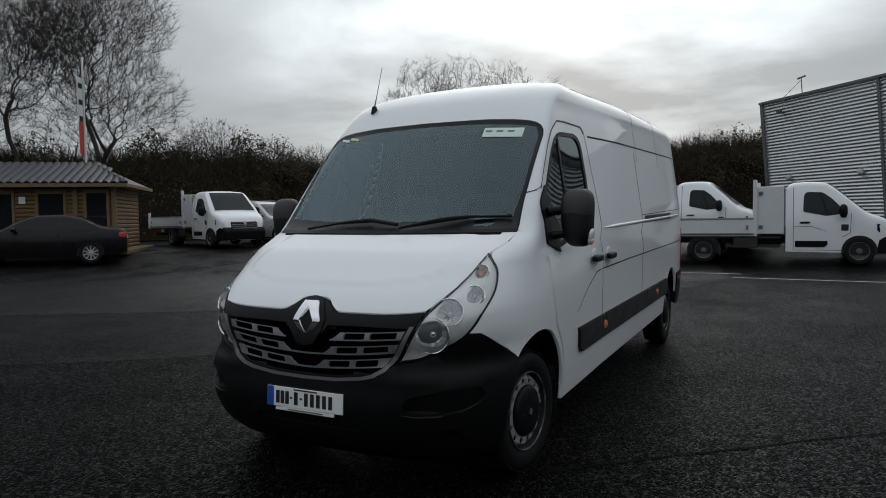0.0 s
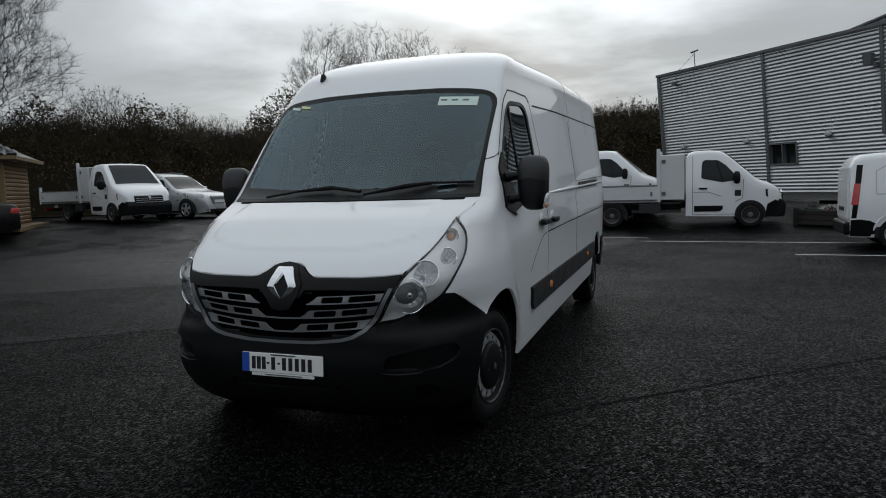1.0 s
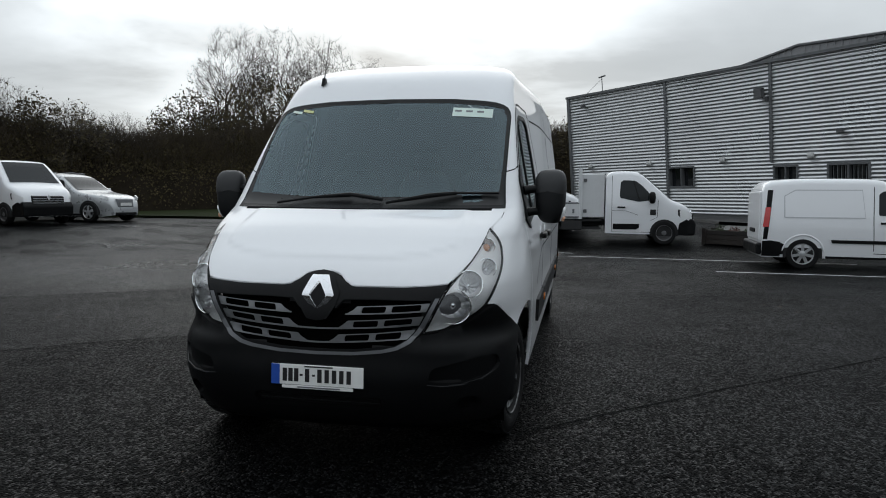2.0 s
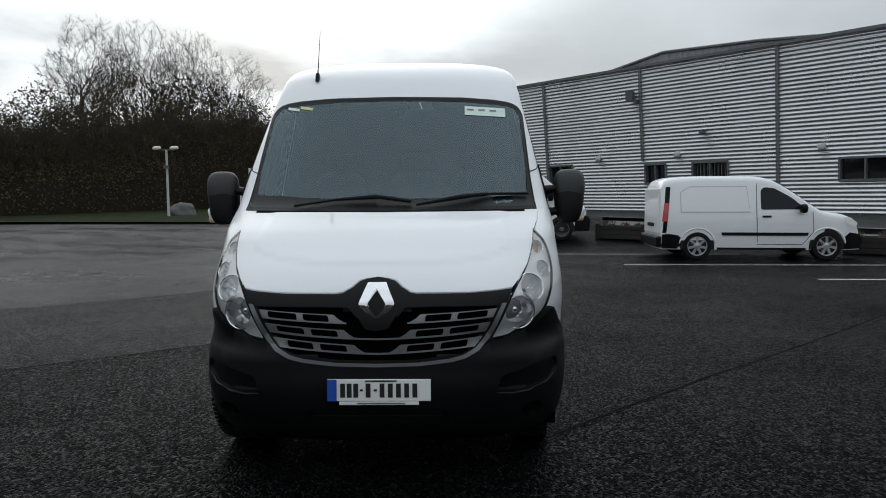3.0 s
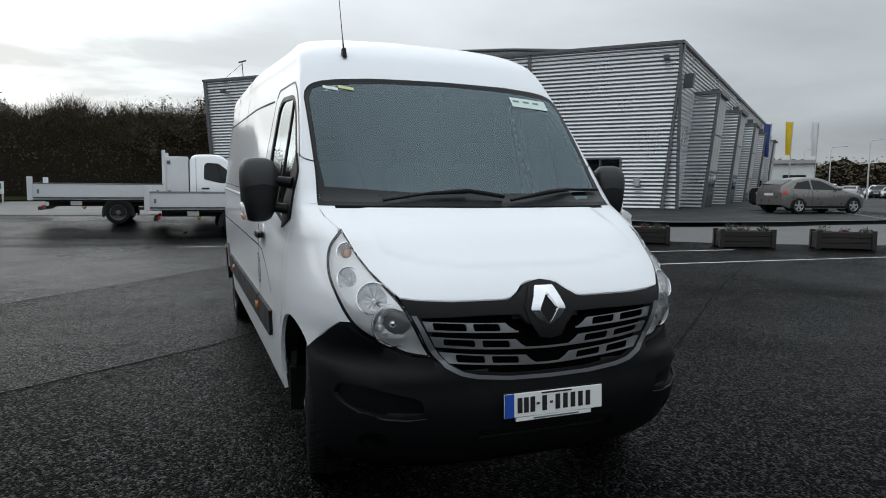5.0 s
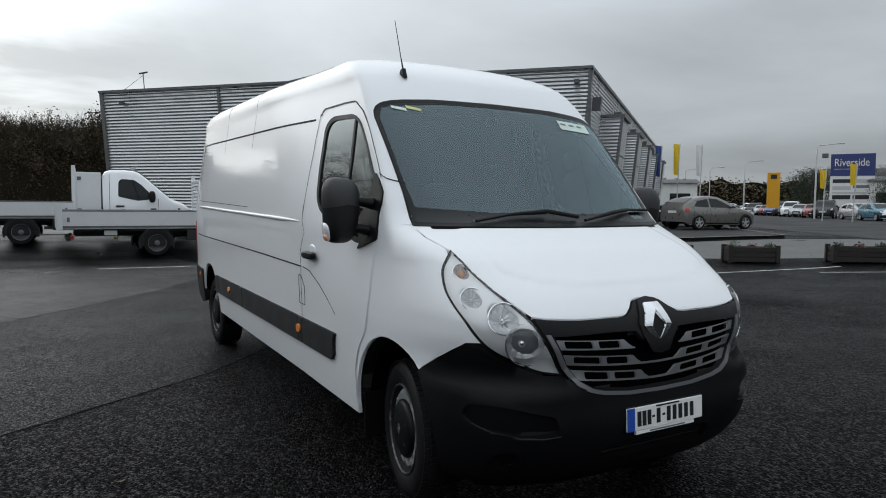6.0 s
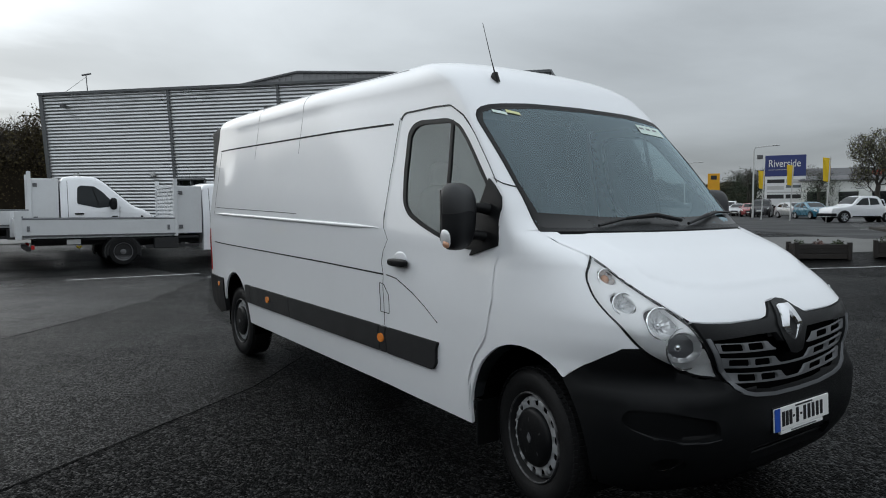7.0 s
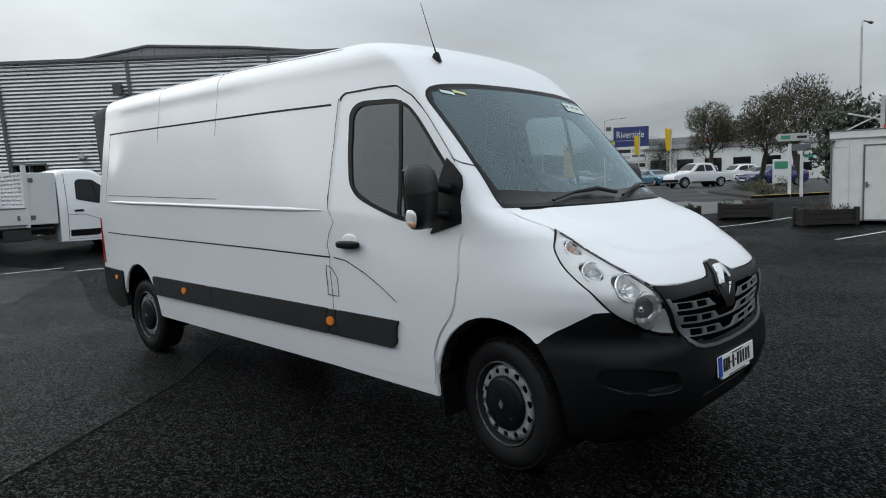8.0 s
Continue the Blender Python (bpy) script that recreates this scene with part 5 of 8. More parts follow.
M_ROOFMETAL = mat("weathered_roof_sheet", (0.26, 0.26, 0.265), 0.5, metal=0.4, var=0.15, scale=0.8)
M_DGLASS = mat("dark_window_glass", (0.012, 0.014, 0.016), 0.06, var=0.2, coat=0.3)
M_FRAME = mat("grey_window_frame", (0.13, 0.135, 0.14), 0.5, var=0.08)
M_LAMPBOX = mat("grey_lamp_body", (0.10, 0.10, 0.105), 0.5, var=0.1)
M_PALE = mat("pale_grey_plastic", (0.5, 0.5, 0.49), 0.5, var=0.1)

TOP_Z, WALL_SLOPE = 7.85, math.tan(radians(5.5))
W1_A, W1_B = Vector((0.26, 42.2, 0)), Vector((19.16, 21.6, 0))
U1 = (W1_B - W1_A).normalized()
N1 = Vector((U1.y, -U1.x, 0))
U2 = Vector((0.783, 0.622, 0)).normalized()
N2 = Vector((U2.y, -U2.x, 0))
building = thing("industrial_building", pose(0, 0, 0), "large silver-grey building clad in horizontal corrugated metal", "building")


def wall_point(origin, u, nrm):
    return lambda a, z, out=0.0: origin + u * a + nrm * (out - (TOP_Z - z) * WALL_SLOPE) + Vector((0, 0, z))


P1, P2 = wall_point(W1_A, U1, N1), wall_point(W1_B, U2, N2)
PITCH = 0.178


def rib_rows(z0, z1):
    """Heights and depths of the corrugated profile between two heights."""
    rows, k = [(z0, 0.0)], math.floor(z0 / PITCH)
    while k * PITCH < z1:
        for dz, o in ((0.0, 0.0), (0.021, 0.005), (0.068, 0.039), (0.089, 0.044), (0.110, 0.039), (0.157, 0.005)):
            z = k * PITCH + dz
            if z0 < z < z1:
                rows.append((z, o))
        k += 1
    return rows + [(z1, 0.0)]


def sheet(name, pt, spans, parent, label=""):
    """Corrugated cladding over rectangles (a0, a1, z0, z1), as one bay's sheet."""
    vs, fs = [], []
    for a0, a1, z0, z1 in spans:
        prev_i = None
        for z, o in rib_rows(z0, z1):
            i = len(vs)
            vs += [pt(a0, z, o), pt(a1, z, o)]
            if prev_i is not None:
                fs.append((prev_i, prev_i + 1, i + 1, i))
            prev_i = i
    return from_lists(name, vs, fs, M_CLAD, parent, label, smooth=False)


def wall_box(pt, a0, a1, z0, z1, o0, o1):
    bm = bmesh.new()
    c = [bm.verts.new(pt(a, z, o)) for a in (a0, a1) for z in (z0, z1) for o in (o0, o1)]
    for q in ((0, 1, 3, 2), (4, 6, 7, 5), (0, 4, 5, 1), (2, 3, 7, 6), (0, 2, 6, 4), (1, 5, 7, 3)):
        bm.faces.new([c[i] for i in q])
    bmesh.ops.recalc_face_normals(bm, faces=bm.faces)
    return bm


SHIFT = 0.6
SEAMS = [0.0, 7.35 + SHIFT, 13.65 + SHIFT, 20.4 + SHIFT, (W1_B - W1_A).length]
WINS = {1: [(7.95, 9.75, 2.05, 3.15)], 2: [(14.35, 15.55, 2.0, 3.0), (16.95, 18.75, 2.05, 3.0)], 3: [(23.45, 25.4, 1.97, 2.93)]}
front_wall = thing("wall_front", pose(0, 0, 0), "", "")
front_wall.parent = building
for b in range(4):
    a0, a1 = SEAMS[b], SEAMS[b + 1]
    spans, x = [], a0
    for w0, w1, z0, z1 in WINS.get(b, []):
        w0 = max(w0, a0 + 0.06)
        spans += [(x, w0, 0.25, TOP_Z), (w0, w1, 0.25, z0), (w0, w1, z1, TOP_Z)]
        x = w1
        win = part("window", wall_box(P1, w0, w1, z0, z1, -0.22, -0.20), M_DGLASS, front_wall, "dark strip window with grey frame")
        for f0, f1, g0, g1 in ((w0, w1, z0 - 0.03, z0 + 0.06), (w0, w1, z1 - 0.06, z1 + 0.03), (w0 - 0.03, w0 + 0.06, z0, z1), (w1 - 0.06, w1 + 0.03, z0, z1), ((w0 + w1) / 2 - 0.03, (w0 + w1) / 2 + 0.03, z0, z1)):
            part("window_frame", wall_box(P1, f0, f1, g0, g1, -0.20, 0.07), M_FRAME, win)
        if w0 > 16 and w0 < 18:
            for k in range(9):
                xx = w0 + 0.2 + k * (w1 - w0 - 0.4) / 8
                part("window_bar", wall_box(P1, xx - 0.015, xx + 0.015, z0, z1, -0.1, -0.07), M_FRAME, win)
    spans.append((x, a1, 0.25, TOP_Z))
    sheet("cladding_sheet", P1, spans, front_wall)
    if b:
        part("seam_cover", wall_box(P1, a0 - 0.075, a0 + 0.075, 3.2 if b == 2 else 0.25, TOP_Z, 0.0, 0.09), M_CLADTRIM, front_wall)
part("corner_trim", wall_box(P1, -0.12, 0.12, 0.25, TOP_Z + 0.05, -0.1, 0.09), M_CLADTRIM, front_wall)
part("corner_trim", wall_box(P1, SEAMS[-1] - 0.09, SEAMS[-1] + 0.05, 0.25, TOP_Z + 0.05, -0.1, 0.10), M_CLADTRIM, front_wall)
part("parapet_capping", wall_box(P1, -0.15, SEAMS[-1] + 0.1, TOP_Z, TOP_Z + 0.13, -0.35, 0.14), M_CLADTRIM, front_wall)
part("plinth", wall_box(P1, 0.0, SEAMS[-1], -0.3, 0.30, -0.15, 0.03), M_LAMPBOX, front_wall)
part("wall_core", wall_box(P1, 0.02, SEAMS[-1] - 0.02, 0.0, TOP_Z - 0.01, -0.6, -0.24), M_LAMPBOX, front_wall)
for a in (1.2, 6.05, 10.95, 15.6, 22.2):
    v = part("wall_vent", blob(0.17, 0.10, 0.15, 2.6, m=Matrix.Translation(P1(a + SHIFT, 3.42, 0.1)) @ Matrix.Rotation(math.atan2(U1.y, U1.x), 4, "Z")), M_PALE, front_wall, "pale round wall lamp", smooth=True)
fl = part("floodlight", wall_box(P1, 13.2 + SHIFT - 0.2, 13.2 + SHIFT + 0.18, 6.25, 6.72, 0.12, 0.4), M_LAMPBOX, front_wall, "dark wall floodlight")
part("floodlight_arm", wall_box(P1, 13.4 + SHIFT, 13.55 + SHIFT, 6.1, 6.3, 0.05, 0.3), M_LAMPBOX, fl)
for a, z in ((16.98, 4.44), (26.76, 7.3), (0.9, 7.25)):
    cmr = part("wall_camera", wall_box(P1, a + SHIFT - 0.12, a + SHIFT + 0.12, z - 0.09, z + 0.07, 0.06, 0.28), M_LAMPBOX, front_wall, "small dark security camera")
part("meter_box", wall_box(P1, 25.55 + SHIFT - 0.15, 25.55 + SHIFT + 0.15, 1.65, 1.98, 0.06, 0.25), M_PALE, front_wall, "pale grey meter box")
ae = part("roof_aerial", tube([P1(2.6, TOP_Z, -0.5), P1(2.6, TOP_Z + 1.15, -0.5)], 0.025), M_LAMPBOX, building)
part("roof_aerial_head", tube([P1(2.35, TOP_Z + 1.1, -0.5), P1(2.9, TOP_Z + 1.15, -0.5)], 0.05), M_LAMPBOX, ae)
part("roof_aerial_stay", tube([P1(2.6, TOP_Z + 1.0, -0.5), P1(0.9, TOP_Z + 0.1, -0.5)], 0.012, 5), M_LAMPBOX, ae)

# the long side, with its projecting entrance bays
LEN2 = 45.0
side_wall = thing("wall_side", pose(0, 0, 0), "", "")
side_wall.parent = building
for b in range(5):
    sheet("cladding_sheet", P2, [(9 * b, 9 * b + 9, 0.25, TOP_Z)], side_wall)
    a = 4.6 + 9.0 * b
    zt, pr, ln = 6.2, 1.15, 3.0
    bay = part("entrance_bay", wall_box(P2, a, a + ln, 0.2, zt, 0.0, pr - 0.06), M_CLADTRIM, side_wall, "corrugated entrance bay with tall glazing")
    vs, fs = [], []
    prev_i = None
    for z, o in rib_rows(0.3, zt):
        i = len(vs)
        vs += [P2(a - o, z, 0.0), P2(a - o, z, pr)]
        if prev_i is not None:
            fs.append((prev_i, prev_i + 1, i + 1, i))
        prev_i = i
    from_lists("bay_cladding", vs, fs, M_CLAD, bay, smooth=False)
    part("bay_roof", wall_box(P2, a - 0.1, a + ln + 0.1, zt, zt + 0.14, -0.1, pr + 0.1), M_CLADTRIM, bay)
    for k in range(3):
        for j in range(3):
            part("glass_pane", wall_box(P2, a + 0.2 + 0.9 * k, a + 1.0 + 0.9 * k, 0.6 + 1.85 * j, 2.35 + 1.85 * j, pr - 0.05, pr - 0.01), M_DGLASS if j == 0 else M_PALE, bay)
    part("bay_post", wall_box(P2, a - 0.08, a + 0.12, 0.2, zt, pr - 0.1, pr + 0.05), M_CLADTRIM, bay)
    part("bay_lamp", wall_box(P2, a + ln + 1.0, a + ln + 1.35, 6.5, 7.0, 0.1, 0.5), M_LAMPBOX, bay)
part("parapet_capping", wall_box(P2, -0.1, LEN2, TOP_Z, TOP_Z + 0.13, -0.35, 0.14), M_CLADTRIM, side_wall)
part("corner_post", wall_box(P2, 0.05, 0.35, 0.25, TOP_Z, 0.0, 0.12), M_CLADTRIM, side_wall)
part("wall_core", wall_box(P2, 1.6, LEN2, 0.0, TOP_Z - 0.01, -0.5, -0.2), M_LAMPBOX, side_wall)
part("corner_lamp", wall_box(P2, 1.0, 1.4, 6.1, 6.7, 0.1, 0.5), M_LAMPBOX, side_wall)
# flat roof and the low gable standing behind the parapet
back = [W1_A - N1 * 1.0, W1_B - N1 * 1.0, W1_B + U2 * LEN2 - N2 * 0.5, W1_A + U2 * LEN2]
part("roof_deck", prism([(p.x, p.y) for p in back], TOP_Z - 0.5, TOP_Z - 0.3, "z"), M_ROOFMETAL, building)
g0 = 1.6
gable = [(8.2, TOP_Z - 0.1), (14.6, TOP_Z + 0.95), (19.5, TOP_Z + 0.70), (27.5, TOP_Z - 0.05), (27.5, TOP_Z - 0.3), (8.2, TOP_Z - 0.3)]
bm = bmesh.new()
f = [bm.verts.new(W1_A + U1 * a - N1 * g0 + Vector((0, 0, z))) for a, z in gable]
k = [bm.verts.new(W1_A + U1 * a - N1 * (g0 + 16) + Vector((0, 0, z))) for a, z in gable]
bm.faces.new(f); bm.faces.new(k[::-1])
for i in range(len(gable)):
    j = (i + 1) % len(gable)
    bm.faces.new((f[j], f[i], k[i], k[j]))
bmesh.ops.recalc_face_normals(bm, faces=bm.faces)
gab = part("gable_roof", bm, M_ROOFMETAL, building, "weathered grey gable roof")
for (a0, z0), (a1, z1) in zip(gable[:3], gable[1:4]):
    p, q = W1_A + U1 * a0 - N1 * (g0 - 0.06) + Vector((0, 0, z0)), W1_A + U1 * a1 - N1 * (g0 - 0.06) + Vector((0, 0, z1))
    part("gable_capping", tube([p, q], 0.07, 6), M_CLADTRIM, gab)
    n = int((a1 - a0) / 0.33)
    for i in range(1, n):
        t = i / n
        b0 = p.lerp(q, t)
        part("gable_rib", tube([Vector((b0.x, b0.y, TOP_Z - 0.2)), b0], 0.02, 4), M_ROOFMETAL, gab)

# ---- other vehicles ----
M_SILVERP = mat("silver_paint", (0.42, 0.43, 0.44), 0.3, metal=0.5, coat=0.6, var=0.03)
M_GREYP = mat("grey_beige_paint", (0.17, 0.16, 0.15), 0.3, metal=0.4, coat=0.6, var=0.03)
M_DARKP = mat("dark_brown_paint", (0.006, 0.005, 0.006), 0.3, spec=0.25, coat=0.12, var=0.05)
M_BLUEP = mat("deep_blue_paint", (0.03, 0.045, 0.16), 0.28, metal=0.3, coat=0.7, var=0.05)
M_REDP = mat("red_paint", (0.25, 0.02, 0.02), 0.28, coat=0.7, var=0.05)
M_TEALP = mat("teal_paint", (0.03, 0.16, 0.24), 0.28, metal=0.2, coat=0.7, var=0.05)
M_ALLOY = mat("alloy_wheel", (0.55, 0.56, 0.57), 0.3, metal=0.7, var=0.08, dirt=(0.1, 0.09, 0.08), dirt_amount=0.3)
M_CARGLASS = mat("car_glass", (0.012, 0.015, 0.017), 0.06, var=0.1, spec=0.22)
M_CHASSIS = mat("black_chassis", (0.014, 0.014, 0.015), 0.6, var=0.2, dirt=(0.05, 0.045, 0.04), dirt_amount=0.4)
M_BEDGREY = mat("white_bed_panel", (0.62, 0.63, 0.64), 0.45, var=0.05, scale=1.5, dirt=(0.3, 0.28, 0.25), dirt_amount=0.2)


def lin(tab):
    xs, ys = [p[0] for p in tab], [p[1] for p in tab]
    return lambda v: float(np.interp(v, xs, ys))


class Shape:
    """A vehicle body: roofline by x, half width by height, narrowing by x, sill height by x."""

    def __init__(self, top, half, plan, low):
        self.top, self.half, self.plan, self.low = smooth_table(np.array(top)), lin(half), smooth_table(np.array(plan)), lin(low)
        self.x0, self.x1 = top[0][0], top[-1][0]

    def right(self, a, z):
        return Vector((a, -self.half(z) * self.plan(a), z))

    def left(self, a, z):
        return Vector((-a, self.half(z) * self.plan(-a), z))

    def over(self, a, b):
        w = self.half(self.top(-b)) * self.plan(-b)
        return Vector((-b, a, self.top(-b) + w * 0.034 - 0.03 * abs(a) ** 2.5))

    def mesh(self, name, material, parent, r=0.09, label=""):
        n = int((self.x1 - self.x0) / 0.07)
        xs = np.linspace(self.x0, self.x1, n + 1)
        vs, fs, cols = [], [], 12
        for x in xs:
            zt, zb = self.top(x), self.low(x)
            rr = min(r, (zt - zb) * 0.3)
            sec = []
            for k in range(7):
                z = zb + (zt - rr - zb) * k / 6
                sec.append((self.half(z) * self.plan(x), z))
            w0 = sec[-1][0]
            for k in range(1, 4):
                a = k / 3 * math.pi / 2
                sec.append((w0 - rr * 1.3 * (1 - math.cos(a)), zt - rr + rr * math.sin(a)))
            sec += [(sec[-1][0] * 0.5, zt + 0.02 * w0), (0.0, zt + 0.03 * w0)]
            vs += [Vector((x, y, z)) for y, z in sec] + [Vector((x, -y, z)) for y, z in sec[-2::-1]]
        m = 2 * cols - 1
        for i in range(n):
            for j in range(m - 1):
                a = i * m + j
                fs.append((a, a + 1, a + m + 1, a + m))
        fs.append(tuple(range(m)))
        fs.append(tuple(range(n * m, n * m + m))[::-1])
        me = bpy.data.meshes.new(name)
        me.from_pydata([tuple(v) for v in vs], [], fs)
        bmx = bmesh.new(); bmx.from_mesh(me)
        bmesh.ops.recalc_face_normals(bmx, faces=bmx.faces)
        bpy.data.meshes.remove(me)
        return part(name, bmx, material, parent, label, smooth=True)

    def patch(self, name, poly, material, parent, off=0.004, thick=0.004, both=True, r=0.0, label="", step=0.15):
        poly = rounded(poly, r) if r else poly
        obs = [skin(name, poly, [], self.right, step, material, parent, off, thick, label=label)]
        if both:
            obs.append(skin(name, [(-x, z) for x, z in poly][::-1], [], self.left, step, material, parent, off, thick, label=label))
        return obs

    def line(self, name, pts, width, material, parent, off=0.003):
        for s in (1, -1):
            f = self.right if s > 0 else self.left
            P = [(s * x, z) for x, z in pts]
            q = []
            for i, p in enumerate(P):
                d = Vector(P[min(i + 1, len(P) - 1)]) - Vector(P[max(i - 1, 0)])
                d.normalize()
                q.append((Vector(p) + Vector((-d.y, d.x)) * width / 2, Vector(p) - Vector((-d.y, d.x)) * width / 2))
            poly = [tuple(a) for a, _ in q] + [tuple(b) for _, b in q[::-1]]
            skin(name, poly, [], f, 0.3, material, parent, off, 0.002, bstep=0.2)

    def glass(self, name, poly, material, parent, off=0.006, label=""):
        """A pane on the roofline surface: poly in (y, x)."""
        return skin(name, [(y, -x) for y, x in poly][::-1], [], self.over, 0.12, material, parent, off + 0.0, 0.004, label=label)


WHEELS = {}


def make_wheel(r, w, spokes, rim_mat):
    """Wheel with its outer face towards -y."""
    key = (r, w, spokes, rim_mat.name)
    if key not in WHEELS:
        prof = [(0.0, r * 0.66), (-0.008, r * 0.8), (0.0, r * 0.94), (0.03, r), (w - 0.03, r), (w, r * 0.94), (w, r * 0.66)]
        tyre = lathe(prof, 36, "y")
        bm = lathe([(0.012, r * 0.66), (0.0, r * 0.67), (0.012, r * 0.63), (0.06, r * 0.60), (0.06, 0.0)], 36, "y")
        sp = bmesh.new()
        for k in range(spokes):
            add_box(sp, -r * 0.62 / max(spokes, 4), r * 0.62 / max(spokes, 4), 0.006, 0.045, r * 0.12, r * 0.64, m=Matrix.Rotation(2 * math.pi * k / spokes, 4, "Y"))
        hub = lathe([(0.045, r * 0.2), (0.006, r * 0.2), (0.0, r * 0.12), (0.0, 0.0)], 20, "y")
        ms = []
        edge = lathe([(0.02, r * 0.60), (-0.004, r * 0.635), (-0.006, r * 0.66), (0.004, r * 0.675)], 36, "y")
        for nm, b, sm in (("tyre", tyre, 1), ("rim", bm, 1), ("spokes", sp, 0), ("hub", hub, 1), ("rim_edge", edge, 1)):
            me = bpy.data.meshes.new(nm)
            b.to_mesh(me); b.free()
            if sm:
                me.polygons.foreach_set("use_smooth", [True] * len(me.polygons)); me.set_sharp_from_angle(angle=radians(38))
            me.materials.append({"tyre": M_RUBBER, "rim": M_GAP if spokes else rim_mat, "spokes": rim_mat, "hub": rim_mat, "rim_edge": rim_mat}[nm])
            ms.append(me)
        WHEELS[key] = ms
    return WHEELS[key]


def put_wheels(parent, xs, half, r, w=0.2, spokes=5, rim_mat=None, z=None, dual=()):
    for x in xs:
        for s in (1, -1):
            wh = new("wheel")
            wh.parent = parent
            wh["label"] = "black tyre on a silver rim"
            wh.matrix_basis = pose(x, -half * s, r if z is None else z, 0, 0, 0 if s > 0 else 180)
            for me in make_wheel(r, w * (2.1 if x in dual else 1), spokes, rim_mat or M_ALLOY):
                o = new(me.name, me)
                o.parent = wh
            # solid near-black block stands for the shade in the arch hollow
            ar = arch(x, r, r * 1.14, r * 1.14, 180, 0, 14)
            bm = prism(ar + [(x + r * 1.14, r * 0.75), (x - r * 1.14, r * 0.75)], -(half - 0.012) * s, -(half - 0.30) * s, "y")
            part("wheel_arch", bm, M_GAP, parent)


def lamp_patch(sh, poly, material, parent, name):
    return sh.patch(name, poly, material, parent, 0.012, 0.02)


# grey for a flat strip that paints the shade of a panel pressing
M_PRESS = mat("shaded_press_line", (0.5, 0.51, 0.53), 0.45, var=0.03)
M_RIMD = mat("dull_steel_rim", (0.13, 0.13, 0.135), 0.45, metal=0.3, var=0.2, scale=9, dirt=(0.04, 0.035, 0.03), dirt_amount=0.6)


def small_van():
    t = thing("compact_van", pose(0, 0, 0), "small white panel van parked beside planters", "van")
    sh = Shape([(-0.76, 1.60), (-0.70, 1.72), (-0.55, 1.79), (0.2, 1.83), (1.2, 1.82), (1.55, 1.76), (1.85, 1.60), (2.45, 1.17), (2.6, 1.08), (3.1, 0.98), (3.35, 0.86), (3.46, 0.66), (3.50, 0.50)],
               [(0.15, 0.86), (0.5, 0.90), (0.8, 0.905), (1.05, 0.88), (1.7, 0.74), (1.85, 0.70)], [(-0.76, 0.95), (-0.5, 1.0), (2.4, 1.0), (3.1, 0.93), (3.5, 0.72)], [(-0.76, 0.24), (3.5, 0.22)])
    b = sh.mesh("body", M_WHITE, t, 0.12)
    for pane in sh.patch("side_window", [(1.33, 1.10), (1.34, 1.52), (1.42, 1.58), (1.62, 1.56), (1.95, 1.37), (2.28, 1.10)], M_CARGLASS, t, r=0.04, label="dark cab window"):
        pass
    sh.glass("windscreen", [(-0.70, 2.42), (0.70, 2.42), (0.60, 1.68), (-0.60, 1.68)], M_CARGLASS, t)
    sh.patch("side_moulding", [(0.52, 0.545), (2.3, 0.535), (2.32, 0.60), (0.5, 0.61)], M_BLACK, t, 0.015, 0.02)
    sh.patch("front_bumper", [(3.02, 0.24), (3.49, 0.24), (3.49, 0.55), (3.2, 0.60), (3.08, 0.50)], M_BLACK, t, 0.012, 0.02)
    part("bumper_bar", prism([(3.30, 0.25), (3.54, 0.28), (3.56, 0.5), (3.40, 0.58), (3.30, 0.58)], -0.66, 0.66, "y", 0.03), M_BLACK, t)
    sh.patch("rear_bumper", [(-0.75, 0.26), (-0.42, 0.26), (-0.40, 0.45), (-0.42, 0.55), (-0.60, 0.58), (-0.75, 0.56)], M_BLACK, t, 0.014, 0.02)
    part("rear_bumper_bar", box(-0.86, -0.70, -0.84, 0.84, 0.28, 0.52, 0.04), M_BLACK, t)
    sh.patch("headlamp", [(3.10, 0.78), (3.36, 0.70), (3.40, 0.80), (3.2, 0.92), (3.08, 0.93)], M_LAMPGREY, t, 0.01, 0.02, r=0.02)
    sh.patch("tail_lamp", [(-0.75, 0.85), (-0.64, 0.85), (-0.60, 1.25), (-0.70, 1.25)], M_RED, t, 0.008, 0.02, r=0.02)
    sh.patch("rear_pillar", [(-0.74, 0.6), (-0.66, 0.6), (-0.56, 1.60), (-0.66, 1.60)], M_BLACK, t, 0.005, 0.01)
    part("rear_door", box(-0.80, -0.74, -0.72, 0.72, 0.56, 1.58, 0.03), M_WHITE, t)
    part("rear_plate_trim", box(-0.815, -0.79, -0.3, 0.3, 0.72, 0.80, 0.005), M_BLACK, t)
    sh.line("door_seam", [(1.26, 1.66), (1.24, 1.0), (1.26, 0.4)], 0.012, M_GAP, t)
    sh.line("door_seam", [(1.26, 0.35), (2.2, 0.34), (2.42, 0.62), (2.40, 1.05)], 0.012, M_GAP, t)
    sh.line("panel_press", [(-0.35, 1.05), (-0.35, 1.48), (-0.15, 1.60), (1.05, 1.60), (1.10, 1.05), (-0.35, 1.05)], 0.02, M_PRESS, t, 0.002)
    sh.patch("door_handle", [(1.36, 0.93), (1.54, 0.93), (1.54, 0.97), (1.36, 0.97)], M_BLACK, t, 0.02, 0.03, r=0.01)
    for s in (1, -1):
        part("door_mirror", blob(0.07, 0.11, 0.10, 2.6, m=Matrix.Translation((2.16, -1.0 * s, 1.12))), M_BLACK, t, smooth=True)
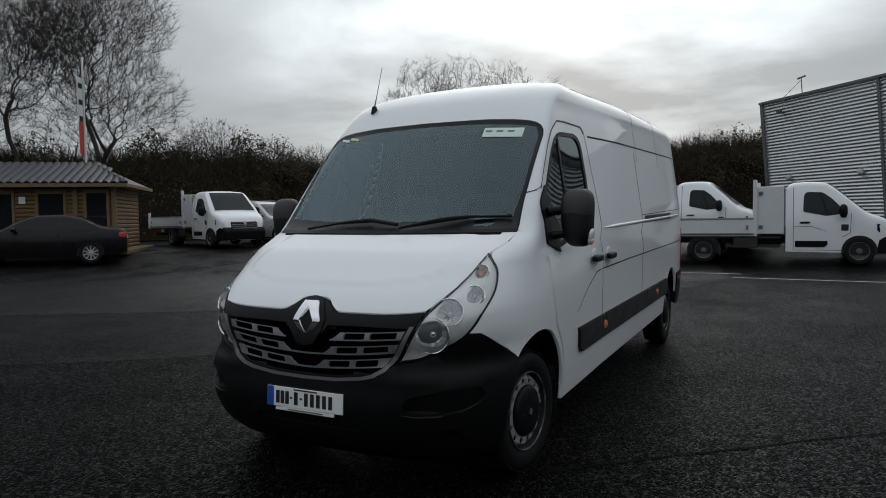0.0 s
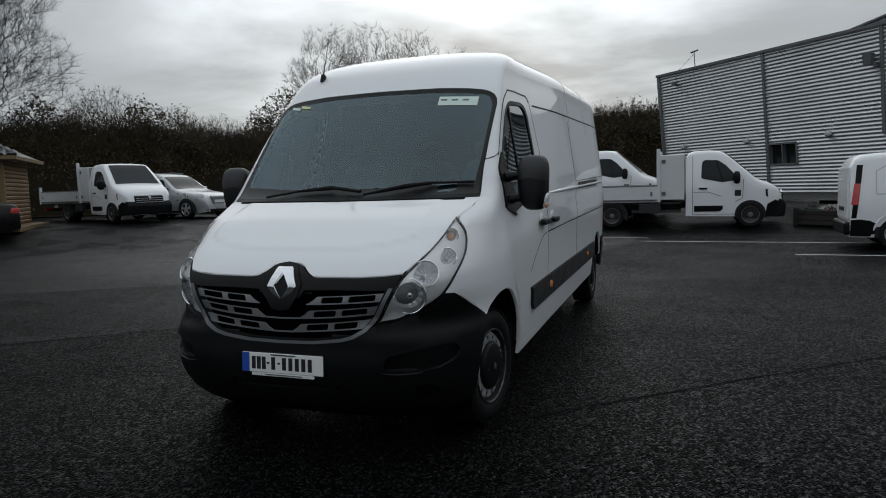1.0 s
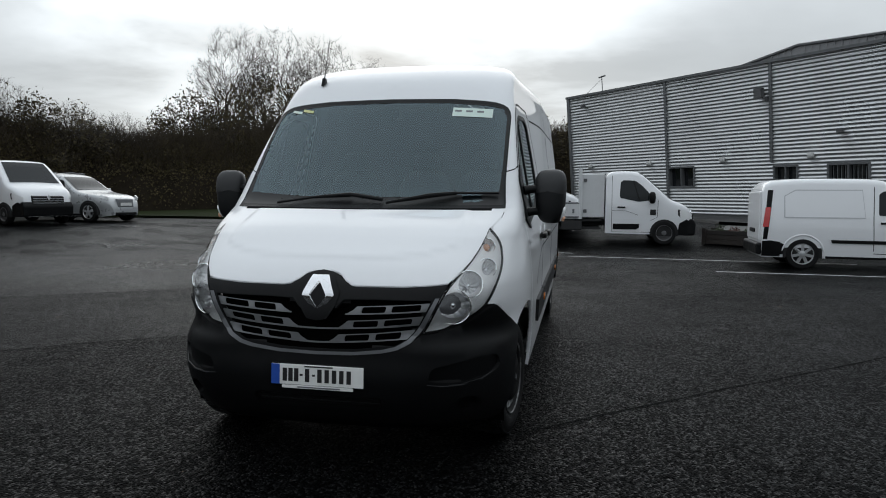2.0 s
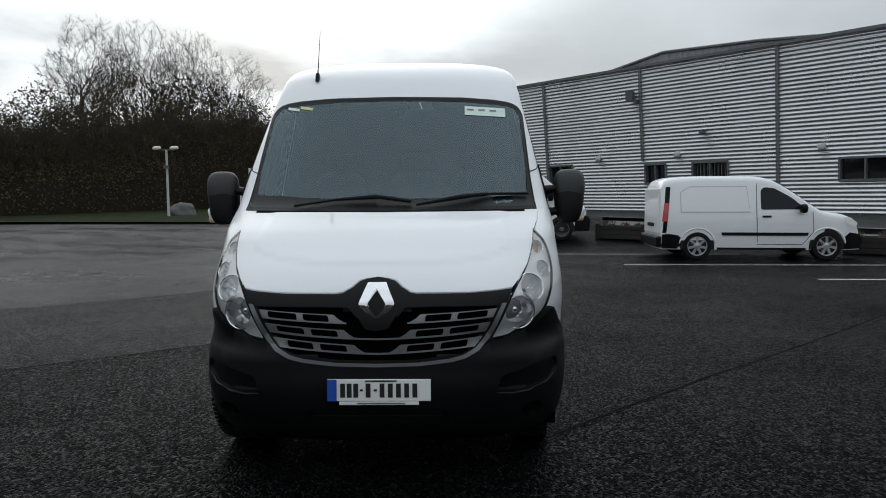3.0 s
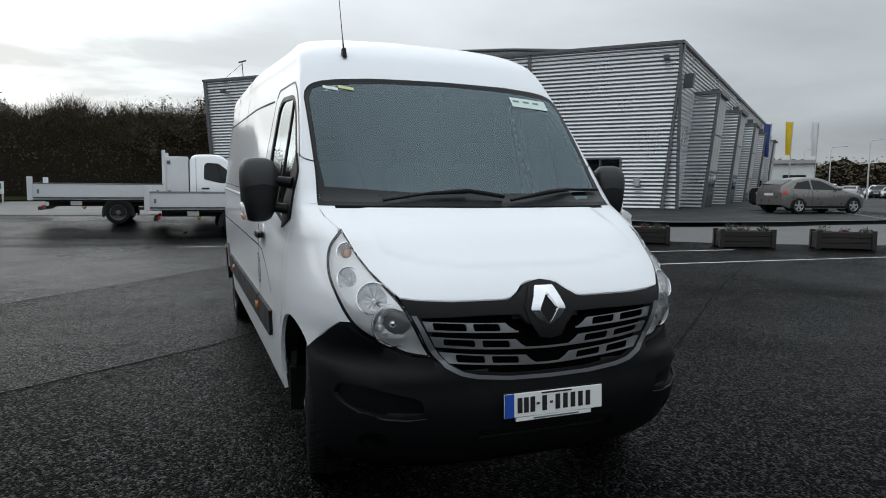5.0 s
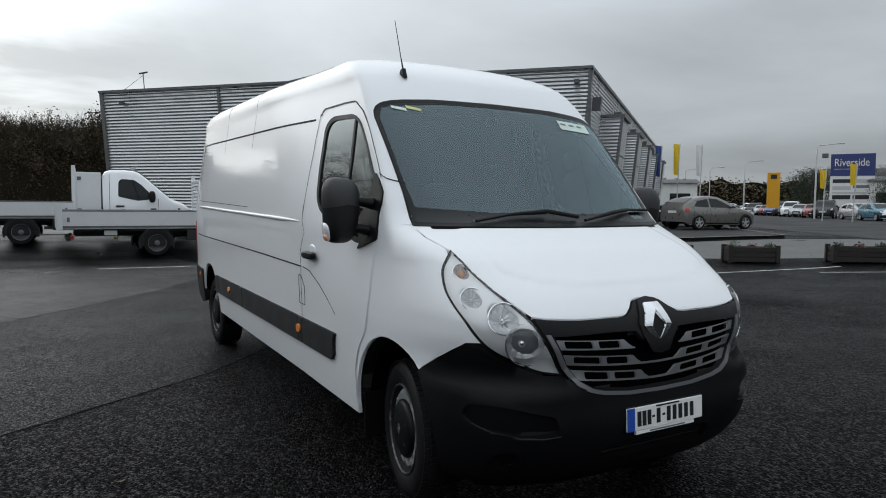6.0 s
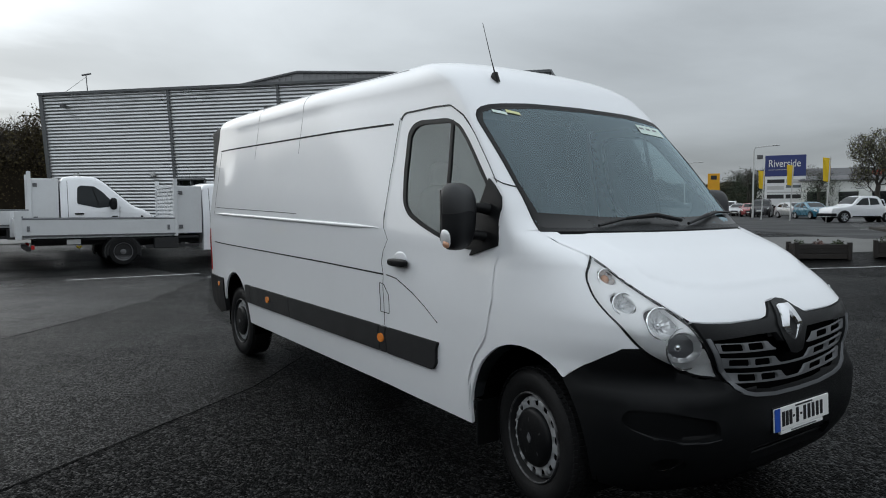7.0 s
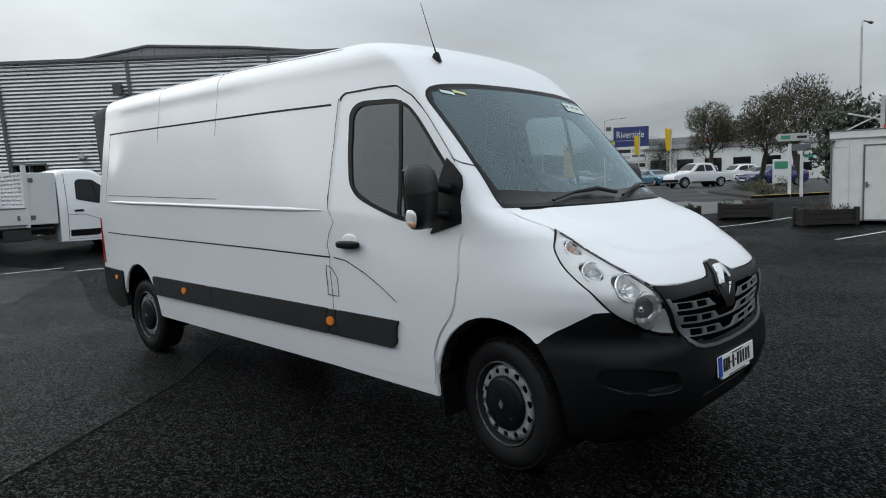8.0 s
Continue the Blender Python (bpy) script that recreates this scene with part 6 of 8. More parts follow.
    for x in (0.0, 2.70):
        for s in (1, -1):
            fl = [Vector((p, -0.895 * s, z)) for p, z in arch(x, 0.315, 0.385, 0.385, 172, 8, 16)]
            part("arch_flare", tube(fl, [0.008] + [0.022] * (len(fl) - 2) + [0.008], 8), M_WHITE, t, smooth=True)
    sh.patch("sill_strip", [(0.42, 0.235), (2.28, 0.225), (2.28, 0.27), (0.42, 0.28)], M_BLACK, t, 0.006, 0.02)
    sh.patch("lower_rear_panel", [(-0.44, 0.30), (-0.36, 0.30), (-0.34, 0.50), (-0.42, 0.54)], M_BLACK, t, 0.012, 0.02)
    put_wheels(t, (0.0, 2.70), 0.905, 0.315, 0.2, 7, M_ALLOY)
    return t


def truck():
    t = thing("dropside_truck", pose(0, 0, 0), "white dropside truck with a tool locker behind the cab", "truck", "dropside trucks in the yard")
    sh = Shape([(2.02, 1.95), (2.08, 2.06), (2.25, 2.12), (2.6, 2.13), (2.88, 2.11), (3.0, 2.06), (3.12, 1.97), (3.45, 1.67), (3.76, 1.39), (3.86, 1.31), (4.2, 1.17), (4.40, 1.02), (4.48, 0.85), (4.52, 0.7), (4.53, 0.55)],
               [(0.2, 0.95), (0.7, 0.98), (1.05, 0.99), (1.35, 0.97), (2.1, 0.82)], [(2.02, 0.985), (2.3, 1.0), (3.5, 1.0), (4.1, 0.94), (4.4, 0.82), (4.53, 0.68)], [(2.02, 0.32), (4.53, 0.28)])
    sh.mesh("cab", M_WHITE, t, 0.12)
    sh.patch("side_window", [(2.42, 1.36), (2.44, 1.80), (2.52, 1.87), (2.86, 1.85), (3.06, 1.70), (3.42, 1.30), (2.95, 1.24)], M_CARGLASS, t, r=0.05, label="dark cab window")
    sh.line("window_divider", [(2.80, 1.85), (2.98, 1.28)], 0.03, M_BLACK, t, 0.008)
    sh.glass("windscreen", [(-0.80, 3.78), (0.80, 3.78), (0.68, 3.02), (-0.68, 3.02)], M_CARGLASS, t)
    sh.patch("door_moulding", [(2.24, 0.44), (2.90, 0.44), (2.98, 0.50), (2.98, 0.60), (2.24, 0.60)], M_BLACK, t, 0.014, 0.02)
    sh.patch("front_bumper", [(4.05, 0.28), (4.52, 0.28), (4.52, 0.60), (4.30, 0.74), (4.10, 0.62)], M_BLACK, t, 0.012, 0.02)
    part("bumper_bar", prism([(4.22, 0.26), (4.56, 0.28), (4.59, 0.62), (4.50, 0.76), (4.22, 0.74)], -0.82, 0.82, "y", 0.05), M_BLACK, t)
    gr = part("grille", prism([(4.36, 0.72), (4.56, 0.66), (4.52, 0.92), (4.38, 0.98)], -0.52, 0.52, "y", 0.02), M_BLACK, t)
    for k in range(3):
        part("grille_bar", box(4.535 - 0.012 * k, 4.565 - 0.012 * k, -0.5, 0.5, 0.71 + 0.07 * k, 0.728 + 0.07 * k), M_CHROME, gr)
    part("badge", prism([(0, 0.80), (0.06, 0.90), (0, 1.0), (-0.06, 0.90)], 4.52, 4.56, "x"), M_CHROME, gr)
    sh.patch("headlamp", [(4.12, 0.80), (4.44, 0.76), (4.46, 0.90), (4.2, 1.02), (4.1, 1.0)], M_LAMPGREY, t, 0.01, 0.03, r=0.03)
    sh.patch("headlamp_edge", [(4.06, 0.86), (4.12, 0.80), (4.12, 1.02), (4.05, 1.03)], M_BLACK, t, 0.009, 0.02)
    sh.line("door_seam", [(2.20, 2.0), (2.20, 0.36), (3.30, 0.36)], 0.012, M_GAP, t)
    sh.line("door_seam", [(3.50, 1.30), (3.48, 0.8), (3.30, 0.70)], 0.012, M_GAP, t)
    # grey strip on the paint stands for the shade along the door's crease
    sh.line("waist_crease", [(2.20, 0.98), (2.6, 0.98), (2.95, 0.85)], 0.01, M_GREYTRIM, t)
    sh.patch("door_handle", [(2.36, 1.06), (2.58, 1.06), (2.58, 1.10), (2.36, 1.10)], M_BLACK, t, 0.02, 0.03)
    sh.patch("door_badge", [(3.28, 0.86), (3.44, 0.86), (3.44, 1.02), (3.28, 1.02)], M_INK, t, 0.006, 0.004)
    for s in (1, -1):
        part("door_mirror", blob(0.09, 0.12, 0.17, 3, m=Matrix.Translation((3.32, -1.12 * s, 1.36))), M_BLACK, t, smooth=True)
    # tool locker
    lk = part("tool_locker", box(1.30, 1.98, -0.97, 0.97, 0.78, 2.04, 0.02), M_BEDGREY, t, "pale grey steel tool locker")
    for s in (1, -1):
        for z in (0.96, 1.86):
            part("locker_lock", box(1.38, 1.48, -0.985 * s - 0.01, -0.985 * s + 0.01, z - 0.05, z + 0.05, 0.006), M_LAMPBOX, lk)
    for k in range(14):
        part("locker_louvre", box(1.98, 1.995, -0.9, 0.9, 0.85 + 0.085 * k, 0.90 + 0.085 * k), M_GREYTRIM, lk)
    # bed
    part("bed_floor", box(-2.25, 1.28, -1.0, 1.0, 0.72, 0.80, 0.01), M_BEDGREY, t)
    for s in (1, -1):
        sd = part("dropside", box(-2.22, 1.25, -1.02 * s - 0.02, -1.02 * s + 0.02, 0.80, 1.17, 0.008), M_BEDGREY, t, "white dropside panel")
        part("dropside_rim", box(-2.24, 1.27, -1.02 * s - 0.028, -1.02 * s + 0.028, 1.17, 1.205, 0.006), M_GREYTRIM, sd)
        part("dropside_rim", box(-2.24, 1.27, -1.02 * s - 0.03, -1.02 * s + 0.03, 0.77, 0.80, 0.004), M_LAMPBOX, sd)
        for x in (-2.05, 1.1):
            part("hinge", box(x - 0.03, x + 0.03, -1.045 * s - 0.012, -1.045 * s + 0.012, 0.9, 1.02, 0.004), M_GREYTRIM, sd)
    part("tailboard", box(-2.27, -2.23, -1.0, 1.0, 0.80, 1.19, 0.008), M_BEDGREY, t)
    for s in (1, -1):
        part("corner_post", box(-2.32, -2.18, -1.04 * s - 0.04, -1.04 * s + 0.04, 0.70, 1.38, 0.01), M_BEDGREY, t)
        part("headboard_post", box(1.24, 1.34, -1.0 * s - 0.045, -1.0 * s + 0.045, 0.72, 2.22, 0.01), M_BEDGREY, t)
    for k in range(9):
        part("headboard_slat", box(1.26, 1.29, -0.97, 0.97, 1.20 + 0.10 * k, 1.26 + 0.10 * k, 0.004), M_BEDGREY, t)
    for k in range(7):
        part("headboard_upright", box(1.255, 1.285, -0.9 + 0.3 * k - 0.015, -0.9 + 0.3 * k + 0.015, 1.2, 2.06), M_BEDGREY, t)
    # chassis
    for s in (1, -1):
        part("chassis_rail", box(-1.9, 3.9, -0.42 * s - 0.04, -0.42 * s + 0.04, 0.52, 0.70), M_CHASSIS, t)
        part("side_guard", box(0.55, 1.9, -0.92 * s - 0.02, -0.92 * s + 0.02, 0.42, 0.50), M_CHASSIS, t)
        part("mudguard", prism(arch(0, 0.345, 0.44, 0.42, 200, -20, 12) + arch(0, 0.345, 0.41, 0.39, -20, 200, 12), -0.98 * s, -0.58 * s, "y"), M_CHASSIS, t)
        part("locker_box", box(0.75, 1.35, -0.9 * s - 0.1, -0.9 * s + 0.1, 0.40, 0.68, 0.02), M_CHASSIS, t)
        part("rear_lamp", box(-2.0, -1.93, -0.85 * s - 0.12, -0.85 * s + 0.12, 0.46, 0.56, 0.01), M_RED, t)
        part("side_plate", box(-1.25, -0.95, -0.93 * s - 0.005, -0.93 * s + 0.005, 0.56, 0.68), M_PALE, t)
    part("underrun_bar", box(-2.1, -2.0, -0.9, 0.9, 0.42, 0.52, 0.01), M_CHASSIS, t)
    part("bed_bearer", box(-1.9, 1.9, -0.9, 0.9, 0.66, 0.72), M_CHASSIS, t)
    part("air_line", tube([(-0.9, -0.6, 0.5), (-0.95, -0.62, 0.46), (-1.0, -0.6, 0.5)], 0.03), mat("yellow_cap", (0.6, 0.45, 0.03), 0.5), t)
    put_wheels(t, (0.0, 3.68), 0.995, 0.345, 0.2, 0, M_RIMD, dual=(0.0,))
    return t


def car(kind, paint, label, group=""):
    t = thing("car", pose(0, 0, 0), label, "car", group)
    if kind == "suv":
        top = [(-0.92, 1.0), (-0.86, 1.25), (-0.60, 1.70), (-0.3, 1.78), (0.6, 1.80), (1.2, 1.74), (1.5, 1.62), (2.25, 1.15), (2.5, 1.08), (3.2, 0.98), (3.55, 0.86), (3.70, 0.66), (3.74, 0.5)]
        half, wb, r, plan_e, wins, ws_x, rw = [(0.2, 0.90), (0.6, 0.95), (0.95, 0.95), (1.1, 0.90), (1.8, 0.70)], 2.91, 0.37, 3.74, [[(-0.55, 1.15), (-0.40, 1.58), (0.35, 1.64), (0.35, 1.12)], [(0.45, 1.12), (0.45, 1.64), (1.15, 1.60), (1.40, 1.50), (1.98, 1.14)]], (2.22, 1.45), (-0.84, -0.60)
    elif kind == "saloon":
        top = [(-0.98, 0.80), (-0.95, 0.98), (-0.75, 1.03), (-0.35, 1.08), (0.25, 1.36), (0.75, 1.45), (1.3, 1.44), (1.7, 1.34), (2.35, 1.0), (2.5, 0.96), (3.2, 0.84), (3.5, 0.70), (3.60, 0.5)]
        half, wb, r, plan_e, wins, ws_x, rw = [(0.2, 0.86), (0.55, 0.91), (0.85, 0.90), (1.0, 0.84), (1.45, 0.60)], 2.70, 0.32, 3.60, [[(-0.15, 1.0), (0.25, 1.25), (0.75, 1.34), (0.78, 0.98)], [(0.86, 0.98), (0.84, 1.34), (1.3, 1.33), (1.6, 1.23), (2.05, 0.98)]], (2.32, 1.66), (-0.30, 0.22)
    else:
        top = [(-0.72, 0.85), (-0.70, 1.05), (-0.45, 1.22), (0.0, 1.38), (0.7, 1.46), (1.1, 1.44), (1.45, 1.34), (2.25, 0.98), (2.5, 0.93), (3.1, 0.80), (3.38, 0.66), (3.45, 0.48)]
        half, wb, r, plan_e, wins, ws_x, rw = [(0.2, 0.84), (0.55, 0.88), (0.85, 0.87), (0.95, 0.83), (1.45, 0.60)], 2.63, 0.32, 3.45, [[(-0.25, 1.0), (0.0, 1.24), (0.58, 1.34), (0.58, 0.97)], [(0.66, 0.97), (0.66, 1.35), (1.08, 1.33), (1.35, 1.23), (1.95, 0.95)]], (2.2, 1.42), (-0.62, -0.1)
    x0 = top[0][0]
    sh = Shape(top, half, [(x0, 0.86), (x0 + 0.4, 0.98), (1.2, 1.0), (wb, 0.96), (plan_e - 0.25, 0.82), (plan_e, 0.62)], [(x0, 0.34), (x0 + 0.3, 0.22), (plan_e - 0.3, 0.2), (plan_e, 0.26)])
    sh.mesh("body", paint, t, 0.10)
    for w in wins:
        sh.patch("side_window", w, M_CARGLASS, t, r=0.04)
    w1, w0 = half[-1][1] + 0.02, half[-1][1] - 0.06
    sh.glass("windscreen", [(-w1, ws_x[0]), (w1, ws_x[0]), (w0, ws_x[1]), (-w0, ws_x[1])], M_CARGLASS, t)
    sh.glass("rear_window", [(-w0, rw[1]), (w0, rw[1]), (w1, rw[0]), (-w1, rw[0])], M_CARGLASS, t)
    zl = 0.62 if kind != "suv" else 0.80
    sh.patch("headlamp", [(plan_e - 0.42, zl + 0.10), (plan_e - 0.12, zl), (plan_e - 0.10, zl + 0.10), (plan_e - 0.35, zl + 0.2)], M_LAMPGREY, t, 0.01, 0.03, r=0.02)
    sh.patch("tail_lamp", [(x0 + 0.02, zl + 0.14), (x0 + 0.22, zl + 0.16), (x0 + 0.2, zl + 0.3), (x0 + 0.03, zl + 0.3)], M_RED, t, 0.008, 0.02, r=0.02)
    zg = zl - 0.14
    part("grille", prism([(plan_e - 0.10, zg - 0.1), (plan_e + 0.012, zg - 0.1), (plan_e - 0.02, zg + 0.18), (plan_e - 0.15, zg + 0.2)], -0.36, 0.36, "y", 0.02), M_BLACK if kind != "suv" else M_GREYTRIM, t)
    part("lower_grille", box(plan_e - 0.12, plan_e + 0.012, -0.5, 0.5, 0.26, 0.36, 0.02), M_BLACK, t)
    part("number_plate", box(plan_e + 0.01, plan_e + 0.02, -0.26, 0.26, zg - 0.06, zg + 0.05), M_PLATE, t)
    part("number_plate", box(x0 - 0.015, x0 - 0.005, -0.26, 0.26, zl + 0.1, zl + 0.2), M_PLATE, t)
    for x in ((wins[0][-1][0] + wins[1][0][0]) / 2, wins[0][0][0] - 0.02):
        sh.line("door_seam", [(x, wins[1][0][1]), (x, 0.32)], 0.012, M_GAP, t)
    sh.patch("sill_trim", [(0.35, 0.24), (wb - 0.4, 0.24), (wb - 0.4, 0.31), (0.35, 0.31)], M_BLACK, t, 0.006, 0.01)
    for s in (1, -1):
        part("door_mirror", blob(0.07, 0.10, 0.07, 2.6, m=Matrix.Translation((wins[1][-1][0] - 0.12, -(half[1][1] + 0.07) * s, wins[1][-1][1] + 0.06))), paint, t, smooth=True)
    if kind == "suv":
        for s in (1, -1):
            part("roof_rail", tube([(-0.4, 0.62 * s, 1.82), (0.4, 0.63 * s, 1.86), (1.1, 0.62 * s, 1.80)], 0.02), M_GREYTRIM, t)
    put_wheels(t, (0.0, wb), half[1][1] - 0.005, r, 0.2, 5 if kind != "saloon" else 10, M_ALLOY)
    return t


def pickup():
    t = thing("pickup", pose(0, 0, 0), "white double-cab pickup in the car park", "pickup")
    sh = Shape([(-1.2, 1.02), (-1.15, 1.08), (0.28, 1.10), (0.36, 1.15), (0.55, 1.66), (0.75, 1.76), (1.6, 1.77), (1.95, 1.66), (2.5, 1.20), (2.7, 1.12), (3.5, 1.02), (3.78, 0.9), (3.88, 0.62)],
               [(0.3, 0.86), (0.8, 0.90), (1.1, 0.88), (1.76, 0.68)], [(-1.2, 0.97), (0, 1), (3.2, 0.97), (3.88, 0.74)], [(-1.2, 0.5), (0.5, 0.36), (3.88, 0.38)])
    sh.mesh("body", M_WHITE, t)
    for w in ([(0.62, 1.20), (0.74, 1.58), (1.28, 1.64), (1.28, 1.16)], [(1.36, 1.16), (1.36, 1.64), (1.75, 1.60), (2.30, 1.16)]):
        sh.patch("side_window", w, M_CARGLASS, t, r=0.04)
    sh.glass("windscreen", [(-0.7, 2.46), (0.7, 2.46), (0.6, 1.9), (-0.6, 1.9)], M_CARGLASS, t)
    part("load_bed", box(-1.1, 0.3, -0.75, 0.75, 0.8, 1.125, 0.02), M_GAP, t)
    part("sports_bar", tube([(0.15, -0.78, 1.1), (0.3, -0.74, 1.5), (0.3, 0.74, 1.5), (0.15, 0.78, 1.1)], 0.035), M_CHROME, t)
    sh.patch("side_step", [(0.55, 0.36), (2.5, 0.36), (2.5, 0.44), (0.55, 0.44)], M_BLACK, t, 0.06, 0.06)
    sh.patch("headlamp", [(3.45, 0.86), (3.78, 0.78), (3.78, 0.92), (3.5, 0.98)], M_LAMPGREY, t, 0.01, 0.02)
    part("front_bumper", box(3.55, 3.92, -0.8, 0.8, 0.42, 0.62, 0.04), M_BLACK, t)
    part("rear_bumper", box(-1.3, -1.18, -0.8, 0.8, 0.5, 0.62, 0.03), M_CHROME, t)
    put_wheels(t, (0.0, 3.08), 0.90, 0.38, 0.24, 6, M_ALLOY)
    return t


def place(ob, x, y, yaw, dz=0.0):
    ob.matrix_world = pose(x, y, gz(x, y) + dz, 0, 0, yaw)
    return ob


tb = place(truck(), -0.05, 18.02, 0.5)
td = copy_thing(tb, pose(-3.15, 20.55, gz(-3.15, 20.55), 0, 0, -2))
ta = copy_thing(tb, pose(-20.25, 17.4, gz(-20.25, 17.4), 0, 0, -19))
place(small_van(), 5.75, 12.38, -4)
place(car("suv", M_SILVERP, "silver off-road car parked by the hedge"), -19.0, 19.4, -8)
place(car("saloon", M_DARKP, "dark brown saloon car parked beside the hut"), -17.0, 10.5, -128)
hb = place(car("hatch", M_GREYP, "grey-beige hatchback parked on the pavement"), 21.7, 18.1, -8, 0.11)
place(car("saloon", M_DARKP, "dark saloon car behind the hatchback"), 24.3, 20.7, -10, 0.11)
place(pickup(), 46.9, 18.6, 150)
place(car("saloon", M_BLUEP, "deep blue car parked by a planted bed"), 45.5, 13.0, 148)

# ---- hut, signs, planters, cabin, posts ----
M_LOG = mat("golden_log_cladding", (0.15, 0.085, 0.03), 0.6, var=0.25, scale=2.5, bump=0.3, bscale=30, island=0.15)
M_TIMBER = mat("sawn_timber", (0.16, 0.11, 0.05), 0.65, var=0.2, scale=3, bump=0.2, bscale=40)
M_TILE = mat("grey_roof_tile", (0.014, 0.017, 0.02), 0.38, var=0.2, scale=2, obj=0.15, island=0.12)
M_BROWNWOOD = mat("dark_stained_planks", (0.015, 0.011, 0.009), 0.65, var=0.3, scale=4, bump=0.4, bscale=40, obj=0.25)
M_SOIL = mat("dark_soil", (0.02, 0.015, 0.01), 0.9, var=0.3)
M_PLANT = mat("heather_leaf", (0.035, 0.05, 0.02), 0.7, var=0.4, island=0.5)
M_PLANTB = mat("faded_flower", (0.10, 0.05, 0.04), 0.7, var=0.4, island=0.5)
M_POLE = mat("pale_painted_pole", (0.55, 0.55, 0.54), 0.45, var=0.1)
M_SIGNW = mat("white_sign_face", (0.74, 0.75, 0.75), 0.4, var=0.04)
M_SIGNR = mat("red_sign_face", (0.55, 0.06, 0.04), 0.4, var=0.05)
M_SIGNG = mat("grey_sign_face", (0.14, 0.16, 0.17), 0.4, var=0.05)
M_SIGNGR = mat("green_sign_face", (0.05, 0.28, 0.18), 0.4, var=0.05)
M_SIGNB = mat("navy_sign_face", (0.025, 0.04, 0.16), 0.4, var=0.05)
M_YELLOW = mat("yellow_cloth", (0.75, 0.50, 0.01), 0.6, var=0.08)
M_ORANGE = mat("orange_yellow_panel", (0.75, 0.36, 0.01), 0.5, var=0.05)
M_STONE = mat("grey_boulder", (0.10, 0.10, 0.095), 0.8, var=0.3, scale=3, bump=0.6, bscale=15)
M_CABW = mat("off_white_cabin_panel", (0.76, 0.77, 0.74), 0.5, var=0.06, scale=1.2, dirt=(0.25, 0.25, 0.22), dirt_amount=0.35)
M_MAROON = mat("dark_maroon_sign", (0.06, 0.012, 0.015), 0.4, var=0.05)
M_FLOWERS = mat("yellow_kerb_paint", (0.6, 0.42, 0.03), 0.6, var=0.15)


def frame_at(x, y, yaw, dz=0.0):
    return pose(x, y, gz(x, y) + dz, 0, 0, yaw)


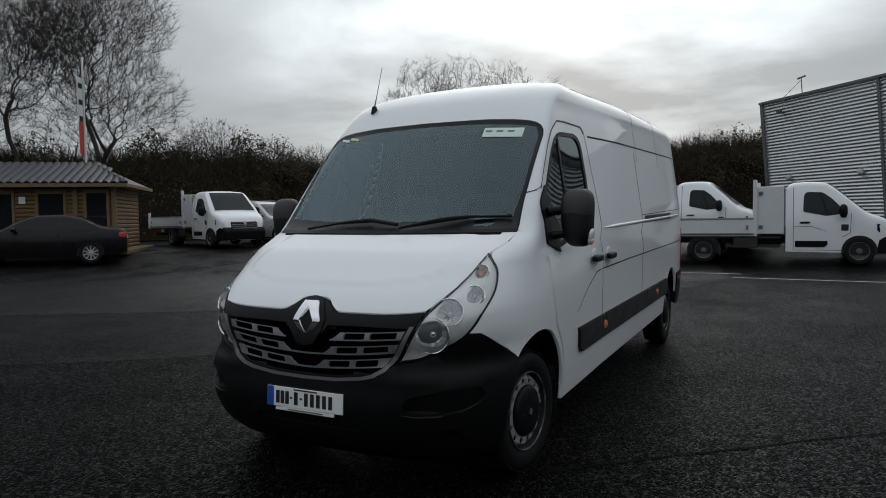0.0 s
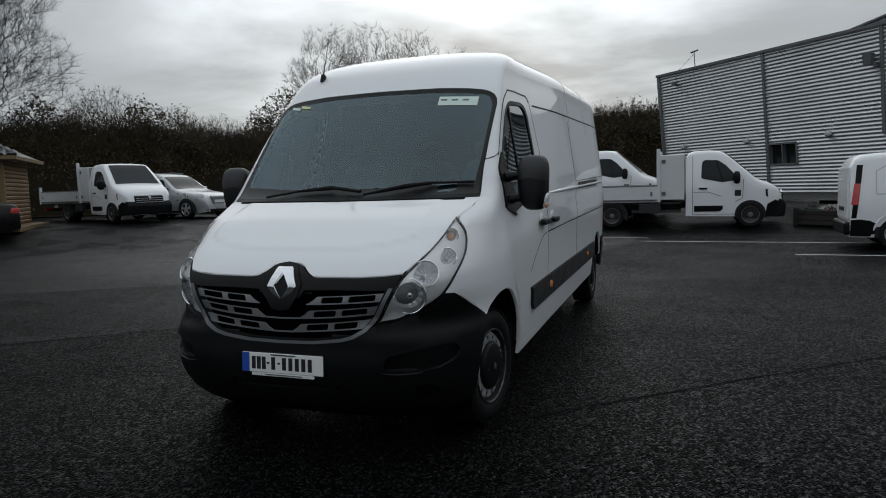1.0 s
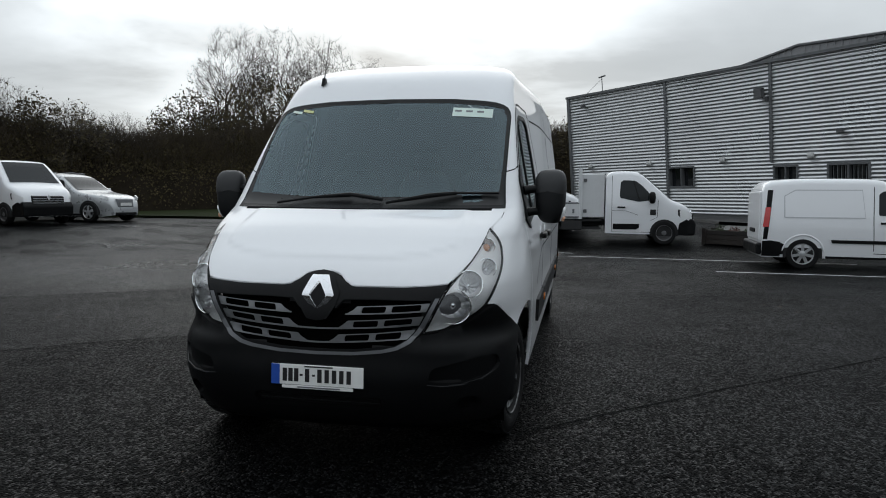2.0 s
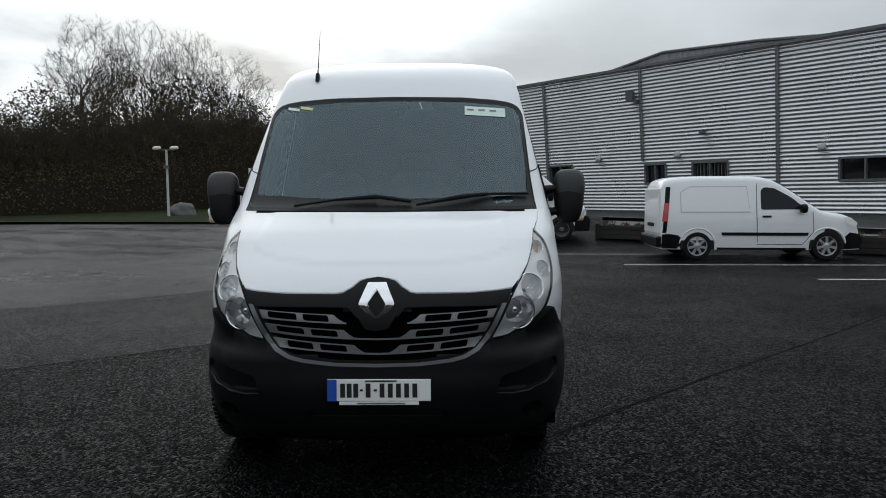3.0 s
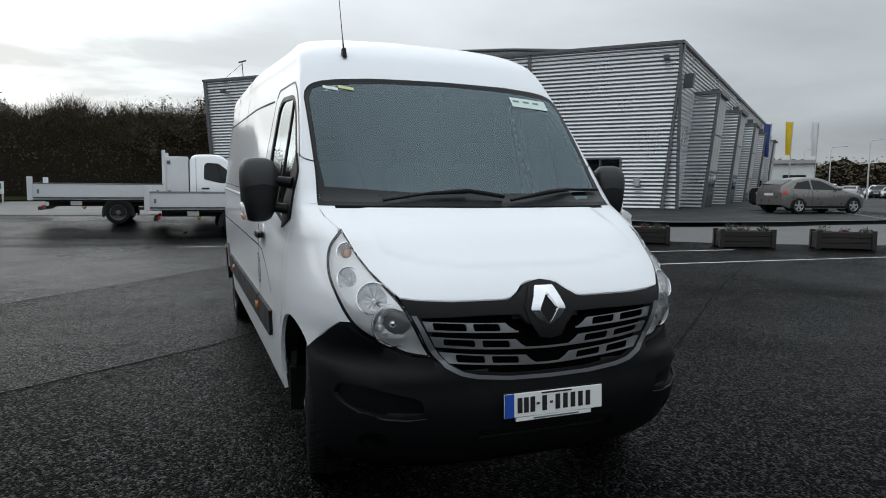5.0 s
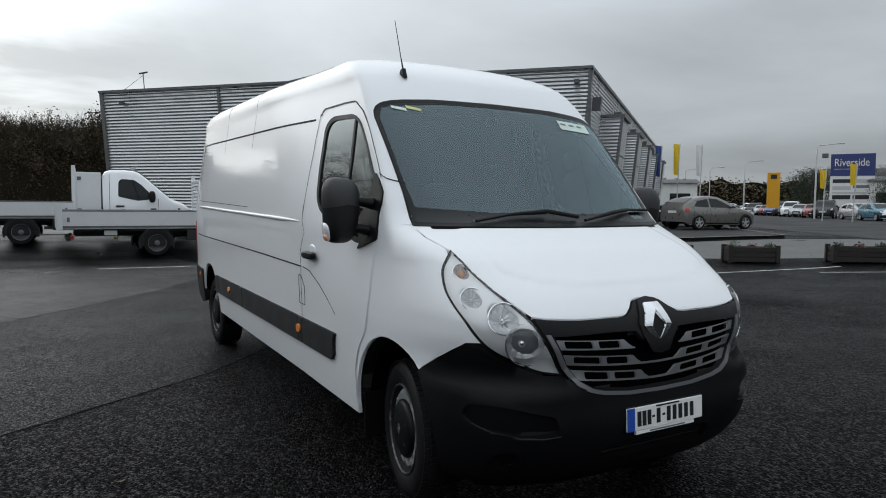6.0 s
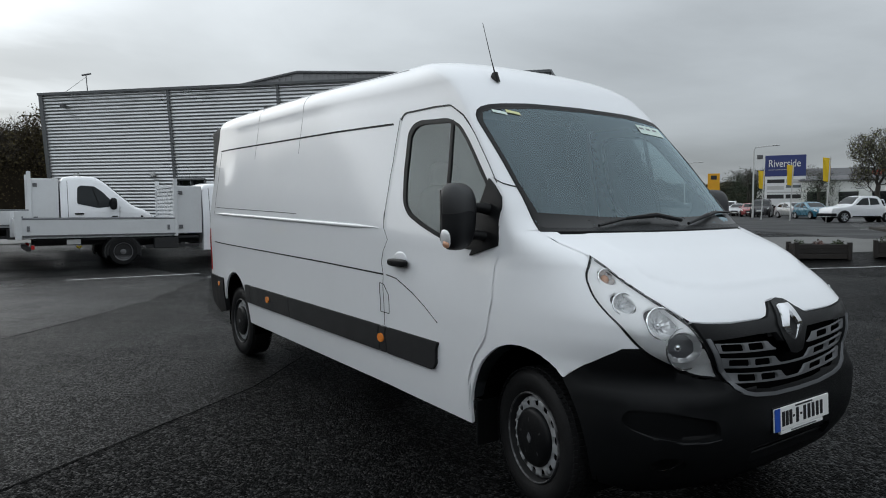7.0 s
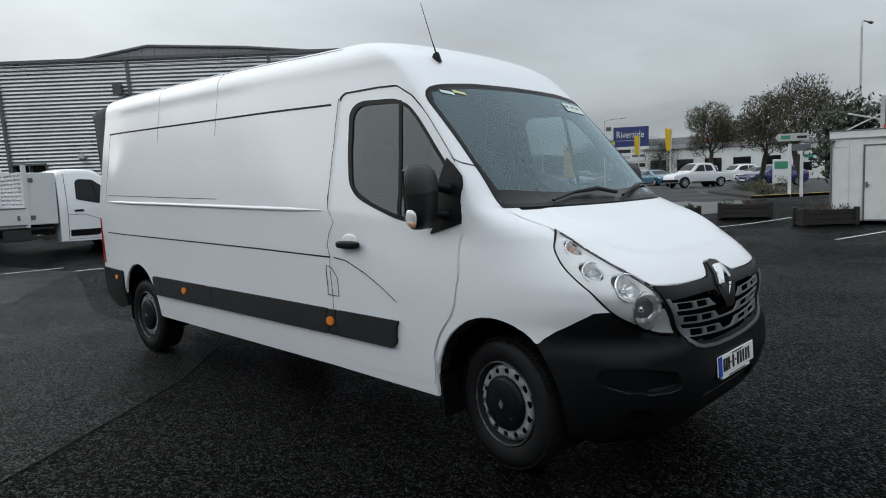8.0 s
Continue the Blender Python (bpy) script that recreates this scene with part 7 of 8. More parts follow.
def hut():
    # local: x along the front wall, to the right as seen from the yard; y into the hut
    L, D, H = 8.0, 3.6, 2.25
    t = thing("timber_hut", frame_at(-18.3, 12.3, 41), "golden timber sales hut with a grey tiled roof", "hut")
    openings = [(-0.98, -0.22, 0.0, 2.0), (-2.45, -1.55, 0.55, 1.98), (-4.3, -3.1, 0.55, 1.98), (-6.6, -5.2, 0.55, 1.98)]
    xs = sorted({-L, 0.0} | {a for o in openings for a in o[:2]})
    n = int(H / 0.14)
    for k in range(n):
        z0, z1 = 0.15 + k * 0.14, 0.15 + (k + 1) * 0.14
        for a, b in zip(xs, xs[1:]):
            if any(o[0] <= a and b <= o[1] and z0 < o[3] and z1 > o[2] for o in openings):
                continue
            part("log", box(a, b, 0.0, 0.06, z0 + 0.004, z1 - 0.004, 0.03, 1), M_LOG, t)
        part("log", box(-0.06, 0.0, 0.06, D, z0 + 0.004, z1 - 0.004, 0.03, 1), M_LOG, t)
    part("back_wall", box(-L, 0, D - 0.06, D, 0.15, 2.4), M_LOG, t)
    part("left_wall", box(-L, -L + 0.06, 0.06, D - 0.06, 0.15, 2.4), M_LOG, t)
    part("inside", box(-L + 0.1, -0.1, 0.3, D - 0.1, 0.15, 2.35), M_GAP, t)
    for x0, x1, z0, z1 in openings:
        z0 = max(z0, 0.15)
        w = part("window" if z0 > 0.3 else "door", box(x0, x1, 0.03, 0.05, z0, z1 + 0.14), M_DGLASS, t, "dark glazed opening in a timber frame")
        for a, b, c, d in ((x0 - 0.02, x0 + 0.07, z0, z1 + 0.14), (x1 - 0.07, x1 + 0.02, z0, z1 + 0.14), (x0, x1, z1 + 0.06, z1 + 0.16), (x0, x1, z0 - 0.02, z0 + 0.06)):
            part("frame_bar", box(a, b, -0.03, 0.06, c, d, 0.006, 1), M_TIMBER, w)
    for x in (-0.05, -1.25, -L + 0.05):
        part("corner_post", box(x - 0.07, x + 0.07, -0.07, 0.05, 0.15, 2.42, 0.01, 1), M_TIMBER, t)
    part("deck", box(-L - 0.2, 0.55, -1.1, D, 0.0, 0.14, 0.01), M_TIMBER, t)
    part("notice", box(-2.95, -2.75, -0.035, -0.02, 1.72, 1.95), M_SIGNW, t)
    # hipped tile roof: rows of pantiles on the front slope
    ez, rz = 2.35, 3.15
    roof = part("roof", bmesh.new(), M_TILE, t, "grey pantile roof")
    bm = bmesh.new()
    e = [bm.verts.new(p) for p in ((-L - 0.4, -0.45, ez), (0.45, -0.45, ez), (0.45, D + 0.4, ez), (-L - 0.4, D + 0.4, ez), (-L + 1.2, D / 2, rz), (-1.05, D / 2, rz))]
    for q in ((0, 1, 5, 4), (1, 2, 5), (2, 3, 4, 5), (3, 0, 4), (0, 3, 2, 1)):
        bm.faces.new([e[i] for i in q])
    bm.to_mesh(roof.data); bm.free()
    rows, per = 7, 34
    tile_me = None
    for r in range(rows):
        f0 = r / rows
        y0, z0 = -0.45 + f0 * (D / 2 + 0.45), ez + f0 * (rz - ez)
        y1, z1 = -0.45 + (r + 1.25) / rows * (D / 2 + 0.45), ez + (r + 1.25) / rows * (rz - ez)
        xr, xl = 0.45 - 1.5 * f0, -L - 0.4 + 1.6 * f0
        for c in range(per):
            x = 0.45 - (c + 0.5) * 0.26
            if x > xr - 0.05 or x < xl:
                continue
            if tile_me is None:
                vs, fs = [], []
                for i in range(7):
                    a = i / 6
                    h = 0.07 * math.sin(a * math.pi) + 0.01
                    vs += [(-0.14 + 0.28 * a, 0.0, h + 0.02), (-0.14 + 0.28 * a, 0.37, h + 0.155), (-0.14 + 0.28 * a, 0.0, h - 0.005)]
                for i in range(6):
                    fs += [(3 * i, 3 * i + 3, 3 * i + 4, 3 * i + 1), (3 * i + 2, 3 * i + 5, 3 * i + 3, 3 * i)]
                tile_me = from_lists("tile", vs, fs, M_TILE, roof, smooth=False)
                tile_me.location = (x, y0, z0)
            else:
                o = new("tile", tile_me.data)
                o.parent = roof
                o.location = (x, y0, z0)
    part("ridge_cap", tube([(-L + 1.2, D / 2, rz + 0.02), (-1.05, D / 2, rz + 0.02), (0.45, -0.45, ez + 0.05)], 0.06, 8), M_TILE, roof)
    part("fascia", box(-L - 0.4, 0.45, -0.47, -0.42, ez - 0.1, ez + 0.02, 0.005), M_TIMBER, t)
    part("fascia", box(0.42, 0.47, -0.45, D + 0.4, ez - 0.1, ez + 0.02, 0.005), M_TIMBER, t)
    return t


hut()


def flag_pole(x, y, h, cloth, ftop, flen, fw, label, lean=0.0):
    t = thing("flag", frame_at(x, y, math.degrees(math.atan2(y + 2, x + 1)) - 90), label, "flag")
    part("pole", tube([(0, 0, 0), (lean * 0.5, 0, h * 0.5), (lean, 0, h)], [0.05, 0.045, 0.035], 8), M_POLE, t)
    vs, fs = [], []
    nx, nz = 6, 14
    for i in range(nx + 1):
        for j in range(nz + 1):
            a, b = i / nx, j / nz
            w = fw * (1 - 0.25 * b)
            vs.append(Vector((0.06 + lean * (ftop / h) - a * w - 0.25 * b * fw * 0.5, 0.10 * math.sin(5 * a + 4 * b) * a, ftop - b * flen + 0.08 * a)))
    for i in range(nx):
        for j in range(nz):
            k = i * (nz + 1) + j
            fs.append((k, k + 1, k + nz + 2, k + nz + 1))
    c = from_lists("cloth", vs, fs, list(cloth), t)
    if len(cloth) > 1:
        me = c.data
        for p in me.polygons:
            j = p.index % nz
            p.material_index = 2 if j >= nz * 0.55 else 1 if (j % 3 == 1 and 1 <= p.index // nz < nx - 1) else 0
    return t


flag_pole(-24.2, 15.3, 7.9, [M_SIGNW, M_INK, M_SIGNR], 7.0, 3.2, 0.3, "white and red feather flag hanging from a pole")
M_BLUECLOTH = mat("blue_cloth", (0.02, 0.06, 0.22), 0.6, var=0.08)
for x, y, h, cl, lab in ((44.7, 40.4, 6.5, [M_BLUECLOTH], "blue feather flag on a pale pole"), (50.9, 43.7, 7.2, [M_YELLOW], "yellow feather flag on a pale pole"), (52.1, 42.0, 7.05, [M_SIGNW], "white feather flag on a pale pole"), (50.7, 29.0, 4.1, [M_YELLOW], "small yellow feather flag"), (48.2, 25.3, 4.3, [M_YELLOW], "small yellow feather flag"), (43.9, 20.6, 4.4, [M_YELLOW], "small yellow feather flag")):
    flag_pole(x, y, h, cl, h - 0.1, h * (0.42 if h > 5 else 0.36), 0.09 * h if h > 5 else 0.5, lab, 0.15)


def lamp_post(x, y, h, yaw, arm=1.6, label="tall grey street lamp", heads=1):
    t = thing("street_lamp", frame_at(x, y, yaw), label, "street lamp", "street lamps of the car park")
    part("column", tube([(0, 0, 0), (0, 0, h * 0.96), (0.12, 0, h), (arm, 0, h + 0.15)] if heads == 1 else [(0, 0, 0), (0, 0, h)], [0.09, 0.06, 0.05, 0.04] if heads == 1 else [0.07, 0.055], 8), M_POLE, t)
    if heads == 1:
        part("lamp_head", blob(0.35, 0.12, 0.06, 2.6, m=Matrix.Translation((arm + 0.25, 0, h + 0.16))), M_PALE, t, smooth=True)
    else:
        part("cross_arm", box(-0.42, 0.42, -0.03, 0.03, h - 0.03, h + 0.03), M_LAMPBOX, t)
        for s in (-1, 1):
            part("lamp_head", blob(0.20, 0.15, 0.075, 3, m=Matrix.Translation((0.42 * s, -0.10, h + 0.08)) @ pose(0, 0, 0, 22, 0, 0)), M_PALE, t, smooth=True)
        part("camera_head", box(-0.1, 0.1, -0.2, 0.0, h - 0.9, h - 0.75), M_LAMPBOX, t)
    return t


lamp_post(-13.5, 29.4, 3.3, 0, heads=2, label="white double-headed yard lamp on the grass island")
for x, y, h, yw in ((57.3, 33.6, 6.6, -50), (70, 50, 6.5, -40), (84, 66, 7, -30), (35.5, 6.8, 8.3, 0), (100, 84, 8, -30)):
    lamp_post(x, y, h, yw)


def boulder(x, y, sx, sy, sz):
    bm = bmesh.new()
    bmesh.ops.create_icosphere(bm, subdivisions=4, radius=1)
    for v in bm.verts:
        k = 1 + 0.25 * noise.noise(v.co * 1.5) + 0.08 * noise.noise(v.co * 5)
        v.co = Vector((v.co.x * sx * k, v.co.y * sy * k, max(v.co.z, -0.3) * sz * k))
    ob = part("boulder", bm, M_STONE, smooth=True)
    ob.matrix_world = frame_at(x, y, 20, 0.1)
    return tagged(ob, "large grey boulder on the grass island", "boulder")


boulder(-13.35, 30.8, 0.72, 0.55, 0.62)


def board(name, x, y, yaw, w, h, z0, face, label, bars=(), legs=True, cat="sign", thick=0.08, extra=()):
    """A sign board; bars are (x0, x1, z0, z1, material) on its face, in shares of its size."""
    t = thing(name, frame_at(x, y, yaw), label, cat)
    b = part("board", box(-w / 2, w / 2, -thick / 2, thick / 2, z0, z0 + h, 0.01), face, t)
    for x0, x1, b0, b1, mm in bars:
        part("printed_bar", box(-w / 2 + x0 * w, -w / 2 + x1 * w, -thick / 2 - 0.012, -thick / 2 + 0.002, z0 + b0 * h, z0 + b1 * h), mm, b)
    if legs:
        for s in (-1, 1):
            part("leg", box(s * w * 0.42 - 0.04, s * w * 0.42 + 0.04, -0.04, 0.04, 0, z0 + 0.05), M_POLE, t)
    return t


board("totem_sign", -12.1, 40.2, 8, 1.35, 2.75, 0.05, M_SIGNW, "tall white totem sign with a red top", [(0.12, 0.92, 0.87, 0.96, M_SIGNR), (0.2, 0.85, 0.78, 0.84, M_INK), (0.28, 0.8, 0.69, 0.75, M_INK), (0.2, 0.85, 0.2, 0.6, M_SIGNG)] + [(0.24, 0.8, 0.24 + 0.06 * k, 0.265 + 0.06 * k, M_PALE) for k in range(6)], legs=False, thick=0.2)
board("small_sign", -14.6, 39.4, 8, 0.62, 0.8, 0.15, M_SIGNW, "small white and red sign by the grass", [(0.3, 0.8, 0.45, 0.9, M_SIGNR), (0.35, 0.75, 0.12, 0.4, M_INK)])
board("small_sign", -13.2, 40.5, 8, 0.6, 0.62, 0.55, M_SIGNW, "small white notice on a metal frame", [(0.1, 0.9, 0.6, 0.7, M_SIGNG), (0.1, 0.9, 0.4, 0.5, M_SIGNG)])
board("small_sign", -10.3, 38.2, 8, 0.85, 0.65, 0.45, M_SIGNW, "small white and green sign on legs", [(0.12, 0.88, 0.4, 0.85, M_SIGNGR), (0.2, 0.8, 0.1, 0.3, M_SIGNG)])
bol = part("bollard", prism([(-0.26, 0), (0.26, 0), (0.24, 0.5), (0.12, 0.66), (-0.12, 0.64), (-0.24, 0.48)], -0.22, 0.22, "y", 0.05), M_FLOWERS)
bol.matrix_world = frame_at(-12.9, 34.2, 0, 0.1)
tagged(bol, "yellow plastic grit bin on the island", "grit bin")


def planter(a, b, seed):
    a, b = Vector((a[0], a[1], 0)), Vector((b[0], b[1], 0))
    m = (a + b) / 2
    L = (b - a).length
    t = thing("planter", frame_at(m.x, m.y, math.degrees(math.atan2(b.y - a.y, b.x - a.x))), "dark stained wooden planter with winter plants", "planter", "planters along the yard edge")
    D, H = 0.5, 0.43
    for s in (1, -1):
        for k in range(3):
            part("plank", box(-L / 2 + 0.04, L / 2 - 0.04, -D / 2 * s - 0.02, -D / 2 * s + 0.02, 0.03 + 0.135 * k, 0.155 + 0.135 * k, 0.006, 1), M_BROWNWOOD, t)
            part("plank", box(s * (L / 2 - 0.04) - 0.02, s * (L / 2 - 0.04) + 0.02, -D / 2 + 0.03, D / 2 - 0.03, 0.03 + 0.135 * k, 0.155 + 0.135 * k, 0.006, 1), M_BROWNWOOD, t)
        for q in (1, -1):
            part("post", box(s * (L / 2 - 0.04) - 0.055, s * (L / 2 - 0.04) + 0.055, -D / 2 * q - 0.055, -D / 2 * q + 0.055, 0, H + 0.05, 0.008, 1), M_BROWNWOOD, t)
    part("soil", box(-L / 2 + 0.08, L / 2 - 0.08, -D / 2 + 0.03, D / 2 - 0.03, 0.1, H - 0.04), M_SOIL, t)
    r = random.Random(seed)
    for k in range(3):
        vs, fs = [], []
        cx, s = (-0.32 + 0.32 * k + r.uniform(-0.06, 0.06)) * L, r.uniform(0.14, 0.24)
        for j in range(170):
            d = Vector((r.gauss(0, 1), r.gauss(0, 1), abs(r.gauss(0, 1)) + 0.1)).normalized() * s * r.uniform(0.3, 1.1)
            p = Vector((cx, 0, H - 0.05)) + d
            q = Vector((r.uniform(-1, 1), r.uniform(-1, 1), r.uniform(-1, 1))) * 0.035
            o = Vector((r.uniform(-1, 1), r.uniform(-1, 1), r.uniform(-1, 1))) * 0.03
            i = len(vs)
            vs += [p, p + q, p + q + o, p + o]
            fs.append((i, i + 1, i + 2, i + 3))
        from_lists("shrub", vs, fs, M_PLANT if k != 1 else M_PLANTB, t, smooth=False)
    return t


for i, (a, b) in enumerate([((4.95, 17.75), (6.15, 16.75)), ((9.75, 12.95), (10.85, 12.1)), ((11.4, 10.93), (12.62, 10.35)), ((13.4, 9.75), (14.5, 9.02)), ((15.55, 8.15), (16.7, 7.2)), ((17.3, 6.75), (17.9, 5.4)), ((16.05, 4.15), (17.0, 3.06))]):
    planter(a, b, i)


def cabin():
    # local x along the end wall that faces the yard, y back
    t = thing("site_cabin", frame_at(16.75, 3.55, -79), "off-white portable cabin with a narrow door", "cabin")
    L, D, H = 1.72, 5.0, 2.46
    part("wall", box(0, L, 0.05, D, 0.08, H - 0.02, 0.01), M_CABW, t)
    for x0, x1 in ((0.03, 0.42), (0.425, 0.74)):
        part("wall_panel", box(x0, x1, 0.025, 0.05, 0.1, H - 0.2, 0.006, 1), M_CABW, t)
    part("fascia", box(-0.04, L + 0.04, -0.02, D + 0.05, H - 0.19, H, 0.01), M_CABW, t)
    part("fascia_edge", box(-0.05, L + 0.05, -0.035, D + 0.06, H, H + 0.03, 0.004), M_GREYTRIM, t)
    part("corner_post", box(L - 0.14, L - 0.02, -0.01, 0.06, 0.08, H - 0.18, 0.01), M_CABW, t)
    part("corner_strip", box(-0.02, 0.03, 0.0, 0.06, 0.08, H - 0.18, 0.005), M_GREYTRIM, t)
    d = part("door", box(0.78, 1.36, 0.0, 0.045, 0.12, 2.05, 0.008), M_CABW, t, "off-white cabin door")
    for a, b, c, e in ((0.745, 0.782, 0.1, 2.09), (1.358, 1.395, 0.1, 2.09), (0.745, 1.395, 2.05, 2.09), (0.745, 1.395, 0.08, 0.12)):
        part("door_frame", box(a, b, -0.008, 0.05, c, e), M_GREYTRIM, d)
    part("door_handle", box(0.80, 0.85, -0.04, 0.0, 0.98, 1.12, 0.006), M_GREYTRIM, d)
    part("door_lever", box(0.80, 0.90, -0.06, -0.03, 1.04, 1.06), M_GREYTRIM, d)
    part("notice", box(1.0, 1.08, -0.008, 0.002, 1.36, 1.46), M_SIGNW, d)
    part("notice", box(0.10, 0.16, 0.015, 0.026, 1.33, 1.42), M_SIGNW, t)
    part("name_strip", box(0.08, 0.50, 0.012, 0.026, 2.05, 2.16), M_SIGNW, t)
    part("drainpipe", tube([(L + 0.12, 0.3, 0.1), (L + 0.12, 0.3, H - 0.1)], 0.04), M_CABW, t)
    for x in (0.05, L - 0.1):
        part("corner_lamp", blob(0.05, 0.05, 0.05, 2.5, m=Matrix.Translation((x, -0.05, H - 0.25))), M_LAMPBOX, t, smooth=True)
    sg = part("roof_sign", box(1.20, 4.4, 0.3, 0.42, H + 0.02, H + 0.88, 0.01), M_MAROON, t, "dark maroon roof sign with white lettering")
    part("sign_edge", box(1.17, 4.42, 0.27, 0.3, H + 0.02, H + 0.13), M_SIGNR, sg)
    part("sign_end", box(1.10, 1.20, 0.28, 0.9, H + 0.02, H + 0.88), M_PALE, sg)
    for k in range(7):
        part("letter_bar", box(1.30 + 0.42 * k, 1.58 + 0.42 * k, 0.285, 0.3, H + 0.52, H + 0.80), M_SIGNW, sg)
        part("letter_bar", box(1.30 + 0.42 * k, 1.58 + 0.42 * k, 0.285, 0.3, H + 0.18, H + 0.44), M_SIGNW, sg)
    for a, b in (((0.2, 0.9, H), (1.25, 0.5, H + 0.5)), ((0.35, 0.6, H + 0.5), (1.25, 0.5, H + 0.25))):
        part("sign_stay", tube([a, b], 0.02), M_POLE, sg)
    return t


cabin()


def finger_post():
    t = thing("direction_sign", frame_at(26.2, 7.05, -68), "white direction sign on two white posts", "sign")
    for x in (-0.25, 0.18):
        part("post", box(x - 0.06, x + 0.06, -0.05, 0.05, 0, 2.15, 0.008), M_SIGNW, t)
    b = part("arrow_board", prism([(-0.80, 2.42), (-0.68, 2.27), (0.42, 2.27), (0.42, 2.57), (-0.68, 2.57)], -0.03, 0.03, "y"), M_PALE, t)
    part("printed_bar", box(-0.58, -0.25, -0.036, -0.03, 2.35, 2.49), M_SIGNGR, b)
    part("printed_bar", box(0.0, 0.35, -0.036, -0.03, 2.36, 2.46), M_INK, b)
    c = part("lower_board", box(0.15, 0.80, -0.03, 0.03, 1.40, 1.82, 0.006), M_SIGNW, t)
    part("printed_bar", box(0.25, 0.6, -0.036, -0.03, 1.58, 1.72), M_SIGNGR, c)
    part("middle_board", box(-0.2, 0.5, -0.06, -0.03, 1.86, 2.12, 0.004), M_SIGNG, t)
    return t


finger_post()
board("small_sign", 29.5, 8.6, -68, 0.75, 1.1, 0.5, M_SIGNW, "small white and green parking notice", [(0.1, 0.9, 0.6, 0.9, M_SIGNGR)])
ribbon("yellow_kerb", [(24.6, 8.2), (25.8, 7.3), (27.5, 6.3), (29, 5.2)], 0.2, 0.13, M_FLOWERS, "yellow painted kerb of the planted bed", "kerb")
draped("planted_bed", [(24.7, 8.3), (25.8, 7.4), (27.5, 6.4), (29, 5.3), (33, 8), (38, 13), (32, 13)], 0.12, M_SOIL, "brown planted bed with low shrubs", "bed", thick=0.14)


def riverside():
    t = thing("retail_sign", frame_at(71.8, 38.3, -62), "large navy and white retail park sign", "sign")
    part("panel_navy", box(-2.05, 2.05, -0.15, 0.15, 4.5, 6.85, 0.02), M_SIGNB, t)
    w = part("panel_white", box(-2.05, 2.05, -0.12, 0.12, 1.2, 4.5, 0.02), M_SIGNW, t)
    for z0, z1, x0, x1, mm in ((3.75, 4.15, -1.8, -0.05, M_INK), (3.75, 4.15, 0.1, 1.8, M_PALE), (3.2, 3.5, 0.1, 1.8, M_SIGNG), (3.0, 3.4, -1.8, -0.1, M_PALE), (2.0, 2.45, -1.8, -0.1, M_INK), (2.0, 2.45, 0.1, 1.8, M_INK), (2.6, 2.75, -1.8, 1.8, M_PALE)):
        part("name_bar", box(x0, x1, -0.135, -0.115, z0, z1), mm, w)
    for s in (-1, 1):
        part("leg", box(s * 1.9 - 0.1, s * 1.9 + 0.1, -0.1, 0.1, 0, 1.25), M_LAMPBOX, t)
    part("wave_line", box(-1.7, 0.6, -0.17, -0.15, 5.2, 5.25), M_PALE, t)
    part("sign_floodlight", box(-2.9, -2.3, -0.3, 0.3, 6.5, 6.95, 0.02), M_LAMPBOX, t)
    cu = bpy.data.curves.new("word", "FONT")
    cu.body, cu.size, cu.align_x, cu.extrude = "Riverside", 1.02, "CENTER", 0.02
    tmp = bpy.data.objects.new("word", cu)
    scene.collection.objects.link(tmp)
    me = bpy.data.meshes.new_from_object(tmp)
    bpy.data.objects.remove(tmp)
    me.materials.clear(); me.materials.append(M_SIGNW)
    o = new("lettering", me)
    o.parent = t
    o["label"] = "white lettering"
    o.matrix_basis = pose(-0.1, -0.18, 5.55, 90, 0, 0) @ Matrix.Diagonal((0.86, 1.15, 1, 1))
    return t


riverside()
board("totem_sign", 60.0, 39.5, -55, 1.15, 3.5, 1.0, M_ORANGE, "orange-yellow dealership totem sign", [(0.25, 0.75, 0.82, 0.94, M_INK)], legs=False, thick=0.5)
board("totem_sign", 79, 40, -60, 2.2, 2.6, 1.2, M_SIGNW, "white list sign in the car park", [(0.1, 0.9, 0.7, 0.9, M_INK), (0.1, 0.9, 0.3, 0.5, M_SIGNG)])
board("totem_sign", 88, 35, -65, 2.0, 2.4, 3.2, M_SIGNR, "red sign above parked cars", [(0.2, 0.8, 0.3, 0.7, M_PALE)])
# far parked cars
far = []
protos = [car("hatch", M_SILVERP, "silver hatchback in the far car park", "far parked cars"), car("saloon", M_REDP, "red car in the far car park", "far parked cars"), car("suv", M_DARKP, "dark off-road car in the far car park", "far parked cars"), car("hatch", M_TEALP, "teal hatchback in the far car park", "far parked cars"), car("suv", M_WHITE, "white off-road car in the far car park", "far parked cars"), car("saloon", M_BLUEP, "blue car in the far car park", "far parked cars")]
spots = []
# one row leading away along the road, two cars by the retail sign, a few behind the pickup
for k in range(14):
    spots.append((63.3 + 3.3 * k, 36.0 + 3.25 * k, 205 + 4 * math.sin(2.1 * k)))
spots += [(58.7, 31.1, 238), (56.3, 28.2, 232), (72.0, 24.9, 150), (67.8, 21.5, 150), (75.5, 29.0, 150), (64.0, 47.5, 30), (69, 53, 30), (74, 58, 30), (79, 64, 30)]
order = [2, 1, 0, 4, 2, 5, 1, 0, 2, 4, 0, 5, 1, 4, 0, 3, 4, 0, 2, 0, 5, 4, 2]
used = set()
for (x, y, yaw), k in zip(spots, order):
    m = pose(x, y, gz(x, y), 0, 0, yaw)
    if k in used:
        copy_thing(protos[k], m)
    else:
        protos[k].matrix_world = m
        used.add(k)


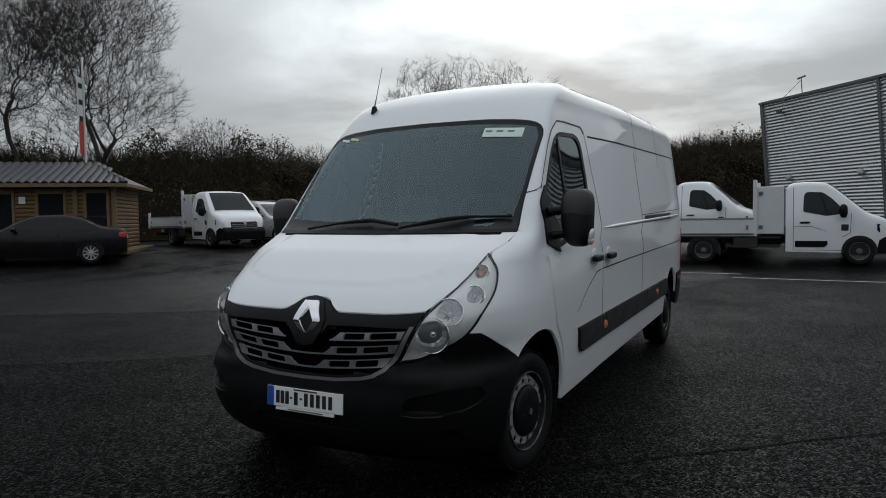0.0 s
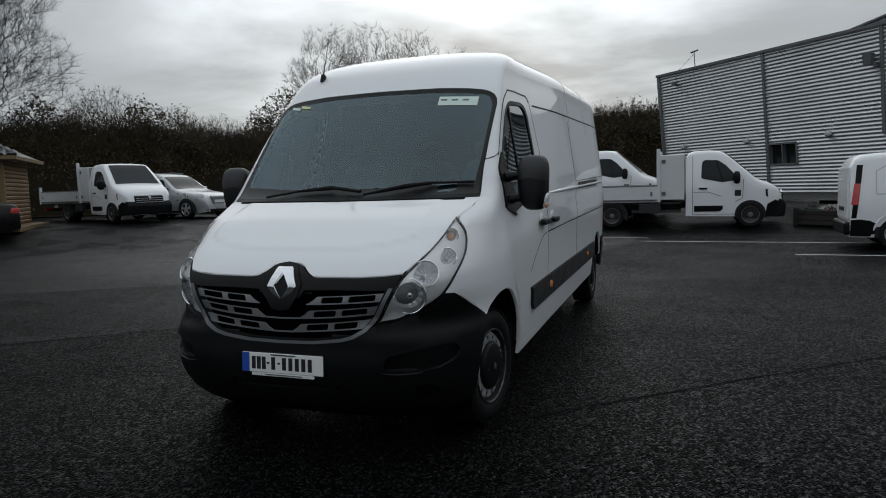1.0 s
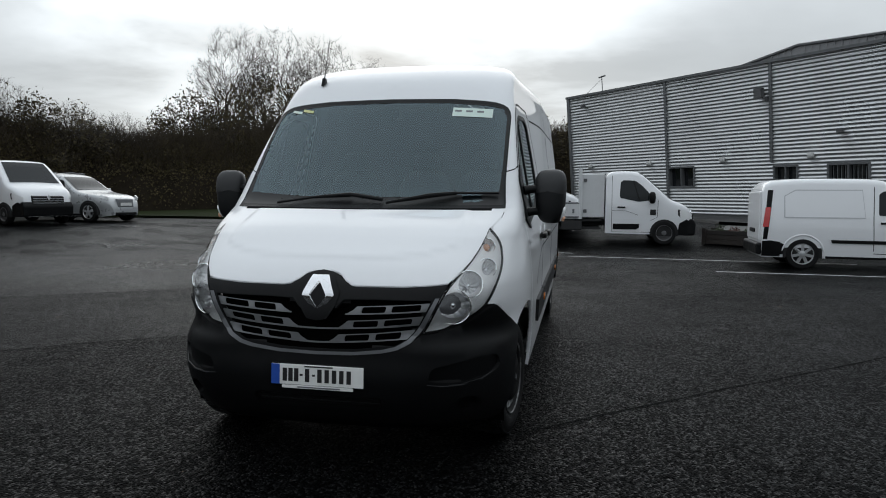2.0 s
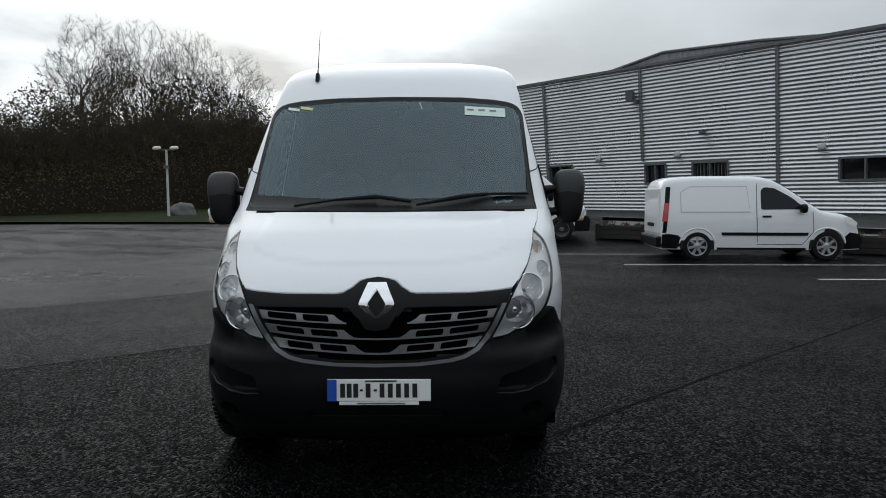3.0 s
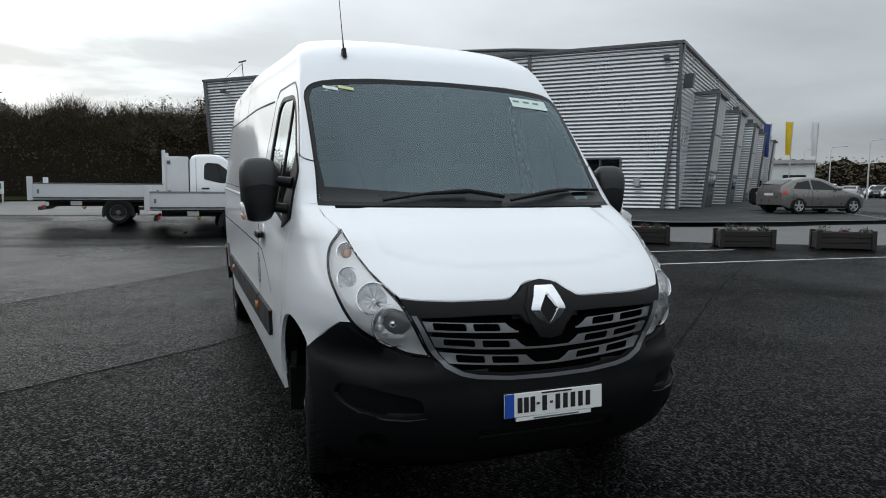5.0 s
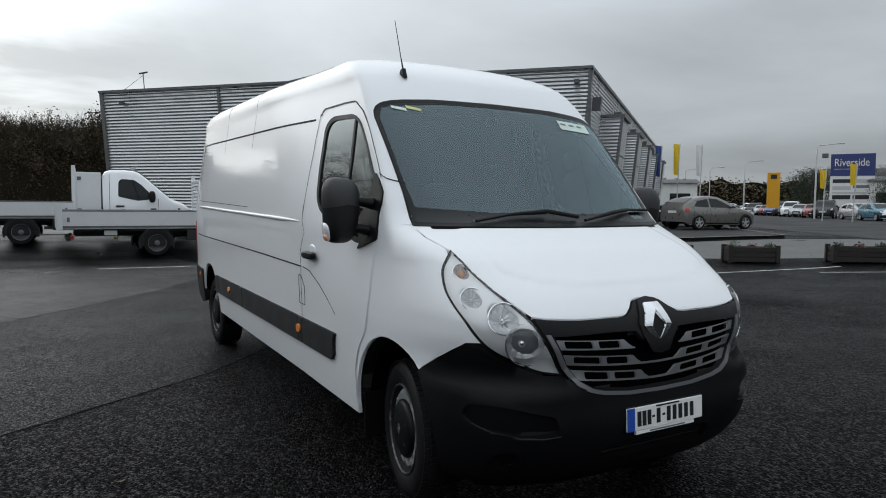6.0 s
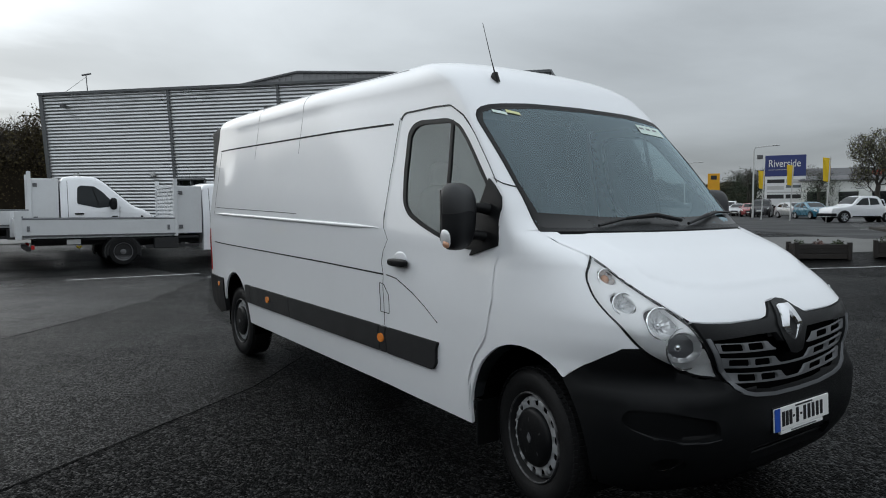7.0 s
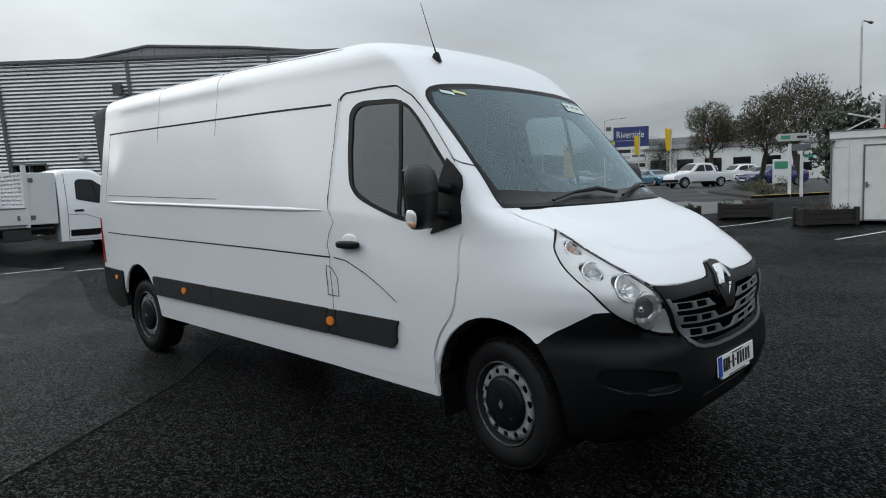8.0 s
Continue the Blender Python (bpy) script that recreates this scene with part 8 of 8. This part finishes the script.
def far_building(x, y, yaw, w, d, h, label, roof=1.2, cols=6, rows=2):
    t = thing("shop_building", frame_at(x, y, yaw), label, "building")
    part("wall", box(-w / 2, w / 2, 0, d, 0, h), M_CABW, t)
    part("roof", prism([(-0.4, h), (d / 2, h + roof), (d + 0.4, h)], -w / 2 - 0.3, w / 2 + 0.3, "x"), mat("dark_slate", (0.06, 0.06, 0.065), 0.6, var=0.2), t)
    for r in range(rows):
        for c in range(cols):
            xx = -w / 2 + w * (c + 0.5) / cols
            win = part("window", box(xx - w / cols * 0.3, xx + w / cols * 0.3, -0.06, 0.02, 0.9 + r * h / rows, 0.9 + r * h / rows + h / rows * 0.45), M_DGLASS, t)
    return t


far_building(76, 22, -72, 30, 10, 3.9, "long white low building behind the car park", 0.7, 10, 1)
far_building(96, 44, -62, 20, 10, 5.0, "pale shop building with a dark roof", 1.8, 6, 2)
far_building(62, 58, -45, 12, 8, 4.0, "pale low building at the end of the side wall", 0.6, 3, 1)

# ---- trees and hedges ----
M_BARK = mat("dark_winter_bark", (0.042, 0.035, 0.029), 0.85, var=0.3, scale=6, bump=0.4, bscale=60)
M_TWIG = mat("brown_twigs", (0.05, 0.04, 0.028), 0.85, spec=0.1, var=0.3, island=0.3)
M_HEDGE = mat("dull_hedge_leaf", (0.075, 0.061, 0.031), 0.85, var=0.45, scale=0.35, island=0.35, spec=0.1)
M_LIME = mat("thin_yellow_green_leaf", (0.075, 0.075, 0.022), 0.7, var=0.4, island=0.5)
M_EVER = mat("dark_evergreen_leaf", (0.018, 0.03, 0.012), 0.7, var=0.4, island=0.5)
# dark core sheets: the shade between the leaves is put into their colour
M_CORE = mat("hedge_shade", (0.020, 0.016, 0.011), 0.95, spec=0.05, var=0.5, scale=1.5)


class Soup:
    """Vertices and faces gathered for one mesh."""

    def __init__(self):
        self.v, self.f = [], []

    def stick(self, a, b, r0, r1, k):
        d = (b - a)
        s = d.orthogonal().normalized()
        t = d.cross(s).normalized()
        i = len(self.v)
        for p, r in ((a, r0), (b, r1)):
            for j in range(k):
                an = 2 * math.pi * j / k
                self.v.append(p + s * (r * math.cos(an)) + t * (r * math.sin(an)))
        for j in range(k):
            self.f.append((i + j, i + (j + 1) % k, i + k + (j + 1) % k, i + k + j))

    def spike(self, a, b, r0):
        d = (b - a)
        s = d.orthogonal().normalized() * r0
        t = d.cross(s).normalized() * r0
        i = len(self.v)
        self.v += [a + s, a - s * 0.5 + t * 0.87, a - s * 0.5 - t * 0.87, b]
        self.f += [(i, i + 1, i + 3), (i + 1, i + 2, i + 3), (i + 2, i, i + 3)]

    def leaf(self, p, s, r):
        a = Vector((r.gauss(0, 1), r.gauss(0, 1), r.gauss(0, 1))).normalized()
        b = a.orthogonal().normalized()
        i = len(self.v)
        self.v += [p - a * s, p + b * s * 0.55, p + a * s, p - b * s * 0.55]
        self.f.append((i, i + 1, i + 2, i + 3))


def grow(r, height, spread, levels, split, trunk, soup, tips, lean=0.11, crown_low=0.25, twigs=2, twig=0.006):
    """A bare tree: forks again and again, each shoot bending upwards; ends in sprays of fine twigs."""
    def shoot(p, d, length, rad, lev):
        n = 4 if lev < 2 else 3 if lev < 3 else 2
        seg = length / n
        for i in range(n):
            bend = Vector((r.gauss(0, lean), r.gauss(0, lean), r.gauss(0.08, lean * 0.6)))
            d = (d + bend * 0.6).normalized()
            q = p + d * seg
            r1 = rad * (1 - 0.35 * (i + 1) / n)
            soup.stick(p, q, rad * (1 - 0.35 * i / n), r1, 7 if lev == 0 else 4 if lev == 1 else 3)
            p = q
            if lev < levels and (lev > 0 or i >= n * crown_low):
                for _ in range(split if lev else max(2, split)):
                    if r.random() < 0.85:
                        side = Vector((r.gauss(0, 1), r.gauss(0, 1), r.gauss(0.3, 0.4))).normalized()
                        shoot(p, (d * (1.05 - spread) + side * spread).normalized(), length * r.uniform(0.42, 0.68), max(r1 * r.uniform(0.35, 0.55), twig), lev + 1)
            if lev >= levels - 1:
                for _ in range(twigs):
                    e = (d * 0.9 + Vector((r.gauss(0, 0.55), r.gauss(0, 0.55), r.gauss(0.1, 0.4)))).normalized()
                    q = p - d * seg * r.random()
                    soup.spike(q, q + e * seg * r.uniform(0.5, 1.3), twig)
        if lev >= levels - 1:
            tips.append(p)
            soup.spike(p, p + d * seg * r.uniform(0.5, 1.0), twig)
    shoot(Vector((0, 0, 0)), Vector((0, 0, 1)), height * 0.52, trunk, 0)
    top = max(v.z for v in soup.v)
    k = height / top
    for i, v in enumerate(soup.v):
        soup.v[i] = v * k
    for i, v in enumerate(tips):
        tips[i] = v * k


def winter_tree(seed, height, width, low, n, label, trunk=0.16, stems=3, twig=0.006, leaves=0, leaf_mat=None, leaf_size=0.08, lobes=4):
    """A bare tree: a crown of several lobes filled with shoots, each joined to the nearest older one; limbs thicken with what they carry."""
    r = random.Random(seed)
    t = thing("tree", pose(0, 0, 0), label, "tree")
    mid = Vector((0, 0, low + (height - low) * 0.5))
    lobe = [(mid + Vector((0, 0, (height - low) * 0.12)), 0.36 * width, 0.38 * (height - low))]
    for k in range(lobes):
        a = 2 * math.pi * (k + r.uniform(-0.3, 0.3)) / lobes
        rad = width * r.uniform(0.19, 0.27)
        lobe.append((mid + Vector((math.cos(a) * (width / 2 - rad), math.sin(a) * (width / 2 - rad), (height - low) * r.uniform(-0.22, 0.2))), rad, rad * r.uniform(0.9, 1.3)))
    pts = []
    while len(pts) < n:
        c, rx, rz = lobe[r.randrange(len(lobe))] if r.random() < 0.75 else lobe[0]
        d = Vector((r.gauss(0, 1), r.gauss(0, 1), r.gauss(0, 1))).normalized() * r.random() ** 0.42
        p = c + Vector((d.x * rx, d.y * rx, d.z * rz))
        if p.z > low * 0.8:
            pts.append(p)
    nodes, parents = [Vector((0, 0, 0))], [-1]
    for k in range(stems):
        a = 2 * math.pi * (k + r.uniform(-0.2, 0.2)) / stems
        lean, h, last = r.uniform(0.05, 0.16) * width, low * r.uniform(0.9, 1.5), 0
        for j in range(1, 7):
            f = j / 6
            nodes.append(Vector((math.cos(a) * lean * f ** 1.3 + r.gauss(0, 0.03), math.sin(a) * lean * f ** 1.3 + r.gauss(0, 0.03), h * f)))
            parents.append(last)
            last = len(nodes) - 1
    base = Vector((0, 0, low * 0.7))
    pts.sort(key=lambda p: (p - base).length + 0.3 * abs(p.x) + 0.3 * abs(p.y))
    arr = np.zeros((len(nodes) + 3 * len(pts), 3))
    reach = np.zeros(len(arr))
    for i, p in enumerate(nodes):
        arr[i] = p
        reach[i] = p.length
    for p in pts:
        m = len(nodes)
        d = np.sqrt(((arr[:m] - np.array(p)) ** 2).sum(1)) + 0.5 * reach[:m] + 0.9 * np.maximum(arr[:m, 2] - p.z + 0.05, 0)
        d[0] += 50
        i = int(d.argmin())
        a = nodes[i]
        steps = 2 if (p - a).length > height * 0.03 else 1
        for k in range(1, steps + 1):
            f = k / steps
            q = a.lerp(p, f) + (Vector((r.gauss(0, 1), r.gauss(0, 1), -abs(r.gauss(0, 1)))) * (p - a).length * 0.10 if k < steps else Vector())
            arr[len(nodes)] = q
            reach[len(nodes)] = reach[i] + (q - nodes[i]).length
            nodes.append(q)
            parents.append(i)
            i = len(nodes) - 1
    load = [0.0] * len(nodes)
    for i in range(len(nodes) - 1, 0, -1):
        if load[i] == 0:
            load[i] = 1.0
        load[parents[i]] += load[i]
    thick = [max(twig, min(trunk, trunk * (v / load[0]) ** 0.6)) for v in load]
    so, tips = Soup(), []
    for i in range(1, len(nodes)):
        k = parents[i]
        if (nodes[i] - nodes[k]).length < 1e-4:
            continue
        so.stick(nodes[k], nodes[i], min(thick[k], thick[i] * 1.5), thick[i], 6 if thick[i] > trunk * 0.3 else 3)
        if load[i] < 5:
            d = (nodes[i] - nodes[k]).normalized()
            for _ in range(4):
                e = (d * 0.7 + Vector((r.gauss(0, 0.5), r.gauss(0, 0.5), r.gauss(0.25, 0.35)))).normalized()
                so.spike(nodes[i], nodes[i] + e * height * r.uniform(0.025, 0.06), twig * 0.8)
            tips.append(nodes[i])
    from_lists("trunk_with_limb", so.v, so.f, M_BARK, t, "bare trunk and branches")
    if leaves:
        lf = Soup()
        for _ in range(leaves):
            p = r.choice(tips) + Vector((r.gauss(0, 0.15), r.gauss(0, 0.15), r.gauss(0, 0.15)))
            lf.leaf(p, leaf_size * r.uniform(0.6, 1.4), r)
        from_lists("crown", lf.v, lf.f, leaf_mat or M_HEDGE, t, "sparse dull leaves", smooth=False)
    return t


tall = [winter_tree(11, 16.0, 10.5, 3.0, 4000, "tall many-stemmed bare winter tree", 0.20, 8, 0.009, 700, M_TWIG, 0.05, 5),
        winter_tree(23, 18.0, 9.5, 4.6, 1900, "tall old bare tree beyond the hedge", 0.34, 3, 0.0095, lobes=5),
        winter_tree(37, 7.2, 5.6, 1.6, 1300, "rounded bare winter tree", 0.13, 4, 0.006, 700, M_HEDGE, 0.06, 4),
        winter_tree(53, 5.8, 4.6, 0.6, 900, "small bushy tree with a few dull leaves", 0.08, 5, 0.006, 3400, M_HEDGE, 0.07, 4)]
spots = {0: [(-30.8, 20.3, 1.0, 10), (-31.6, 15.6, 0.95, 80), (-38.5, 13, 1.05, 200)],
         1: [(-32.6, 58.9, 0.99, 40), (-28.9, 60.8, 1.0, 130), (-24.8, 62.5, 0.96, 260), (-20.8, 63.9, 0.85, 20)],
         2: [(-28.6, 26.2, 1.0, 20), (-17.9, 64.7, 1.35, 100), (-26.2, 28.8, 0.86, 190), (-24.6, 30.8, 0.8, 280), (-22.0, 46.0, 1.02, 75), (-19.0, 48.5, 1.1, 10), (-16.0, 51.0, 1.08, 200)],
         3: [(-27.5, 27.6, 1.1, 0), (-25.2, 28.0, 1.0, 90), (-30.5, 24.0, 1.1, 170), (-12.5, 53.5, 1.12, 140), (-9, 55, 1.18, 230), (-5.5, 56, 1.22, 20), (-2.5, 56.5, 1.35, 50), (1, 58, 1.5, 300), (4, 59, 1.6, 260), (7.5, 60, 1.55, 110), (-24.0, 43, 1.05, 310), (-33.5, 18.5, 1.0, 60), (-29.6, 25.6, 0.95, 120), (-25.0, 35.0, 0.95, 15), (-23.0, 39.5, 1.1, 200), (-21.0, 46.5, 1.35, 250), (-17.5, 50.5, 1.4, 330), (-35.5, 16.0, 1.05, 280), (-31.0, 54.5, 1.9, 40), (-27.5, 56.5, 2.1, 100), (-24.0, 58.0, 2.0, 170), (-20.5, 59.5, 1.9, 230), (-33.5, 52.0, 1.8, 310), (-17.0, 60.0, 1.7, 75)]}
for k, lst in spots.items():
    for i, (x, y, s, yaw) in enumerate(lst):
        m = pose(x, y, gz(x, y) - 0.05, 0, 0, yaw)
        if i == 0:
            tall[k].matrix_world = m
            tall[k].scale = (s, s, s)
        else:
            c = copy_thing(tall[k], m)
            c.scale = (s, s, s)

# the long hedge and thicket behind the yard
BELT = [(-52, 2), (-36, 13), (-28.5, 22), (-23.5, 29.5), (-21.5, 37), (-19, 45), (-12, 52), (-3, 55.5), (6, 58), (16, 62)]
BELT_H = [3.9, 4.0, 4.2, 3.7, 4.2, 6.0, 6.0, 6.5, 7.0, 7.0]


def belt_point(t):
    k = t * (len(BELT) - 1)
    i = min(int(k), len(BELT) - 2)
    a, b = Vector(BELT[i]), Vector(BELT[i + 1])
    return a.lerp(b, k - i), (b - a).normalized()


def hedge():
    r = random.Random(5)
    core = Soup()
    nt, ns = 150, 9
    for i in range(nt + 1):
        p, d = belt_point(i / nt)
        nn = Vector((-d.y, d.x))
        h = float(np.interp(i / nt * (len(BELT) - 1), range(len(BELT)), BELT_H)) * (1 + 0.12 * noise.noise((i * 0.23, 0, 0)) + 0.10 * noise.noise((i * 0.9, 4, 0)))
        for j in range(ns + 1):
            a = j / ns
            w = -1.3 + 4.6 * a
            z = h * (math.sin(min(a * 1.5, 1) * math.pi / 2) ** 0.55) * (1 - 0.10 * a)
            off = 0.35 * noise.noise((i * 0.7, j * 0.8, 2.0))
            core.v.append(Vector((p.x + nn.x * (w + off), p.y + nn.y * (w + off), gz(p.x, p.y) + z * (1 + 0.10 * noise.noise((i * 1.3, j * 1.1, 7.0))))))
    for i in range(nt):
        for j in range(ns):
            k = i * (ns + 1) + j
            core.f.append((k, k + ns + 1, k + ns + 2, k + 1))
    t = thing("hedge", pose(0, 0, 0), "long dark overgrown hedge with dull brown-green leaves", "hedge", kind="stuff")
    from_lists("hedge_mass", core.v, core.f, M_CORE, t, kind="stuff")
    lf, tw = Soup(), Soup()
    for k in range(130000):
        i, j = r.uniform(0, nt - 0.001), r.random() ** 0.8 * ns * 0.999
        a = core.v[int(i) * (ns + 1) + int(j)].lerp(core.v[(int(i) + 1) * (ns + 1) + int(j)], i % 1)
        b = core.v[int(i) * (ns + 1) + int(j) + 1].lerp(core.v[(int(i) + 1) * (ns + 1) + int(j) + 1], i % 1)
        p = a.lerp(b, j % 1)
        p = p + Vector((r.gauss(0, 0.22), r.gauss(0, 0.22), abs(r.gauss(0, 0.25))))
        lf.leaf(p, r.uniform(0.035, 0.095), r)
    for k in range(15000):
        i, j = r.randrange(nt), r.randrange(2, ns)
        p = core.v[i * (ns + 1) + j] + Vector((r.gauss(0, 0.3), r.gauss(0, 0.3), -0.2))
        d = Vector((r.gauss(0, 0.35), r.gauss(0, 0.35), 1)).normalized()
        L = r.uniform(0.5, 2.0)
        q = p + d * L * 0.5
        e = q + (d + Vector((r.gauss(0, 0.3), r.gauss(0, 0.3), 0))).normalized() * L * 0.5
        tw.stick(p, q, 0.014, 0.010, 3); tw.stick(q, e, 0.010, 0.005, 3)
        for _ in range(2):
            tw.stick(q, q + (d + Vector((r.gauss(0, 0.6), r.gauss(0, 0.6), 0))).normalized() * L * 0.4, 0.008, 0.004, 3)
    from_lists("hedge_leaves", lf.v, lf.f, M_HEDGE, t, smooth=False, kind="stuff")
    from_lists("hedge_twigs", tw.v, tw.f, M_TWIG, t, kind="stuff")


hedge()


def leafy_tree(seed, height, width, leaf_mat, n, label, dome=True, trunk_h=1.4):
    r = random.Random(seed)
    t = thing("tree", pose(0, 0, 0), label, "tree")
    so, tips = Soup(), []
    grow(r, height * 0.98, 0.66, 3, 3, 0.13 * height / 5, so, tips, 0.15, 0.4, 3)
    from_lists("trunk_with_limb", so.v, so.f, M_BARK, t, "dark trunk and branches")
    lf = Soup()
    for k in range(n):
        while True:
            d = Vector((r.uniform(-1, 1), r.uniform(-1, 1), r.uniform(-0.75, 1)))
            if d.length < 1:
                break
        d = d * (0.55 + 0.45 * r.random())
        cl = noise.noise(d * 3.2 + Vector((seed, 0, 0)))
        if cl < -0.12:
            continue
        p = Vector((d.x * width / 2, d.y * width / 2, trunk_h + (height - trunk_h) * (0.42 + d.z * 0.56)))
        lf.leaf(p, r.uniform(0.06, 0.14), r)
    from_lists("crown", lf.v, lf.f, leaf_mat, t, "uneven leafy crown", smooth=False)
    return t


def set_tree(ob, x, y, yaw=0, s=1.0):
    ob.matrix_world = pose(x, y, gz(x, y), 0, 0, yaw)
    ob.scale = (s, s, s)


set_tree(winter_tree(3, 6.3, 4.3, 1.9, 1500, "clipped round street tree with thin olive leaves", 0.16, 1, 0.012, 3800, M_LIME, 0.07, 5), 47.5, 18.8)
lime = winter_tree(9, 6.6, 4.6, 2.0, 1300, "wide street tree with sparse yellow-green leaves", 0.17, 1, 0.012, 2600, M_LIME, 0.07, 6)
set_tree(lime, 39.8, 10.6, 40)
c = copy_thing(lime, pose(42.3, 13.7, gz(42, 13), 0, 0, 200)); c.scale = (0.88, 0.88, 0.9)
ever = leafy_tree(15, 3.9, 3.0, M_EVER, 4200, "dense dark evergreen tree behind the cabin", trunk_h=0.6)
set_tree(ever, 21.9, 4.2)
bigev = leafy_tree(21, 8.5, 8.0, M_EVER, 5200, "broad dark evergreen tree behind the shops", trunk_h=1.0)
set_tree(bigev, 84, 32)
for x, y, s, yaw in ((92, 30, 1.0, 60), (76, 45, 0.75, 120), (88, 52, 0.8, 200), (70, 33.5, 0.62, 20), (102, 38, 1.1, 10), (98, 60, 0.9, 77)):
    o = copy_thing(bigev, pose(x, y, gz(x, y), 0, 0, yaw)); o.scale = (s, s, s)
for x, y, s in ((79, 43.5, 0.95), (82, 41, 0.9)):
    o = copy_thing(tall[2], pose(x, y, gz(x, y), 0, 0, x * 30)); o.scale = (s, s, s)


def tree_line():
    """The distant wood along the horizon, as one mass of leaves."""
    r = random.Random(12)
    core, lf = Soup(), Soup()
    pts = [(62, 78), (80, 82), (100, 80), (120, 66), (128, 44), (120, 10), (95, -25), (60, -48), (20, -52), (-20, -46), (-52, -30), (-58, 0)]
    n = 130
    for i in range(n + 1):
        k = i / n * (len(pts) - 1)
        a = min(int(k), len(pts) - 2)
        p = Vector(pts[a]).lerp(Vector(pts[a + 1]), k - a)
        h = 5.6 + 1.6 * noise.noise((i * 0.5, 1, 1)) + 0.7 * noise.noise((i * 1.7, 5, 1))
        for z in (0, h * 0.55, h * 0.9, h):
            core.v.append(Vector((p.x * (1 + z * 0.001), p.y, gz(p.x, p.y) + z)))
        for _ in range(170):
            z = h * r.random() ** 0.6
            lf.leaf(Vector((p.x + r.gauss(0, 1.2), p.y + r.gauss(0, 1.2), z + r.gauss(0, 0.35) + 0.6)), r.uniform(0.18, 0.42), r)
    for i in range(n):
        for j in range(3):
            q = i * 4 + j
            core.f.append((q, q + 4, q + 5, q + 1))
    t = thing("far_wood", pose(0, 0, 0), "line of autumn trees round the far edges of the site", "trees", kind="stuff")
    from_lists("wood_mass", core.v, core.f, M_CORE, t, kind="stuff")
    from_lists("wood_leaves", lf.v, lf.f, mat("autumn_leaf", (0.07, 0.055, 0.025), 0.8, var=0.4, island=0.6), t, smooth=False, kind="stuff")


tree_line()
# low shrubs of the planted bed
r = random.Random(31)
for k in range(9):
    sh = Soup()
    s = r.uniform(0.35, 0.75)
    for _ in range(260):
        d = Vector((r.gauss(0, 1), r.gauss(0, 1), abs(r.gauss(0, 1)))).normalized() * s * r.uniform(0.4, 1.1)
        sh.leaf(d, r.uniform(0.03, 0.07), r)
    o = from_lists("shrub", sh.v, sh.f, M_HEDGE if k % 2 else M_EVER, smooth=False)
    x, y = 27 + 0.9 * k + r.uniform(-0.5, 0.5), 8.3 + 0.45 * k + r.uniform(-0.8, 0.4)
    o.matrix_world = pose(x, y, gz(x, y) + 0.1)
    tagged(o, "low brown-green shrub in the planted bed", "shrub", "shrubs of the planted bed")
